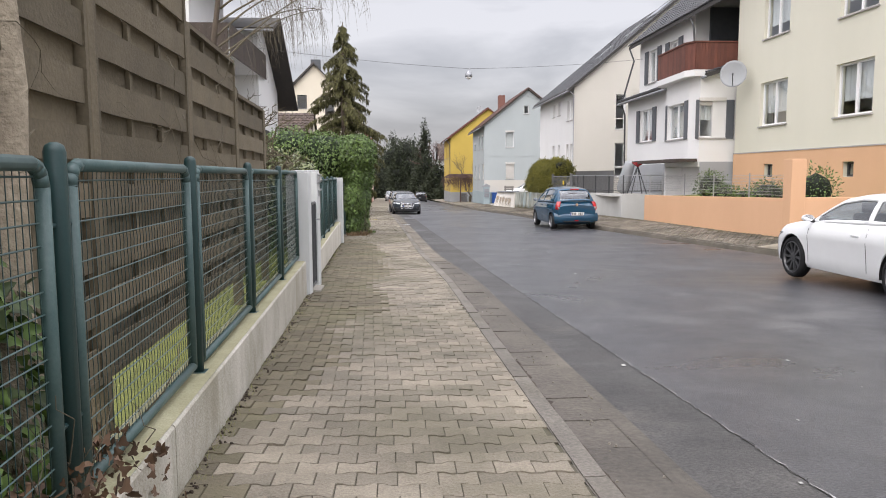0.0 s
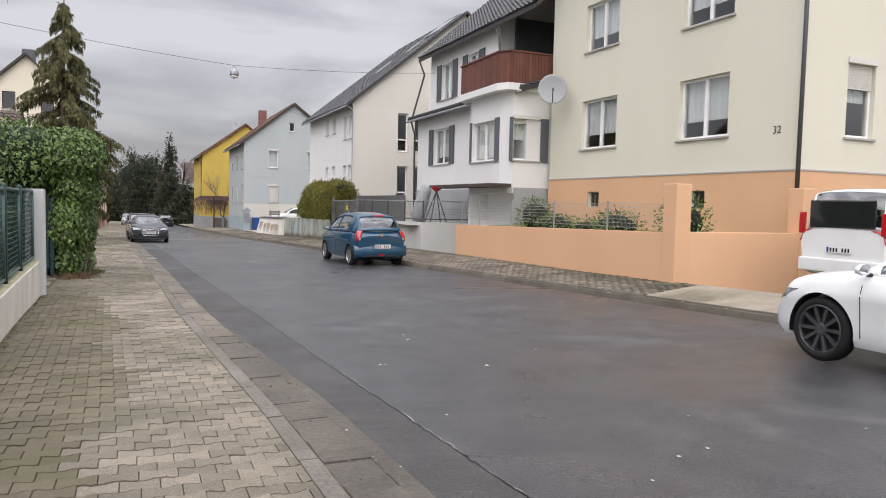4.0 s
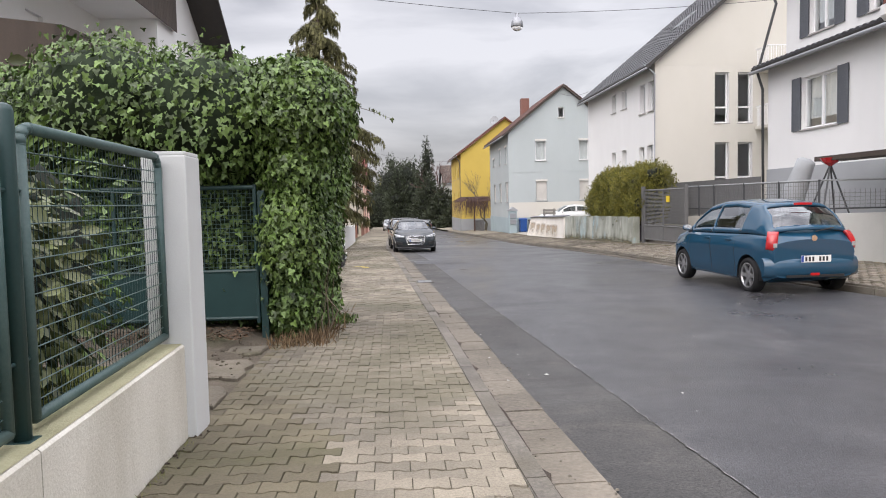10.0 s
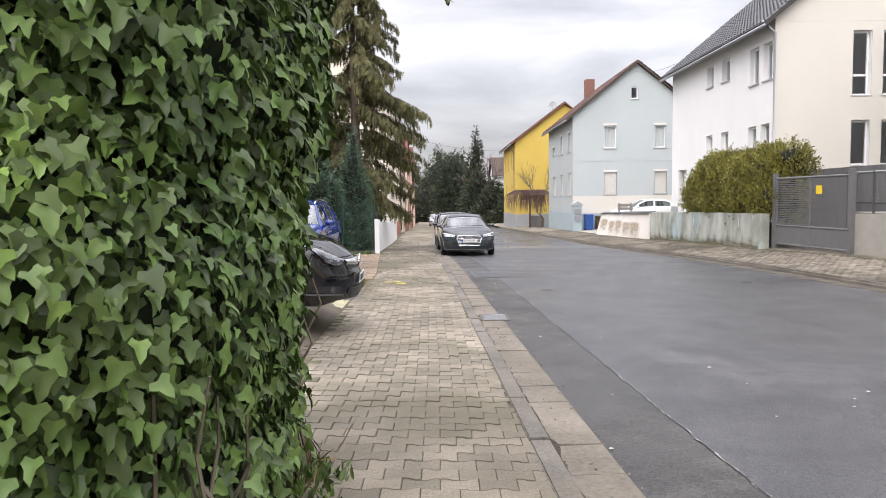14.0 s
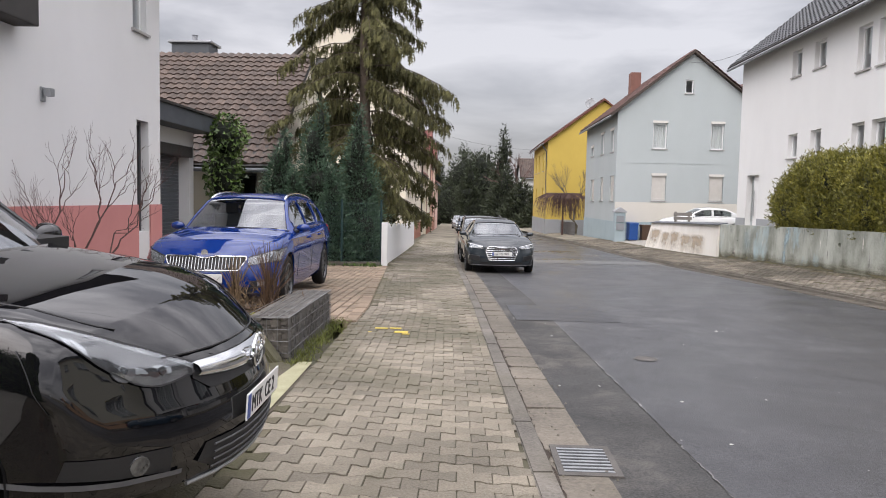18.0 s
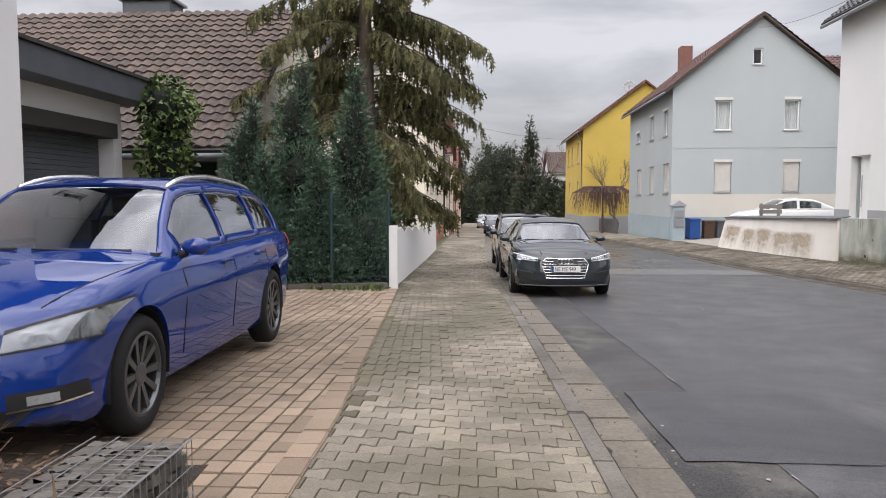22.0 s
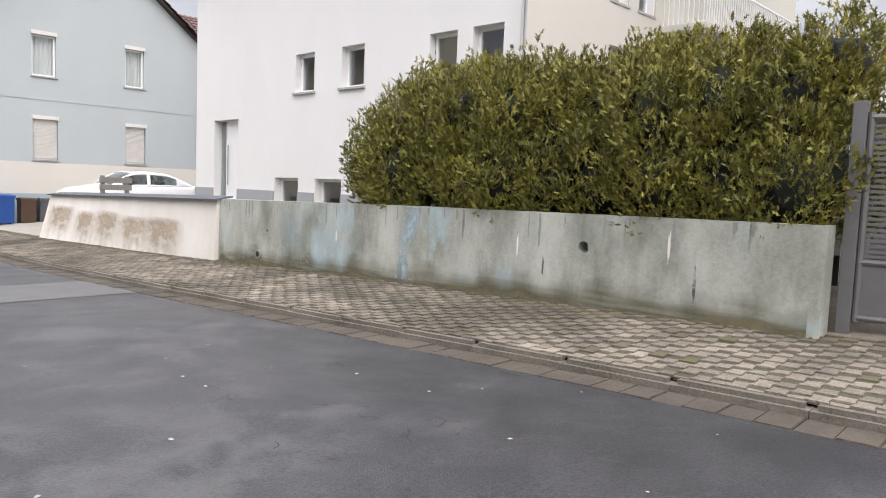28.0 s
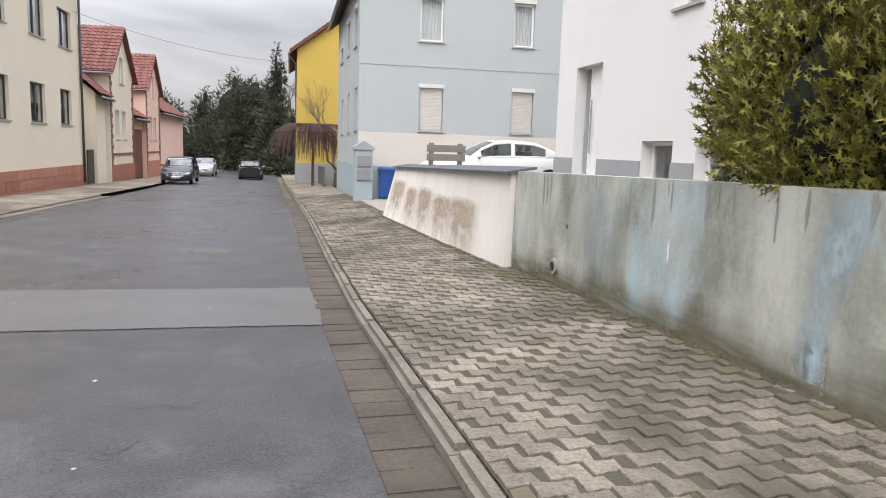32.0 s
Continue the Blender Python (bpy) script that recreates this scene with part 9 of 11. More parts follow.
co.matrix_basis = pose(-0.76, 22.06, -0.70, 3.5, 0, 91.5)
no = op["nose"]
nose_field("upper_grille", [(0.40, 0.60), (0.47, 0.65), (0.44, 0.70)], no, M["black"], co, 0.005)
V, F = [], []
for i in range(13):
    x = -0.45 + 0.9 * i / 12
    hh = 0.038 - 0.012 * (x / 0.45) ** 2
    zc = 0.668 + 0.012 * (x / 0.45) ** 2
    for z, o in ((zc - hh, 0.012), (zc - hh * 0.3, 0.035), (zc + hh * 0.6, 0.03), (zc + hh, 0.008)):
        V.append((x, no(x, z) - o, z))
for i in range(12):
    for k in range(3):
        F.append((4 * i + k, 4 * i + 4 + k, 4 * i + 5 + k, 4 * i + 1 + k))
data_part("chrome_bar", V, F, M["chrome"], co, smooth=True)
yb = no(0, 0.67) - 0.045
bm = bmesh.new()
pts = [(0.068 * math.cos(a), yb, 0.672 + 0.068 * math.sin(a)) for a in [2 * math.pi * i / 24 for i in range(25)]]
tube(bm, pts, 0.009, 6, False)
tube(bm, [(-0.1, yb, 0.66), (-0.02, yb, 0.683), (0.02, yb, 0.661), (0.1, yb, 0.684)], 0.008, 6)
part("badge", bm, M["chrome"], co)
plate(co, no(0.26, 0.49) - 0.03, 0.485, -1, "MTK  CE 2")
lamp_unit(op, 0.43, 0.82, (0.662, 0.69), (0.868, 0.885), ((0.685, 0.715, 0.045), (0.57, 0.695, 0.016)), bulge=0.12, inside="lamp_clear")
op["wrap"]("lamp_brow", 0.43, 0.82, (0.688, 0.696), (0.884, 0.892), M["black"], 0.013, nv=1)
nose_field("lower_grille", [(0.36, 0.275), (0.5, 0.34), (0.46, 0.405)], no, M["black"], co, 0.005)
for k in range(4):
    bm = bmesh.new()
    curve_bar(bm, -0.42, 0.42, 0.295 + 0.03 * k, no, 0.004, 0.009)
    part("grille_bar", bm, M["plastic_grey"], co)
op["wrap"]("fog_recess", 0.6, 0.84, (0.34, 0.43), (0.37, 0.44), M["black"], 0.005)
op["wrap"]("fog_trim", 0.56, 0.87, (0.322, 0.34), (0.342, 0.362), M["plastic_grey"], 0.012, nv=1)
bm = bmesh.new()
curve_bar(bm, -0.52, 0.52, 0.262, no, 0.008, 0.004)
part("chin_trim", bm, M["steel"], co)
for sd in (-1, 1):
    bm = bmesh.new()
    at_, nr = op["hit"](sd * 0.7, 0.39)
    nr = nr if nr.y < 0 else -nr
    tube(bm, [at_ + nr * 0.003, at_ + nr * 0.01], 0.036, 14)
    part("fog_lamp", bm, M["lamp_dark"], co)
op["gap"](0.055, 0.24, 0.7, 0.86)
bm = bmesh.new()
curve_bar(bm, -0.55, 0.55, 0.735, lambda x, z: no(x, z, 0.02), 0.004, 0.0)
part("bonnet_gap", bm, M["black"], co)
op["patch"]("bumper_gap", [(0.075, 0.60), (0.0765, 0.60), (0.124, 0.80), (0.1225, 0.80)], M["black"], 0.002, nu=1, nv=8)
door_lines(op, (0.3, 0.56), 0.32, 1.0, (0.52,), 0.9, P_black)
bm = bmesh.new()
tube(bm, [(-0.1, 1.16, 0.995), (-0.6, 1.3, 1.0)], 0.009, 5)
part("wiper", bm, M["black"], co)

# teal small hatchback on the far side, tail to the viewer
P_teal = paint("paint_teal", (0.013, 0.062, 0.115), 0.5)
mic = car("hatchback", "teal blue small hatchback parked at the far kerb", (7.25, 23.16, road_z(21.5)), 183, 3.83, 1.68, 1.53, 2.45, 0.78, 0.3,
          [(0, 0.64), (0.03, 0.78), (0.1, 0.88), (0.24, 0.99), (0.5, 1.0), (0.85, 1.02), (0.96, 1.0), (1, 0.86)],
          [(0.2, 0.98), (0.32, 1.28), (0.4, 1.44), (0.5, 1.51), (0.65, 1.525), (0.85, 1.47), (0.93, 1.3), (0.985, 1.03)],
          [(0, 0.72), (0.02, 0.85), (0.08, 0.95), (0.25, 0.99), (0.7, 1.0), (0.9, 0.97), (0.97, 0.91), (1.0, 0.84)], P_teal,
          [(0.285, 0.51), (0.518, 0.77)], screens=[(0.22, 0.4), (0.875, 0.97)], spokes=6, tumble=0.42, inset=0.91, chrome_line=False, rim_share=0.7)
cm = mic["thing"]
cm.matrix_basis = pose(7.27, 23.16, road_z(21.5), 0, 0, 183) @ Matrix.Diagonal((1.06, 1.06, 1.07, 1.0))
# bowed bumper with a lip, tall lamps that wrap the corners
V, F = [], []
prof = [(0.0, 0.30), (0.05, 0.315), (0.085, 0.36), (0.095, 0.45), (0.085, 0.54), (0.05, 0.6), (0.0, 0.62)]
for i in range(25):
    x = -0.82 + 1.64 * i / 24
    q = abs(x) / 0.82
    yb = 3.79 - 0.05 * q ** 2 - 0.42 * max(0.0, q - 0.78) ** 1.2
    for o, z in prof:
        V.append((x, yb + o, z))
n = len(prof)
for i in range(24):
    for k in range(n - 1):
        F.append((n * i + k, n * i + k + 1, n * i + n + k + 1, n * i + n + k))
data_part("bumper", V, F, P_teal, cm, smooth=True)
for sd in (-1, 1):
    tl = new("tail_light")
    tl.parent = cm
    V, F = [], []
    for i in range(9):
        u = i / 8
        for j in range(9):
            v = j / 8
            ang = (0.15 + 1.2 * u)
            bul = 0.028 * math.sin(math.pi * (0.08 + 0.84 * u)) * math.sin(math.pi * (0.06 + 0.88 * v))
            z = 0.735 + 0.31 * v + 0.03 * u * (1 - v)
            x = 0.60 + 0.165 * math.sin(ang) - 0.05 * v * v + 0.02 * (1 - v)
            y = 3.70 + 0.125 * math.cos(ang) - 0.06 * v * v
            V.append((sd * (x + bul * math.sin(ang)), y + bul * math.cos(ang), z))
    for i in range(8):
        for j in range(8):
            f = (9 * i + j, 9 * i + j + 1, 9 * i + j + 10, 9 * i + j + 9)
            F.append(f if sd > 0 else f[::-1])
    o = data_part("lens", V, F, M["lamp_red"], tl, smooth=True)
    md = o.modifiers.new("thick", "SOLIDIFY")
    md.thickness = 0.06
    bm = bmesh.new()
    box(bm, sd * 0.68 - 0.03, sd * 0.68 + 0.03, 3.825, 3.85, 0.79, 0.86, bevel=0.01)
    part("reverse_lamp", bm, M["lamp_clear"], tl)
part("bumper_insert", boxes((-0.5, 0.5, 3.86, 3.878, 0.305, 0.345), bevel=0.004), M["black"], cm)
plate(cm, 3.875, 0.6, 1)
part("high_brake_lamp", boxes((-0.16, 0.16, 3.5, 3.53, 1.46, 1.5), bevel=0.01), M["lamp_red"], cm)
part("fog_lamp", boxes((-0.06, 0.09, 3.87, 3.885, 0.335, 0.375)), M["lamp_red"], cm)
bm = bmesh.new()
tube(bm, [(0, 3.81, 0.93), (0, 3.835, 0.93)], 0.05, 16)
part("badge", bm, M["chrome"], cm)
bm = bmesh.new()
tube(bm, [(0.0, 3.86, 1.04), (-0.35, 3.80, 1.09)], 0.01, 5)
part("rear_wiper", bm, M["black"], cm)
door_lines(mic, (0.29, 0.512, 0.735), 0.32, 0.98, (0.48, 0.68), 0.88, P_teal)

# white coupe and van on the far side near the start
P_white = paint("paint_white", (0.78, 0.79, 0.79), 0.0, 0.3)
gl = car("hatchback", "white hatchback with dark alloy wheels parked at the far kerb", (8.1, 4.22, road_z(2.5)), 180, 4.4, 1.81, 1.42, 2.6, 0.92, 0.345,
         [(0, 0.62), (0.015, 0.72), (0.05, 0.80), (0.12, 0.88), (0.2, 0.94), (0.3, 0.985), (0.5, 1.0), (0.85, 1.05), (0.97, 1.03), (1, 0.92)],
         [(0.235, 0.955), (0.33, 1.14), (0.44, 1.34), (0.54, 1.41), (0.7, 1.4), (0.85, 1.28), (0.96, 1.06)], PLAN, P_white,
         [(0.31, 0.62), (0.64, 0.8)], screens=[(0.25, 0.45), (0.8, 0.95)], spokes=10, rim="alloy_dark", tumble=0.42, bow=0.24, sweep=0.42, lean=0.5, chrome_line=True, rim_share=0.76)
lamp_unit(gl, 0.52, 0.87, (0.57, 0.65), (0.65, 0.75))
front_face(gl, 0.56, 0.66, 0.5, 2, "black")
door_lines(gl, (0.315, 0.645), 0.32, 0.96, (0.59,), 0.84, P_white)
van = car("van", "white high-roofed family van with black rear window in a drive", (16.6, 7.0, -0.3), 90, 4.38, 1.81, 1.82, 2.73, 0.92, 0.32,
          [(0, 0.7), (0.03, 0.85), (0.1, 0.95), (0.22, 1.07), (0.5, 1.1), (0.97, 1.1), (1, 1.06)],
          [(0.16, 1.05), (0.26, 1.4), (0.38, 1.72), (0.48, 1.79), (0.9, 1.8), (0.97, 1.74), (0.998, 1.1)],
          [(0, 0.76), (0.03, 0.88), (0.1, 0.96), (0.3, 1.0), (0.95, 1.0), (0.985, 0.97), (1.0, 0.93)], P_white,
          [(0.28, 0.46), (0.48, 0.68), (0.7, 0.93)], screens=[(0.17, 0.37), (0.965, 0.996)], tumble=0.15, inset=0.93)
van["patch"]("tail_lamp", [(0.975, 0.85), (1.0, 0.85), (1.0, 1.08), (0.978, 1.08)], M["lamp_red"], 0.01)
part("rear_window", boxes((-0.66, 0.66, 4.372, 4.4, 1.12, 1.62), bevel=0.02), M["van_glass"], van["thing"])
part("lamp_column", boxes((-0.9, -0.76, 4.35, 4.395, 1.0, 1.4), bevel=0.02), M["lamp_red"], van["thing"])
part("lamp_column", boxes((0.76, 0.9, 4.35, 4.395, 1.0, 1.4), bevel=0.02), M["lamp_red"], van["thing"])
plate(van["thing"], 4.40, 0.72, 1)
part("bumper", boxes((-0.85, 0.85, 4.36, 4.43, 0.3, 0.55), bevel=0.03), P_white, van["thing"])

# white car in the side drive; its flank to the street
wc = car("sedan", "white sedan parked in a side drive above the wall", (10.0, 56.4, -0.95), 90 - 180, 4.5, 1.8, 1.43, 2.7, 0.9, 0.32,
         [(0, 0.64), (0.02, 0.72), (0.08, 0.81), (0.27, 0.95), (0.8, 1.0), (0.97, 1.0), (1, 0.92)],
         [(0.27, 0.95), (0.36, 1.2), (0.46, 1.38), (0.56, 1.42), (0.72, 1.37), (0.88, 1.12), (0.93, 1.02)], PLAN, P_white,
         [(0.35, 0.56), (0.585, 0.78)], screens=[(0.28, 0.45), (0.76, 0.92)])

# further cars down the street
P_night = paint("paint_night_blue", (0.02, 0.03, 0.05), 0.4)
P_silver = paint("paint_silver", (0.38, 0.40, 0.42), 0.7)
for nm, lb, x, y, tn, pm in (("estate_car", "dark blue car parked facing up the street", 0.25, 80.3, 0, P_night), ("estate_car", "grey car parked at the kerb further down", -0.6, 101.0, 0, P_silver), ("estate_car", "dark car parked at the opposite kerb", 3.7, 98.0, 180, P_black)):
    k = car(nm, lb, (x, y, road_z(y)), tn, 4.4, 1.8, 1.5, 2.65, 0.86, 0.32, wagon_hood, wagon_roof, PLAN, pm, [(0.33, 0.55), (0.57, 0.76), (0.78, 0.9)], screens=[(0.27, 0.43), (0.9, 0.975)], group="cars down the street")
    lamp_unit(k, 0.52, 0.86, (0.58, 0.67), (0.64, 0.76))
    k["patch"]("tail_lamp", [(0.955, 0.8), (1.0, 0.8), (1.0, 0.96), (0.965, 0.98)], M["lamp_red"], 0.008)
    front_face(k, 0.46, 0.66, 0.5, 2)
    plate(k["thing"], -0.03, 0.4, -1)


# ---- plants ----
def leaf_mat(name, a, b, vary=0.35, rough=0.5, trans=0.25):
    m = mat(name, a, b, rough, 1.6, 30, 0.0, vary=vary, island=True, spread=0.6, fine_mix=0.3)
    m.node_tree.nodes["Principled BSDF"].inputs["Subsurface Weight"].default_value = 0.0
    return m


M["ivy_leaf"] = leaf_mat("ivy_leaf", (0.135, 0.205, 0.04), (0.026, 0.062, 0.016), 0.6, 0.5)
M["laurel_leaf"] = leaf_mat("laurel_leaf", (0.19, 0.205, 0.075), (0.045, 0.07, 0.026), 0.5, 0.33)
M["thuja_leaf"] = leaf_mat("thuja_leaf", (0.26, 0.235, 0.03), (0.032, 0.042, 0.008), 0.6, 0.65)
M["yew_leaf"] = leaf_mat("yew_leaf", (0.0975, 0.165, 0.0975), (0.036, 0.072, 0.045), 0.45, 0.6)
M["spruce_leaf"] = leaf_mat("spruce_leaf", (0.15, 0.14, 0.048), (0.045, 0.047, 0.019), 0.5, 0.8)
M["far_leaf"] = leaf_mat("far_leaf", (0.05, 0.062, 0.03), (0.018, 0.025, 0.013), 0.5, 0.8)
M["grass_blade"] = leaf_mat("grass_blade", (0.25, 0.265, 0.06), (0.11, 0.135, 0.03), 0.4, 0.6)
M["dry_leaf"] = leaf_mat("dry_leaf", (0.15, 0.085, 0.045), (0.045, 0.028, 0.018), 0.5, 0.7)
M["straw"] = leaf_mat("straw", (0.24, 0.165, 0.085), (0.10, 0.062, 0.036), 0.45, 0.85)
M["seed_dark"] = mat("seed_dark", (0.035, 0.02, 0.016), (0.018, 0.011, 0.009), 0.9, 8, 60, 0.4)
# dark green core colour, standing for the shade behind the ivy leaves
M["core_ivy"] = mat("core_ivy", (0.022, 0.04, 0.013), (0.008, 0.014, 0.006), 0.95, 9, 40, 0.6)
# near-black core colour: paints in the shade between the leaves
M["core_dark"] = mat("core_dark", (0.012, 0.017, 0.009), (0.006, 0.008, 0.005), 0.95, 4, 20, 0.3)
M["pebble_white"] = mat("pebble_white", (0.42, 0.42, 0.40), (0.25, 0.25, 0.24), 0.8, 8, 60, 0.2)

FOLDS = {
    "ivy": [(0, 1, 2, 3), (0, 3, 4, 5), (0, 5, 6, 7), (0, 7, 8, 9)],
    "oval": [(0, 1, 2, 3), (0, 3, 4, 5)],
    "laurel": [(0, 1, 2, 3), (0, 3, 4, 5)],
}
SHAPES = {
    "ivy": [(0, 0, -0.02), (0.34, -0.13, 0.05), (0.52, 0.12, 0.04), (0.27, 0.38, 0.07), (0.2, 0.72, 0.05), (0.0, 0.98, -0.1), (-0.2, 0.72, 0.05), (-0.27, 0.38, 0.07), (-0.52, 0.12, 0.04), (-0.34, -0.13, 0.05)],
    "laurel": [(0, 0, 0), (0.2, 0.22, 0.06), (0.23, 0.58, 0.05), (0, 1, -0.08), (-0.23, 0.58, 0.05), (-0.2, 0.22, 0.06)],
    "oval": [(0, 0, 0), (0.17, 0.25, 0.06), (0.18, 0.6, 0.05), (0, 1, -0.08), (-0.18, 0.6, 0.05), (-0.17, 0.25, 0.06)],
    "spray": [(0, 0, 0), (0.22, 0.3, 0.04), (0.12, 0.42, 0.0), (0.26, 0.72, 0.05), (0.06, 0.7, 0.0), (0.0, 1.0, 0.0), (-0.1, 0.68, 0.0), (-0.25, 0.66, 0.05), (-0.12, 0.38, 0.0), (-0.2, 0.25, 0.04)],
    "feather": [(0, 0, 0), (0.05, 0.3, 0.02), (0.24, 0.5, 0.05), (0.07, 0.48, 0.01), (0.05, 0.6, 0.02), (0.21, 0.82, 0.04), (0.04, 0.72, 0.01), (0.0, 1.0, 0.0), (-0.05, 0.66, 0.01), (-0.2, 0.72, 0.05), (-0.06, 0.52, 0.02), (-0.05, 0.42, 0.01), (-0.24, 0.42, 0.05), (-0.05, 0.24, 0.02)],
    "needle": [(-0.09, 0, 0), (0.09, 0, 0), (0.05, 0.6, 0.02), (0, 1, 0), (-0.05, 0.6, 0.02)],
    "blade": [(-0.05, 0, 0), (0.05, 0, 0), (0.02, 0.7, 0.06), (0.0, 1.0, 0.14), (-0.02, 0.7, 0.06)],
}


def leaf_mesh(name, pts, tips, normals, sizes, shape, material, parent, rng, label=""):
    """Many small leaves in one mesh. pts: where each is fixed; tips: the way it points; normals: the way its face looks."""
    sh = np.array(SHAPES[shape], float)
    P, T, N = np.asarray(pts, float), np.asarray(tips, float), np.asarray(normals, float)
    T /= np.maximum(1e-6, np.linalg.norm(T, axis=1))[:, None]
    S = np.cross(T, N)
    S /= np.maximum(1e-6, np.linalg.norm(S, axis=1))[:, None]
    U = np.cross(S, T)
    z = np.asarray(sizes, float)[:, None, None]
    V = P[:, None, :] + z * (sh[None, :, 0:1] * S[:, None, :] + sh[None, :, 1:2] * T[:, None, :] + sh[None, :, 2:3] * U[:, None, :])
    k, n = len(sh), len(P)
    me = bpy.data.meshes.new(name)
    me.vertices.add(n * k)
    me.vertices.foreach_set("co", V.reshape(-1))
    fold = np.array(FOLDS[shape] if shape in FOLDS else [tuple(range(k))], dtype=np.int32)
    nf, fk = fold.shape
    me.loops.add(n * nf * fk)
    me.loops.foreach_set("vertex_index", (np.arange(n, dtype=np.int32)[:, None, None] * k + fold[None]).reshape(-1))
    me.polygons.add(n * nf)
    me.polygons.foreach_set("loop_start", np.arange(n * nf, dtype=np.int32) * fk)
    me.update(calc_edges=True)
    me.materials.append(material)
    ob = new(name, me)
    ob.parent = parent
    if label:
        ob["label"] = label
    ob["kind"] = "stuff"
    return ob


def blobs_surface(blobs, n, rng, rough=0.12, freq=1.6):
    """Points and outward directions on the joined surface of ellipsoids (cx, cy, cz, rx, ry, rz)."""
    B = np.array(blobs, float)
    area = (B[:, 3] * B[:, 4] + B[:, 4] * B[:, 5] + B[:, 3] * B[:, 5])
    pick = rng.choice(len(B), size=int(n * 1.9), p=area / area.sum())
    d = rng.normal(size=(len(pick), 3))
    d /= np.linalg.norm(d, axis=1)[:, None]
    q = B[pick]
    scale = 1.0 + rough * rng.normal(size=len(pick))
    p = q[:, :3] + d * q[:, 3:] * scale[:, None]
    nrm = d / q[:, 3:]
    nrm /= np.linalg.norm(nrm, axis=1)[:, None]
    keep = np.ones(len(p), bool)
    for i, b in enumerate(B):
        inside = (((p - b[:3]) / (b[3:] * 0.8)) ** 2).sum(1) < 1
        keep &= ~(inside & (pick != i))
    return p[keep][:n], nrm[keep][:n]


# lumps that fill a plant; dark cores carry its inner shade as colour
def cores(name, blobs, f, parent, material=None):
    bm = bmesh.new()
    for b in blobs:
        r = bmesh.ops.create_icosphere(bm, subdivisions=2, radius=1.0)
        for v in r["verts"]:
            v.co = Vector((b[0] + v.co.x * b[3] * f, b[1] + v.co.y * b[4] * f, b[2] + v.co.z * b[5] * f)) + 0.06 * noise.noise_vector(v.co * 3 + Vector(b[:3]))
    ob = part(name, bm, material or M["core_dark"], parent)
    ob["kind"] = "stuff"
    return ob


def limb(bm, a, b, ra, rb, bend, rng, sides=6, n=4):
    A, B = Vector(a), Vector(b)
    pts = [A.lerp(B, i / n) + Vector(rng.normal(size=3).tolist()) * (bend * (0 < i < n)) for i in range(n + 1)]
    tube(bm, pts, [ra + (rb - ra) * i / n for i in range(n + 1)], sides)
    return pts


def branching(bm, start, way, length, radius, depth, rng, spread=0.7, up=0.15, kids=3, ends=None, bend=0.06, shrink=0.68, max_x=1e9):
    """A limb that forks again and again into thinner ones."""
    a = Vector(start)
    w = Vector(way).normalized()
    if a.x + w.x * length > max_x:
        w = Vector((min(-0.3, -abs(w.x)), w.y, abs(w.z) + 0.2)).normalized()
    b = a + w * length
    pts = limb(bm, a, b, radius, radius * 0.6, bend * length, rng, 6 if depth > 1 else 4, 4 if depth > 1 else 3)
    if depth == 0:
        if ends is not None:
            ends.append((b, w))
        return
    for k in range(kids):
        f = rng.uniform(0.45, 1.0) if k else 1.0
        p = a.lerp(b, f) if f < 1 else pts[-1]
        i = min(len(pts) - 1, max(1, round(f * (len(pts) - 1))))
        p = pts[i]
        nw = w + Vector(rng.normal(size=3).tolist()) * spread + Vector((0, 0, up))
        branching(bm, p, nw, length * shrink * rng.uniform(0.75, 1.15), radius * 0.55, depth - 1, rng, spread, up, kids, ends, bend, shrink, max_x)


def plant(name, label, category, at, group=""):
    t = thing(name, label, category, at, group=group)
    t.matrix_basis = Matrix()
    return t


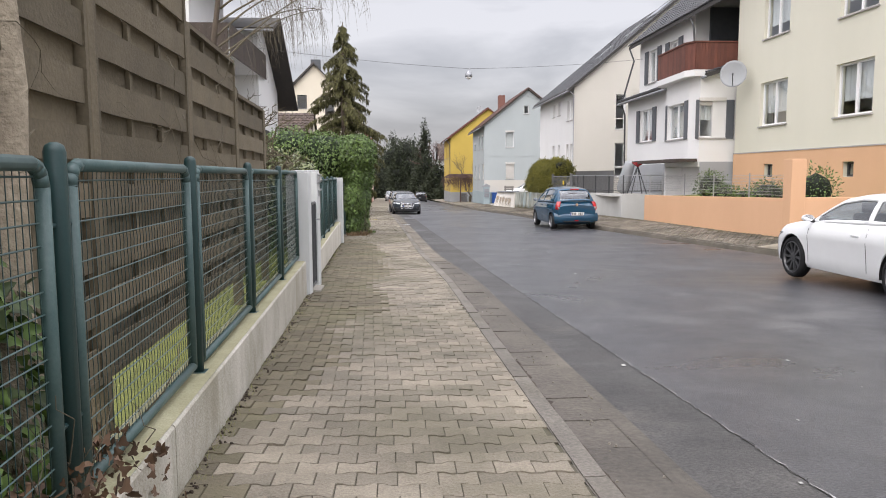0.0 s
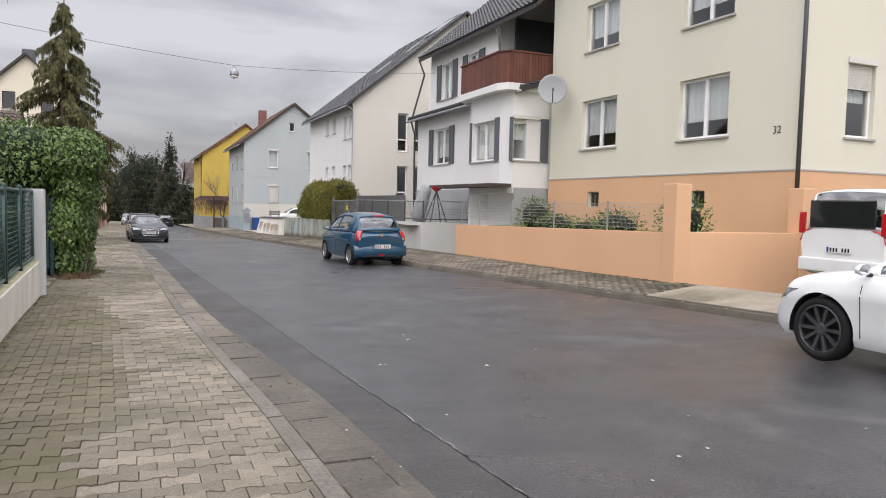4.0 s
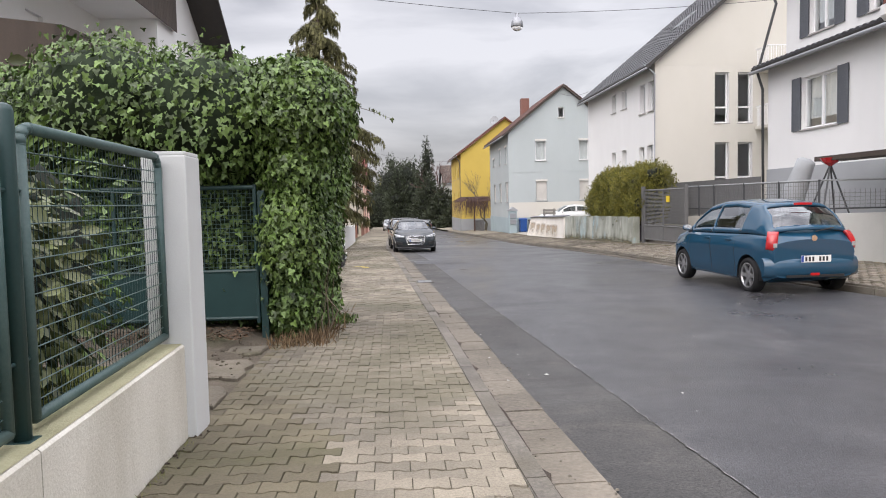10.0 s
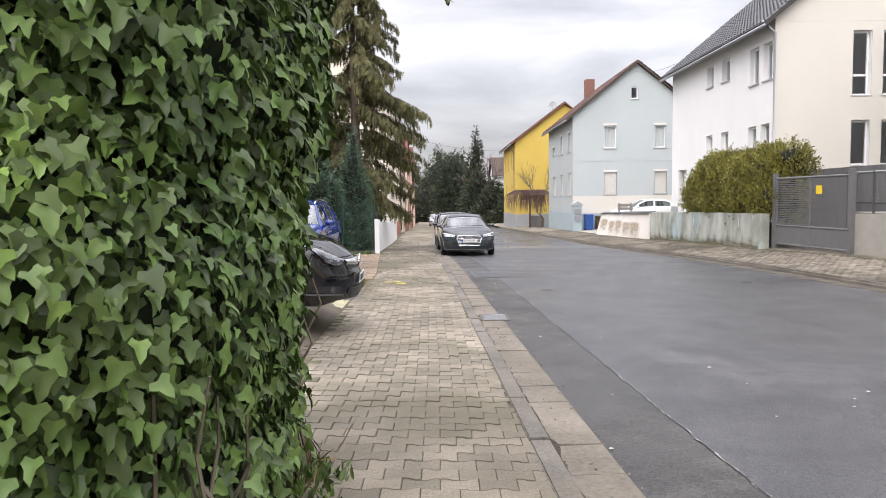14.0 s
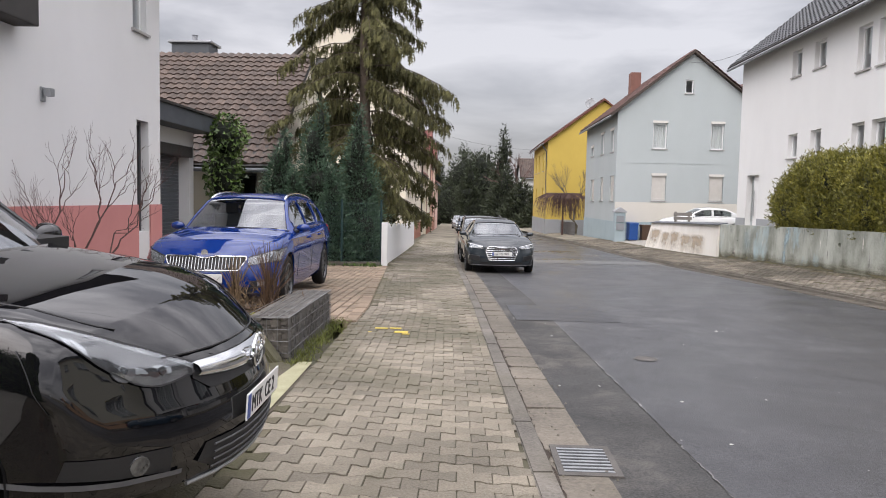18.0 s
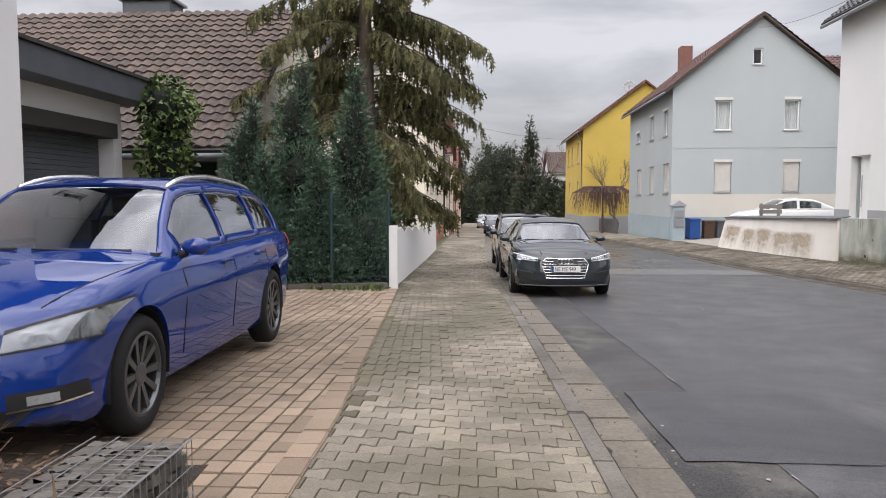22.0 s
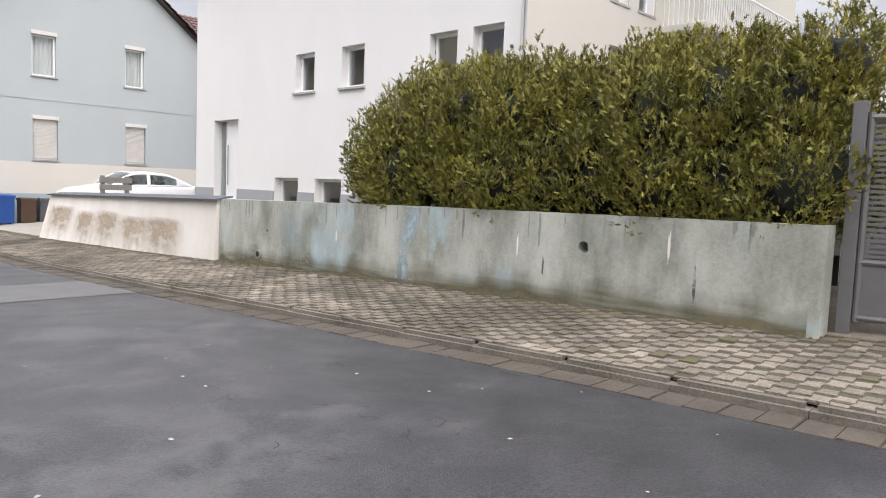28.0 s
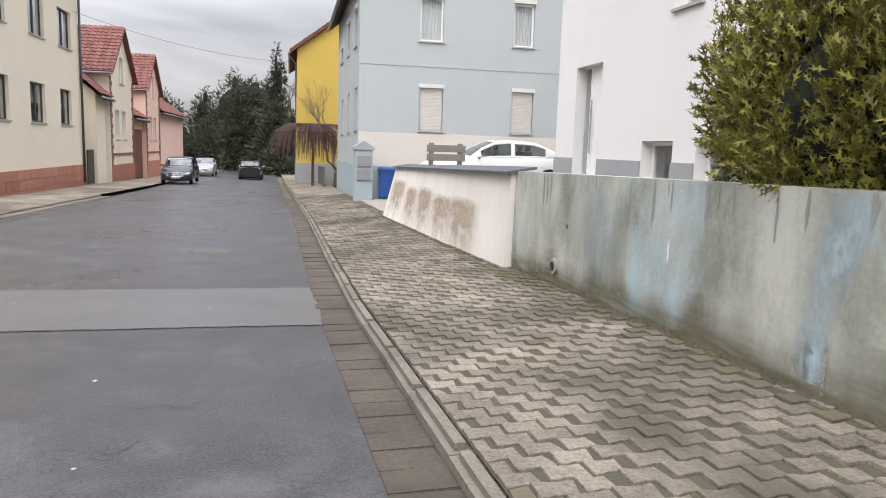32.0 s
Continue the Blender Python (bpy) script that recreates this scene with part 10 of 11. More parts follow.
# ivy over the gate
def ivy():
    rng = np.random.default_rng(21)
    t = plant("ivy_hedge", "dense glossy green ivy grown over a gate and its posts", "ivy", (-1, 16.6, -0.8))
    g = road_z(16.5)
    col = [(-0.95, 16.75, g + 0.5, 0.46, 1.15, 0.75), (-0.92, 16.6, g + 1.3, 0.5, 1.25, 0.8), (-0.85, 16.75, g + 2.1, 0.55, 1.2, 0.75), (-0.78, 17.0, g + 2.85, 0.56, 1.0, 0.6), (-0.9, 16.2, g + 2.8, 0.7, 0.9, 0.6)]
    arch = [(-1.9, 15.9, g + 2.75, 0.95, 0.85, 0.75), (-3.0, 16.0, g + 2.9, 1.0, 0.9, 0.75), (-4.1, 16.2, g + 2.5, 0.95, 0.9, 0.85), (-2.4, 16.4, g + 1.4, 0.95, 0.6, 1.2), (-3.6, 16.5, g + 1.4, 0.9, 0.6, 1.2), (-5.0, 16.6, g + 1.6, 0.9, 0.9, 1.4), (-1.6, 16.35, g + 1.3, 0.5, 0.6, 1.2)]
    # dark lumps behind the leaves; the ivy's inner shade is put in their colour
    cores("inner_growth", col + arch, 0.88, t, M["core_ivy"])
    P, N = blobs_surface(col, 30000, rng, 0.07)
    Pa, Na = blobs_surface(arch, 17000, rng, 0.08)
    P, N = np.concatenate([P, Pa]), np.concatenate([N, Na])
    k = P[:, 2] > g + 0.02
    P, N = P[k], N[k]
    n = len(P)
    face = N + rng.normal(size=(n, 3)) * 0.34 + np.array([0, 0, 0.35])
    tips = np.array([0, 0, -1.0]) + N * 0.35 + rng.normal(size=(n, 3)) * 0.5
    leaf_mesh("foliage", P, tips, face, rng.uniform(0.035, 0.085, n), "ivy", M["ivy_leaf"], t, rng)
    bm = bmesh.new()
    for i in range(40):
        y = rng.uniform(15.7, 17.8)
        a = (-0.62 + rng.uniform(-0.2, 0.1), y, g + 0.06)
        limb(bm, a, (a[0] + rng.uniform(-0.1, 0.1), y + rng.uniform(-0.25, 0.25), g + rng.uniform(0.4, 1.3)), 0.014, 0.004, 0.05, rng, 4)
    # a loose runner hanging over the footway
    limb(bm, (-0.35, 17.6, g + 3.2), (0.35, 19.4, g + 3.05), 0.006, 0.003, 0.05, rng, 4)
    part("stem_mass", bm, M["twig"], t)["kind"] = "stuff"
    f = rng.uniform(0, 1, 14)
    Q = np.stack([-0.35 + 0.7 * f, 17.6 + 1.8 * f, g + 3.2 - 0.15 * f], 1)
    leaf_mesh("runner_foliage", Q, np.array([[0.2, 0.2, -1]] * 14) + rng.normal(size=(14, 3)) * 0.3, rng.normal(size=(14, 3)), rng.uniform(0.05, 0.08, 14), "ivy", M["laurel_leaf"], t, rng)


ivy()


def bush(name, label, category, blobs, n, shape, size, material, seed, rough=0.1, droop=-0.3, stems=True, core=0.8, core_mat=None, flat=0.5):
    rng = np.random.default_rng(seed)
    t = plant(name, label, category, (blobs[0][0], blobs[0][1], blobs[0][2] - blobs[0][5]))
    if core:
        cores("inner_growth", blobs, core, t, core_mat)
    P, N = blobs_surface(blobs, n, rng, rough)
    m = len(P)
    face = N * 0.8 + rng.normal(size=(m, 3)) * flat + np.array([0, 0, 0.3])
    tips = N * 0.7 + np.array([0, 0, droop]) + rng.normal(size=(m, 3)) * 0.45
    leaf_mesh("foliage", P, tips, face, rng.uniform(size[0], size[1], m), shape, material, t, rng)
    if stems:
        bm = bmesh.new()
        for b in blobs:
            limb(bm, (b[0] * 0.6 + blobs[0][0] * 0.4, b[1], b[2] - b[5]), (b[0], b[1], b[2] + b[5] * 0.5), 0.03, 0.012, 0.05, rng, 5)
        part("stem_mass", bm, M["bark"], t)["kind"] = "stuff"
    return t


bush("laurel_bush", "broad-leaved evergreen laurel bush behind the fence", "bush", [(-2.2, 7.3, 0.55, 0.65, 0.9, 0.7), (-2.1, 8.7, 0.62, 0.72, 1.0, 0.85), (-2.3, 10.2, 0.75, 0.85, 1.1, 1.0), (-2.9, 8.6, 0.85, 0.9, 1.2, 0.95), (-3.2, 10.2, 0.95, 0.9, 1.0, 1.0), (-2.3, 11.4, 0.4, 0.75, 0.7, 0.8)], 13000, "laurel", (0.08, 0.15), M["laurel_leaf"], 31, 0.1, -0.5, flat=0.35)
bush("laurel_bush", "green shrub behind fence and lawn", "bush", [(-2.6, 12.6, 0.5, 0.9, 0.8, 1.0), (-3.8, 13.2, 0.6, 1.0, 0.9, 1.1)], 2600, "oval", (0.07, 0.12), M["ivy_leaf"], 32, 0.12, -0.3)
bush("ivy_hedge", "dark ivy ground cover behind the mesh fence", "ivy", [(-1.5, -7.6, 0.25, 0.5, 1.4, 0.75), (-1.45, -6.4, 0.1, 0.4, 0.8, 0.55), (-2.6, 4.4, -0.1, 0.7, 0.8, 0.45), (-2.5, 5.6, 0.0, 0.7, 0.9, 0.5)], 2600, "oval", (0.05, 0.09), M["ivy_leaf"], 33, 0.15, -0.3)
bush("shrub", "green garden shrubs behind the apricot wall", "shrub", [(12.3, 18.0, 0.75, 0.5, 0.7, 0.55), (12.0, 16.2, 0.55, 0.4, 0.9, 0.3), (12.2, 13.6, 0.6, 0.5, 0.8, 0.4), (12.3, 11.2, 0.75, 0.5, 0.6, 0.6), (12.2, 14.9, 0.5, 0.4, 0.7, 0.25)], 3600, "oval", (0.06, 0.11), M["ivy_leaf"], 34, 0.15, -0.1)


# clipped thuja hedge above the painted wall
def thuja():
    rng = np.random.default_rng(41)
    t = plant("thuja_hedge", "dense olive green thuja hedge above the painted wall", "hedge", (10.4, 38.2, 0))
    blobs = []
    for i in range(10):
        y = 34.95 + 0.72 * i
        end = 0.35 if i > 8 else 0.0
        blobs.append((10.25 + 0.1 * math.sin(i * 2.1), y, 0.5, 0.82 - end, 0.6, 0.72 - end))
        blobs.append((10.35 + 0.14 * math.cos(i * 1.7), y + 0.1, 1.15 + 0.14 * math.sin(i * 1.3) - end, 0.8 - end, 0.55, 0.72))
        blobs.append((10.4 + 0.1 * math.sin(i * 2.7), y - 0.2, 1.6 + 0.1 * math.cos(i * 2.3) - end * 1.5, 0.5, 0.36, 0.42))
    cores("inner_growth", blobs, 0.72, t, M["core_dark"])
    P, N = blobs_surface(blobs, 5600, rng, 0.05)
    k = ((P[:, 0] < 10.9) | (P[:, 2] > 1.2)) & (P[:, 2] > -0.08)
    P, N = P[k], N[k]
    lump = np.array([noise.noise(Vector(q) * 2.6) + 0.6 * noise.noise(Vector(q) * 6.0) for q in P])
    P = P + N * (0.14 * lump)[:, None]
    P, N = P[lump > -0.6], N[lump > -0.6]
    # upright plumes, each a spindle of many feathery sprays
    fan = 17
    W = N * 0.55 + np.array([0, 0, 0.9]) + rng.normal(size=P.shape) * 0.3
    W /= np.linalg.norm(W, axis=1)[:, None]
    long = rng.uniform(0.1, 0.28, (len(P), 1))
    h = rng.uniform(-0.45, 1.0, (len(P) * fan, 1))
    wide = 0.045 * (1.0 - np.clip(h, 0, 1) ** 1.5) + 0.008
    Q = np.repeat(P, fan, 0) + np.repeat(W * long, fan, 0) * h + rng.normal(size=(len(P) * fan, 3)) * wide
    tips = np.repeat(W, fan, 0) + rng.normal(size=Q.shape) * 0.45
    face = rng.normal(size=Q.shape) + np.repeat(N, fan, 0) * 0.6
    leaf_mesh("foliage", Q, tips, face, rng.uniform(0.06, 0.13, len(Q)), "feather", M["thuja_leaf"], t, rng)
    bm = bmesh.new()
    for i in range(46):
        y = rng.uniform(37.5, 41.5)
        branching(bm, (10.5 + rng.uniform(-0.2, 0.3), y, 1.7), (rng.normal() * 0.25, rng.normal() * 0.25, 1), 0.3, 0.005, 1, rng, 0.4, 0.3, 2)
    part("twig_mass", bm, M["twig"], t, "thin bare twigs above the hedge")["kind"] = "stuff"
    bm = bmesh.new()
    for i in range(10):
        limb(bm, (10.4, 34.95 + 0.72 * i, -0.3), (10.4, 34.95 + 0.72 * i, 1.1), 0.05, 0.02, 0.03, rng)
    part("stem_mass", bm, M["bark"], t)["kind"] = "stuff"


thuja()


# weeping spruce and dark conifers behind the mesh fence
def spruce(x, y, z0, z1, seed, label, reach=3.0, mat_="spruce_leaf", layers=30, leaf=(0.13, 0.28), droop=0.55, dens=1.0):
    rng = np.random.default_rng(seed)
    t = plant("spruce_tree", label, "tree", (x, y, z0))
    bm = bmesh.new()
    tube(bm, [(x + 0.05 * math.sin(i), y + 0.05 * math.cos(i * 1.3), z0 + (z1 - z0) * i / 8) for i in range(9)], [0.24 * (1 - i / 8.6) + 0.012 for i in range(9)], 10)
    part("trunk", bm, M["bark"], t, smooth=True)
    bm = bmesh.new()
    P, T, N = [], [], []
    H = z1 - z0
    for i in range(layers):
        f = 0.16 + 0.82 * (i / (layers - 1)) ** 0.95
        for j in range(5 if f < 0.85 else 4):
            a = rng.uniform(0, 6.28)
            ln = reach * (1 - f) ** 0.8 * min(1.0, 0.62 + 1.6 * (f - 0.16)) * rng.uniform(0.55, 1.1) + 0.12
            zb = z0 + H * f + rng.uniform(-0.1, 0.1)
            d = np.array([math.cos(a), math.sin(a), 0])
            pts = []
            for k in range(6):
                q = k / 5
                pts.append(np.array([x, y, zb]) + d * ln * q + np.array([0, 0, 0.25 * ln * q - droop * ln * q * q * 0.9 + 0.12 * ln * max(0, q - 0.7) * 2]))
            tube(bm, [tuple(p) for p in pts], [0.028 * (1 - f * 0.6) * (1 - k / 6.5) for k in range(6)], 4)
            nl = int((14 + 30 * ln) * dens)
            for q in rng.uniform(0.12, 1.0, nl):
                k = min(4, int(q * 5))
                p = pts[k] * (1 - (q * 5 - k)) + pts[k + 1] * (q * 5 - k)
                sidev = np.array([-d[1], d[0], 0]) * rng.normal() * 0.5
                hang = np.array([0, 0, -1.0]) * rng.uniform(0.4, 1.5)
                run = sidev * 0.7 + d * 0.25
                for g in range(rng.integers(2, 5)):
                    P.append(p + (hang * 0.55 + run * (1 - 0.2 * g)) * (0.16 * g) + rng.normal(size=3) * 0.025)
                    T.append(hang * (0.9 + 0.35 * g) + run * 0.35 + rng.normal(size=3) * 0.16)
                    N.append(d + rng.normal(size=3) * 0.8)
    part("limb_mass", bm, M["bark"], t)["kind"] = "stuff"
    leaf_mesh("crown", P, T, N, rng.uniform(leaf[0], leaf[1], len(P)), "feather", M[mat_], t, rng)
    return t


spruce(-3.15, 42.0, -1.3, 11.6, 51, "tall weeping spruce with drooping sparse branches", 4.4, leaf=(0.14, 0.36), dens=1.35, layers=32, droop=0.7)


def cone_tree(name, label, x, y, z0, z1, r, seed, n=3200, leaf=(0.1, 0.2), material="yew_leaf", shape="feather"):
    rng = np.random.default_rng(seed)
    t = plant(name, label, "tree", (x, y, z0))
    H = z1 - z0
    blobs = []
    for i in range(7):
        f = i / 6
        w = r * (1.0 - 0.85 * f ** 1.15)
        blobs.append((x + rng.normal() * 0.1 * r, y + rng.normal() * 0.1 * r, z0 + H * (0.12 + 0.8 * f), w, w, H * 0.15))
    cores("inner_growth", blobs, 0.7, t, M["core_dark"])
    P, N = blobs_surface(blobs, n, rng, 0.2)
    k = (P[:, 0] < plot_left(y) - 0.3) | (P[:, 2] > z0 + 1.35) | (x > plot_left(y))
    P, N = P[k], N[k]
    m = len(P)
    leaf_mesh("foliage", P, N + np.array([0, 0, 0.3]) + rng.normal(size=(m, 3)) * 0.4, rng.normal(size=(m, 3)) + N * 0.4, rng.uniform(leaf[0], leaf[1], m), shape, M[material], t, rng)
    bm = bmesh.new()
    tube(bm, [(x, y, z0 - 0.1), (x, y, z0 + H * 0.8)], [0.1, 0.03], 8)
    part("trunk", bm, M["bark"], t)
    return t


for i, (x, y, h, r) in enumerate(((-3.0, 39.4, 2.9, 0.85), (-4.1, 39.3, 3.0, 0.95), (-5.0, 39.0, 2.2, 0.8), (-3.15, 40.6, 1.9, 0.75), (-3.5, 38.7, 1.3, 0.7), (-4.6, 38.5, 1.2, 0.7))):
    cone_tree("conifer", "dark blue-green bushy conifer behind the mesh fence", x, y, road_z(39), h, r, 60 + i, 11000, (0.07, 0.15))
cone_tree("cypress", "dark green columnar cypress behind the picket fence", -3.6, 45.6, road_z(45), 3.6, 1.05, 71, 7000, (0.1, 0.2))
bush("ivy_column", "ivy-covered post beside the garage", "ivy", [(-6.55, 38.6, 0.0, 0.38, 0.4, 0.9), (-6.5, 38.55, 1.2, 0.48, 0.48, 0.8), (-6.45, 38.6, 2.2, 0.5, 0.5, 0.6), (-6.2, 38.8, -0.6, 0.5, 0.5, 0.6)], 2200, "ivy", (0.07, 0.12), M["ivy_leaf"], 72)
bush("shrub", "yellowish garden shrub behind the picket fence", "shrub", [(-2.95, 43.0, -0.35, 0.45, 0.9, 0.75)], 900, "feather", (0.1, 0.2), M["thuja_leaf"], 73)


# bare trees
def bare_tree(name, label, at, way, length, radius, depth, seed, material, spread=0.6, up=0.15, kids=3, cones=False, starts=1, shrink=0.68, max_x=1e9):
    rng = np.random.default_rng(seed)
    t = plant(name, label, "tree", at)
    bm = bmesh.new()
    ends = []
    for s in range(starts):
        branching(bm, at, Vector(way) + Vector(rng.normal(size=3).tolist()) * (0.35 if starts > 1 else 0.0), length, radius, depth, rng, spread, up, kids, ends, shrink=shrink, max_x=max_x)
    part("branching", bm, M[material], t)["kind"] = "stuff"
    bm = bmesh.new()
    tube(bm, [Vector(at) - Vector((0, 0, 0.15)), Vector(at) + Vector((0, 0, 0.05)), Vector(at) + Vector(way).normalized() * 0.35 * length], [radius * 1.5, radius * 1.15, radius * 0.95], 9)
    part("trunk", bm, M[material], t, smooth=True)
    if cones:
        bm = bmesh.new()
        for p, w in ends:
            if rng.random() < cones:
                tube(bm, [p, p + Vector((0, 0, 0.03)), p + Vector((0.01, 0, 0.1)), p + Vector((0.01, 0, 0.16))], [0.008, 0.03, 0.024, 0.004], 6)
        part("seed_head_mass", bm, M["seed_dark"], t, "dark brown upright seed heads")["kind"] = "stuff"
    return t


bare_tree("garden_tree", "mossy bare garden tree with spreading twigs", (-2.5, 5.9, -0.3), (0.1, 0.1, 1), 1.35, 0.12, 5, 81, "twig_moss", 0.8, 0.0, 3, starts=3, max_x=-1.0, shrink=0.72)
bare_tree("garden_tree", "mossy bare garden tree with spreading twigs", (-4.2, 8.4, -0.3), (0.2, -0.1, 1), 1.9, 0.15, 5, 82, "twig_moss", 0.7, 0.06, 4, starts=2, max_x=-1.5)
bare_tree("sumac", "bare sumac with upright dark seed heads", (-5.0, 17.9, -0.5), (0.0, -0.05, 1), 1.5, 0.06, 4, 83, "twig", 0.42, 0.22, 3, cones=0.6, max_x=-1.5, starts=2)
bare_tree("garden_tree", "bare twiggy tree behind the screen fence", (-4.2, 0.5, -0.3), (0.3, 0.4, 1), 2.2, 0.1, 5, 84, "twig", 0.6, 0.12, 3, max_x=-1.5)
bare_tree("birch", "slender bare tree with hanging twigs", (-7.5, 14.0, -0.3), (0.25, 0.0, 1), 3.2, 0.16, 5, 85, "twig", 0.6, 0.0, 3, max_x=-1.5)
bare_tree("bare_shrub", "bare twiggy shrub by the white house wall", (-5.5, 29.2, road_z(29)), (0.15, -0.05, 1), 1.05, 0.024, 4, 86, "twig_red", 0.35, 0.3, 3, starts=3)
bare_tree("bare_tree", "bare tree in front of the yellow house", (9.3, 79.5, road_z(79)), (0, 0, 1), 2.6, 0.12, 5, 87, "twig", 0.5, 0.3, 3)
bare_tree("bare_tree", "bare tree far down the street", (7.5, 118, road_z(118)), (0, 0, 1), 4.2, 0.25, 5, 88, "twig_red", 0.45, 0.3, 3)


def weeping():
    rng = np.random.default_rng(90)
    t = plant("weeping_shrub", "brown weeping shrub with hanging bare twigs", "shrub", (7.9, 77.0, road_z(77)))
    bm = bmesh.new()
    tube(bm, [(7.9, 77.0, road_z(77)), (7.9, 77.0, 0.9)], [0.09, 0.06], 8)
    for i in range(520):
        a = rng.uniform(0, 6.28)
        r = rng.uniform(0.4, 2.2)
        tube(bm, [(7.9, 77, 0.9), (7.9 + 0.6 * r * math.cos(a), 77 + 0.6 * r * math.sin(a), 1.35), (7.9 + r * math.cos(a), 77 + r * math.sin(a), 0.9), (7.9 + 1.12 * r * math.cos(a), 77 + 1.12 * r * math.sin(a), rng.uniform(-0.7, 0.5))], [0.016, 0.012, 0.01, 0.006], 4, False)
    part("twig_mass", bm, M["twig_red"], t)["kind"] = "stuff"


weeping()

# dark trees closing the street
rngf = np.random.default_rng(95)
for i, (x, y, h, r) in enumerate(((-0.5, 138, 8.8, 3.6), (2.6, 132, 7.4, 3.2), (5.2, 122, 9.9, 1.7), (-4.5, 142, 6.8, 3.4), (7.0, 112, 3.0, 2.6), (5.0, 118, 4.4, 2.4), (9.4, 108, 2.4, 2.6), (-8.5, 135, 5.5, 3.0), (0.8, 128, 5.8, 2.6), (11.5, 118, 6.0, 2.6), (3.4, 140, 8.2, 3.0))):
    cone_tree("conifer", "dark evergreen tree at the end of the street", x, y, road_z(y), h, r, 100 + i, 4200, (0.35, 0.8), "far_leaf")


bush("yew_tree", "broad dark evergreen tree closing the street", "tree", [(-0.8, 133, 0.2, 3.4, 3.0, 4.4), (1.6, 131, 1.4, 3.2, 3.0, 4.6), (0.2, 132, 4.0, 2.8, 2.4, 3.6), (3.9, 129, -0.6, 2.6, 2.4, 3.4), (-3.2, 134, -0.8, 2.8, 2.6, 3.4), (1.9, 131, 5.4, 1.6, 1.5, 2.2)], 9000, "feather", (0.3, 0.7), M["far_leaf"], 119, 0.12, 0.2, core=0.86)


def far_woods():
    rng = np.random.default_rng(120)
    t = tagged(new("distant_woods"), "hazy winter woods on the far hillside", "woods", kind="stuff")
    blobs = [(x + rng.normal() * 4, 330 + rng.uniform(-30, 60), rng.uniform(-3, 6), 9, 9, rng.uniform(6, 9)) for x in range(-160, 200, 9)]
    cores("crown_mass", blobs, 1.0, t, M["far_leaf"])
    P, N = blobs_surface(blobs, 9000, rng, 0.1)
    leaf_mesh("foliage", P, N + rng.normal(size=P.shape) * 0.5, rng.normal(size=P.shape), rng.uniform(0.8, 2.0, len(P)), "spray", M["far_leaf"], t, rng)


far_woods()


# grass, weeds, litter and dry plants
def lawn_blades():
    rng = np.random.default_rng(130)
    n = 26000
    y = rng.uniform(-8, 12, n)
    x = np.array([plot_left(v) for v in y]) - 0.3 - rng.exponential(1.1, n)
    z = -0.32 + (plot_left(0) - 0.2 - x) * 0.0165
    P = np.stack([x, y, z], 1)
    T = np.array([0, 0, 1.0]) + rng.normal(size=(n, 3)) * 0.35
    t = plant("grass", "short mossy green grass of the lawn", "grass", (-2, 2, -0.3))
    t["kind"] = "stuff"
    leaf_mesh("blades", P, T, rng.normal(size=(n, 3)), rng.uniform(0.05, 0.11, n), "blade", M["grass_blade"], t, rng)


lawn_blades()


def tufts(name, label, spots, material, size, seed, shape="blade", flat=False, n_each=26, spread=0.06):
    rng = np.random.default_rng(seed)
    t = plant(name, label, "weeds", spots[0])
    t["kind"] = "stuff"
    S = np.repeat(np.array(spots, float), n_each, 0)
    m = len(S)
    S[:, :2] += rng.normal(size=(m, 2)) * spread
    T = np.array([0, 0, 0.15 if flat else 1.0]) + rng.normal(size=(m, 3)) * (0.9 if flat else 0.5)
    if flat:
        T[:, 2] = np.abs(T[:, 2]) * 0.2
    F = np.array([0, 0, 1.0]) + rng.normal(size=(m, 3)) * 0.3 if flat else rng.normal(size=(m, 3))
    leaf_mesh("blades", S, T, F, rng.uniform(size[0], size[1], m), shape, material, t, rng)


rw = random.Random(77)
edge_spots = [(plot_left(y) + rw.uniform(0.0, 0.05), y, walk_left_z(plot_left(y), y)) for y in [rw.uniform(-6, 12) for _ in range(150)]]
tufts("weeds", "moss and small weeds along the wall foot", edge_spots, M["grass_blade"], (0.012, 0.035), 140, n_each=10, spread=0.025)
tufts("weeds", "green weeds along the gabion foot", [(-1.44 + rw.uniform(-0.05, 0.12), rw.uniform(25.4, 27.9), walk_left_z(-1.3, 26.5)) for _ in range(60)], M["grass_blade"], (0.03, 0.09), 141, n_each=14)
tufts("dry_grass", "dry straw-coloured grass at the foot of the ivy", [(-0.72 + rw.uniform(-0.35, 0.22), rw.uniform(15.1, 17.6), road_z(16.5) + 0.08) for _ in range(110)], M["straw"], (0.07, 0.2), 142, n_each=16, spread=0.07)
tufts("weeds", "small green weeds beside the ivy foot", [(-0.42 + rw.uniform(-0.06, 0.1), rw.uniform(16.8, 17.6), road_z(17) + 0.06) for _ in range(14)], M["ivy_leaf"], (0.04, 0.09), 143, "oval", n_each=14)
tufts("fallen_leaves", "brown fallen leaves on the apron", [(rw.uniform(-3.4, -1.3), rw.uniform(14.9, 15.6), road_z(15) + 0.235) for _ in range(110)] + [(rw.uniform(-1.7, -1.0), rw.uniform(18.1, 20.6), road_z(19) + 0.16) for _ in range(90)], M["dry_leaf"], (0.035, 0.07), 144, "oval", True, 6, 0.09)
tufts("weeds", "weeds along the foot of the right-hand wall", [(9.36 + rw.uniform(-0.08, 0.0), rw.uniform(35.4, 45), walk_right_z(9.36, 40)) for _ in range(60)], M["grass_blade"], (0.012, 0.04), 145, n_each=10, spread=0.03)
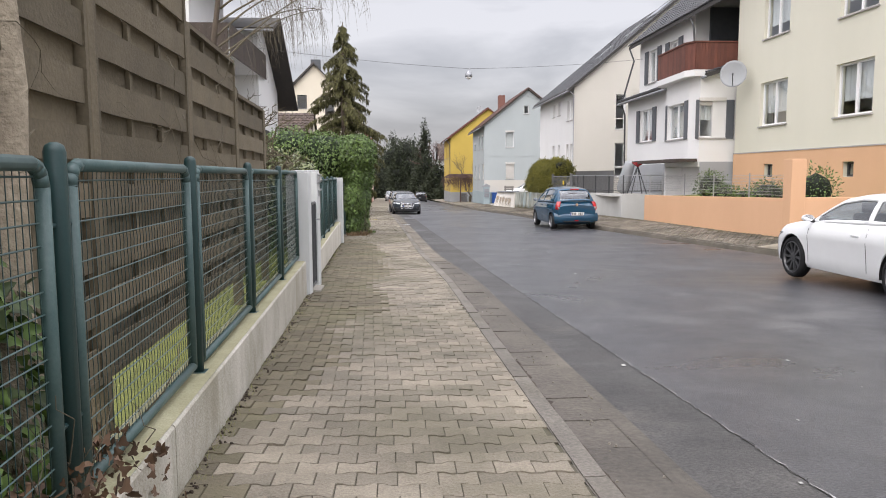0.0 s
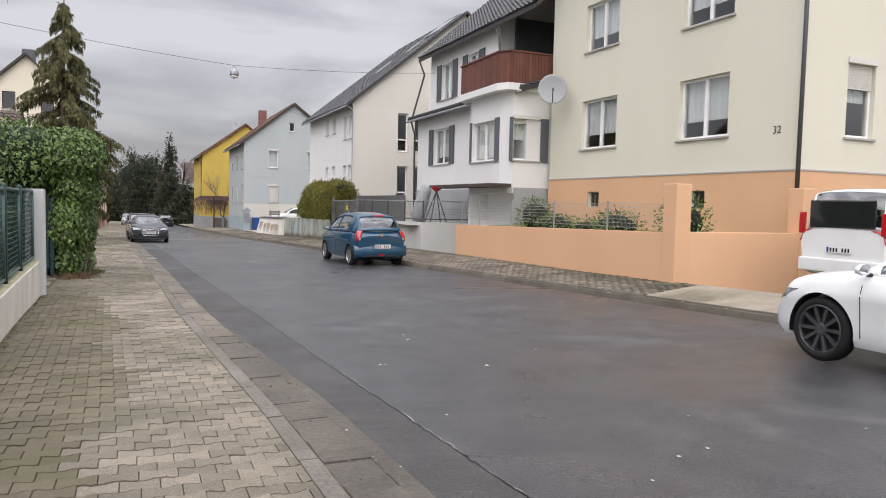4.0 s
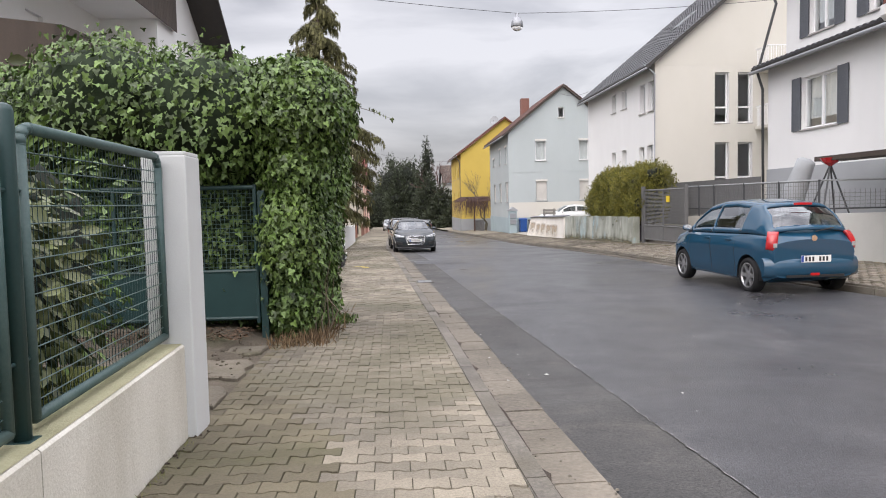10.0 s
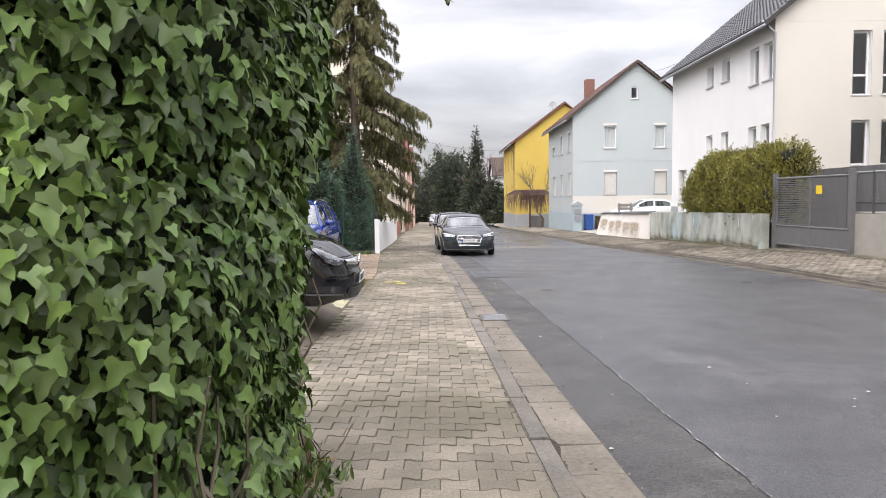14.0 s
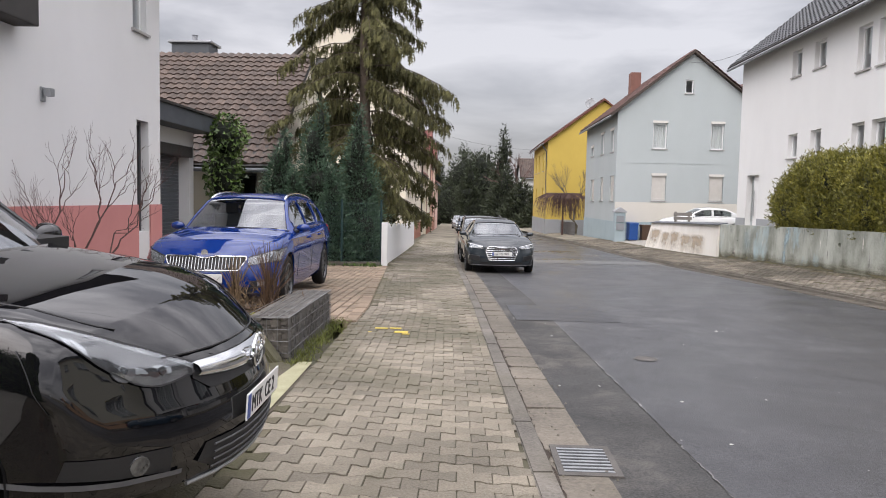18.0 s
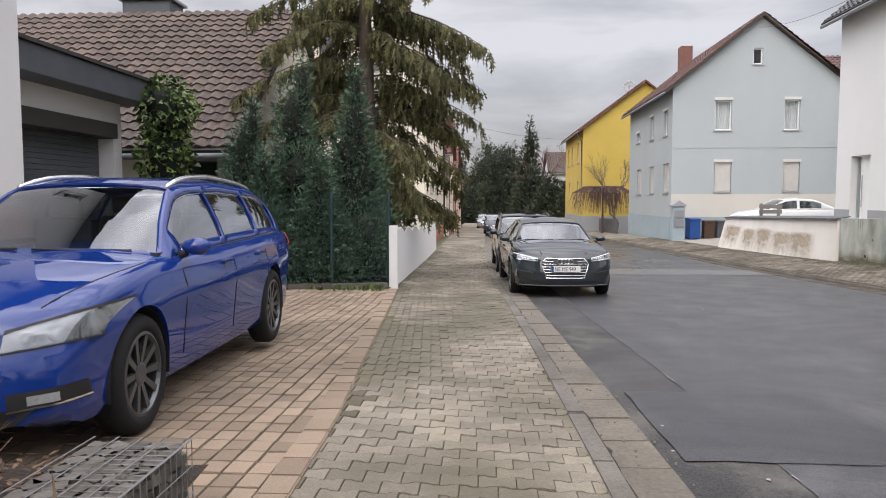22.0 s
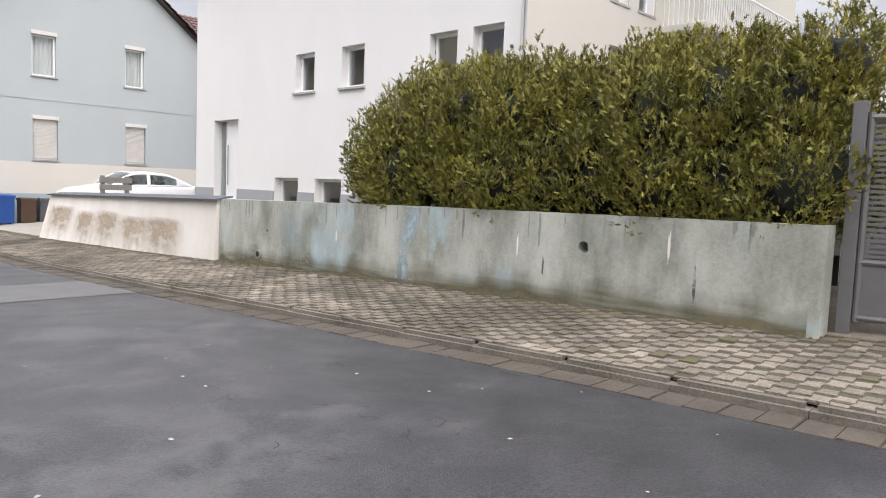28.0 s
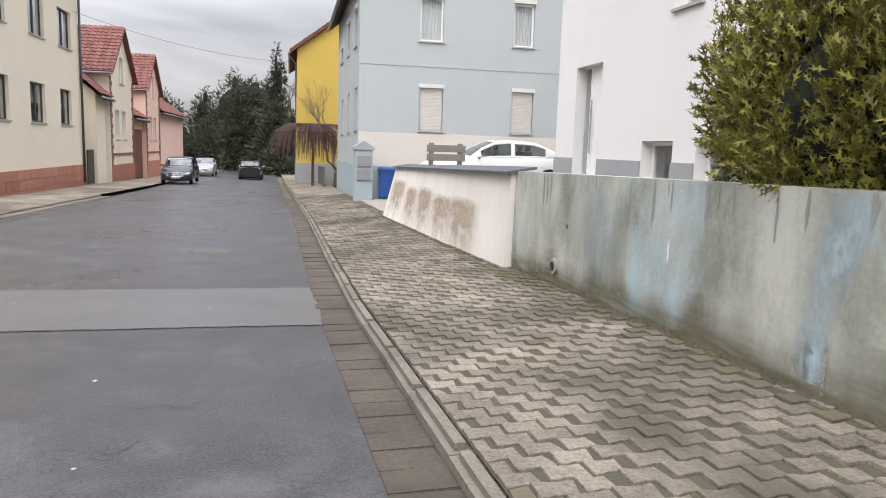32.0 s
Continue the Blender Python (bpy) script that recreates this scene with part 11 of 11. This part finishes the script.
tufts("weeds", "plants along the mesh fence foot", [(rw.uniform(-5.5, -2.2), rw.uniform(37.7, 38.3), road_z(38) + 0.1) for _ in range(70)], M["ivy_leaf"], (0.05, 0.13), 146, "oval", n_each=9)
tufts("dry_creeper", "withered brown creeper on the wall top", [(-0.52 + rw.uniform(-0.1, 0.2), rw.uniform(-7.4, -5.3), 0.1 + rw.uniform(-0.15, 0.2)) for _ in range(45)], M["dry_leaf"], (0.022, 0.05), 147, "ivy", n_each=18, spread=0.08)


def creeper_twigs():
    rng = np.random.default_rng(148)
    t = plant("creeper_twigs", "thin bare creeper twigs over wall and fence", "creeper", (-0.5, -6.4, 0.1))
    t["kind"] = "stuff"
    bm = bmesh.new()
    for i in range(20):
        y = rng.uniform(-7.5, -5.2)
        a = (-0.5 + rng.uniform(-0.12, 0.08), y, rng.uniform(-0.1, 0.15))
        branching(bm, a, (rng.uniform(0.0, 0.5), rng.uniform(-0.6, 0.9), rng.uniform(-0.2, 0.8)), rng.uniform(0.15, 0.35), 0.004, 1, rng, 0.5, 0.1, 2, max_x=-0.3)
    for i in range(12):
        y = rng.uniform(-7.0, 0.5)
        x = plot_left(y) - 0.45
        branching(bm, (x, y, rng.uniform(1.3, 2.3)), (0.05, rng.uniform(-0.8, 0.8), rng.uniform(-0.7, 0.5)), rng.uniform(0.4, 0.8), 0.004, 2, rng, 0.5, 0.0, 2, max_x=x + 0.15)
    part("twig_mass", bm, M["twig"], t)["kind"] = "stuff"


creeper_twigs()


def hanging_birch():
    rng = np.random.default_rng(61)
    t = plant("birch", "bare birch with thin hanging twigs over the fence", "tree", (-4.4, 9.8, -0.4))
    bm = bmesh.new()
    tube(bm, [(-4.4, 9.8, -0.4), (-4.3, 9.75, 1.6), (-4.0, 9.7, 3.4), (-3.7, 9.6, 5.2), (-3.5, 9.6, 7.0)], [0.13, 0.11, 0.085, 0.06, 0.02], 9)
    part("trunk", bm, M["bark"], t, smooth=True)
    bm = bmesh.new()
    for i in range(9):
        a = np.array([-3.95 + 0.06 * i, 9.7, 3.6 + 0.33 * i])
        b = np.array([rng.uniform(-2.2, 0.0), 9.6 + rng.uniform(-1.6, 1.6), rng.uniform(5.1, 6.3)])
        c = (a + b) / 2 + np.array([0, 0, 0.55])
        pts = [tuple(a * (1 - q) ** 2 + 2 * c * q * (1 - q) + b * q * q) for q in np.linspace(0, 1, 8)]
        tube(bm, pts, [0.03 * (1 - k / 8.5) for k in range(8)], 5)
        for q in rng.uniform(0.25, 1.0, 16):
            p0 = a * (1 - q) ** 2 + 2 * c * q * (1 - q) + b * q * q
            ln = rng.uniform(0.5, 1.5)
            d = np.array([rng.uniform(0.0, 0.5), rng.uniform(-0.35, 0.35), 0])
            tube(bm, [tuple(p0), tuple(p0 + d * 0.5 + (0, 0, 0.02)), tuple(p0 + d * 0.9 + (0, 0, -0.35 * ln)), tuple(p0 + d * 1.1 + (0, 0, -ln))], [0.006, 0.005, 0.0035, 0.002], 4)
            for g in range(3):
                h = rng.uniform(0.2, 0.9)
                p1 = p0 + d * (0.5 + 0.5 * h) + (0, 0, -ln * h * 0.8)
                tube(bm, [tuple(p1), tuple(p1 + rng.normal(size=3) * (0.16, 0.16, 0.05) + (0, 0, -0.2))], [0.003, 0.0015], 3)
    part("twig_mass", bm, M["twig"], t)["kind"] = "stuff"


hanging_birch()
tk = plant("garden_tree", "thick pale trunk standing between fence and screen", "tree", (-0.80, -5.75, -0.05))
bm = bmesh.new()
tube(bm, [(-0.80 + 0.015 * math.sin(2 * i), -5.75 + 0.01 * math.cos(3 * i), -0.05 + 0.4 * i) for i in range(9)], [0.1, 0.094, 0.088, 0.09, 0.084, 0.088, 0.082, 0.08, 0.075], 14)
part("trunk", bm, M["bark_pale"], tk, smooth=True)
bush("ivy_hedge", "dark green ivy climbing behind the first mesh panel", "ivy", [(-0.74, -6.25, 0.45, 0.13, 0.5, 0.55), (-0.72, -6.9, 0.4, 0.14, 0.6, 0.5)], 1700, "ivy", (0.04, 0.075), M["ivy_leaf"], 36, 0.1, -0.5, stems=False, core=0)


def rubble(name, label, spots, size, material, seed):
    rnd = random.Random(seed)
    V, F = [], []
    for x, y, z in spots:
        s = rnd.uniform(*size)
        b = len(V)
        for k in range(5):
            a = 2 * math.pi * k / 5 + rnd.uniform(-0.4, 0.4)
            V.append((x + s * rnd.uniform(0.7, 1.2) * math.cos(a), y + s * rnd.uniform(0.7, 1.2) * math.sin(a), z - 0.004))
        for k in range(5):
            q = V[b + k]
            V.append((x + (q[0] - x) * 0.6, y + (q[1] - y) * 0.6, z + s * rnd.uniform(0.35, 0.7)))
        F += [(b + k, b + (k + 1) % 5, b + 5 + (k + 1) % 5, b + 5 + k) for k in range(5)] + [tuple(b + 5 + k for k in range(5))]
    tagged(data_part(name, V, F, material), label, "rubble", kind="stuff")


rubble("rubble", "small stones and crumbs on the dirt apron", [(rw.uniform(-3.1, -1.1), rw.uniform(12.4, 15.4), road_z(14) + 0.13 + 0.07 * max(0, 0)) for _ in range(260)], (0.008, 0.026), M["apron_dirt"], 171)
rubble("grit", "grit and crumbs lying in the gutter", [(walk_edge(y) + rw.choice((0.13, 0.14, 0.3, 0.46)) + rw.gauss(0, 0.02), y, road_z(y) + 0.008) for y in [rw.uniform(-7, 36) for _ in range(900)]], (0.004, 0.013), M["kerb_pale"], 172)
rubble("grit", "crumbs and dirt along the wall foot", [(plot_left(y) + abs(rw.gauss(0.0, 0.04)) + 0.012, y, walk_left_z(plot_left(y), y) + 0.004) for y in [rw.uniform(-8, 12) for _ in range(420)]], (0.004, 0.014), M["soil"], 173)


def bed_plants():
    rng = np.random.default_rng(150)
    for i, (x, y, h, k) in enumerate(((-2.05, 27.0, 0.8, 80), (-3.3, 26.9, 0.55, 60), (-4.2, 26.6, 0.5, 60), (-2.6, 27.5, 0.6, 60), (-5.1, 27.0, 0.5, 50), (-3.7, 27.5, 0.5, 60), (-4.6, 27.5, 0.55, 60), (-2.9, 26.3, 0.3, 40))):
        t = plant("dry_perennial", "dry brown perennial stems in the bed", "plant", (x, y, road_z(y) + 0.3), "dry perennials")
        bm = bmesh.new()
        z = road_z(y) + 0.3
        for j in range(k):
            a, r = rng.uniform(0, 6.28), rng.uniform(0.05, 0.3) * h
            hh = h * rng.uniform(0.5, 1.1)
            tube(bm, [(x + rng.normal() * 0.06, y + rng.normal() * 0.06, z), (x + 0.5 * r * math.cos(a), y + 0.5 * r * math.sin(a), z + hh * 0.6), (x + r * math.cos(a) * 1.3, y + r * math.sin(a) * 1.3, z + hh)], [0.006, 0.004, 0.002], 4, False)
        part("stem_mass", bm, M["straw"] if i % 2 else M["dry_leaf"], t)["kind"] = "stuff"
        m = 160
        P = np.stack([x + rng.normal(size=m) * 0.16, y + rng.normal(size=m) * 0.16, z + np.abs(rng.normal(size=m)) * 0.12], 1)
        leaf_mesh("foliage", P, rng.normal(size=(m, 3)) + np.array([0, 0, 0.6]), rng.normal(size=(m, 3)), rng.uniform(0.05, 0.14, m), "blade", M["straw"], t, rng)


bed_plants()
tufts("mulch", "brown bark mulch and dry leaves on the bed", [(rw.uniform(-5.9, -1.75), rw.uniform(25.85, 27.95), road_z(27) + 0.33) for _ in range(420)], M["dry_leaf"], (0.03, 0.07), 151, "oval", True, 9, 0.1)
tufts("ground_cover", "low yellow-green evergreen cushion in the bed", [(-1.85 + rw.gauss(0, 0.09), 26.35 + rw.gauss(0, 0.1), road_z(26) + 0.33) for _ in range(14)], M["thuja_leaf"], (0.06, 0.12), 152, "oval", n_each=22)
tufts("ground_cover", "dark green grassy clump beside the bed edge", [(-3.2 + rw.gauss(0, 0.14), 25.75 + rw.gauss(0, 0.06), road_z(26) + 0.3) for _ in range(16)], M["yew_leaf"], (0.12, 0.26), 153, n_each=26)


def specks():
    rng = random.Random(160)
    V, F = [], []
    for i in range(420):
        y = rng.uniform(-6, 60)
        x = rng.uniform(walk_edge(y) + 0.2, kerb_right(y) - 0.1)
        s = rng.uniform(0.006, 0.02) * (2 if rng.random() < 0.06 else 1)
        z = road_z(y) + 0.004
        b = len(V)
        for k in range(5):
            a = 2 * math.pi * k / 5 + rng.random()
            V.append((x + s * math.cos(a), y + s * 1.2 * math.sin(a), z))
        V.append((x, y, z + s * 0.4))
        F += [(b + k, b + (k + 1) % 5, b + 5) for k in range(5)]
    ob = data_part("grit", V, F, M["pebble_white"])
    tagged(ob, "pale grit and small litter on the road", "grit", kind="stuff")


specks()
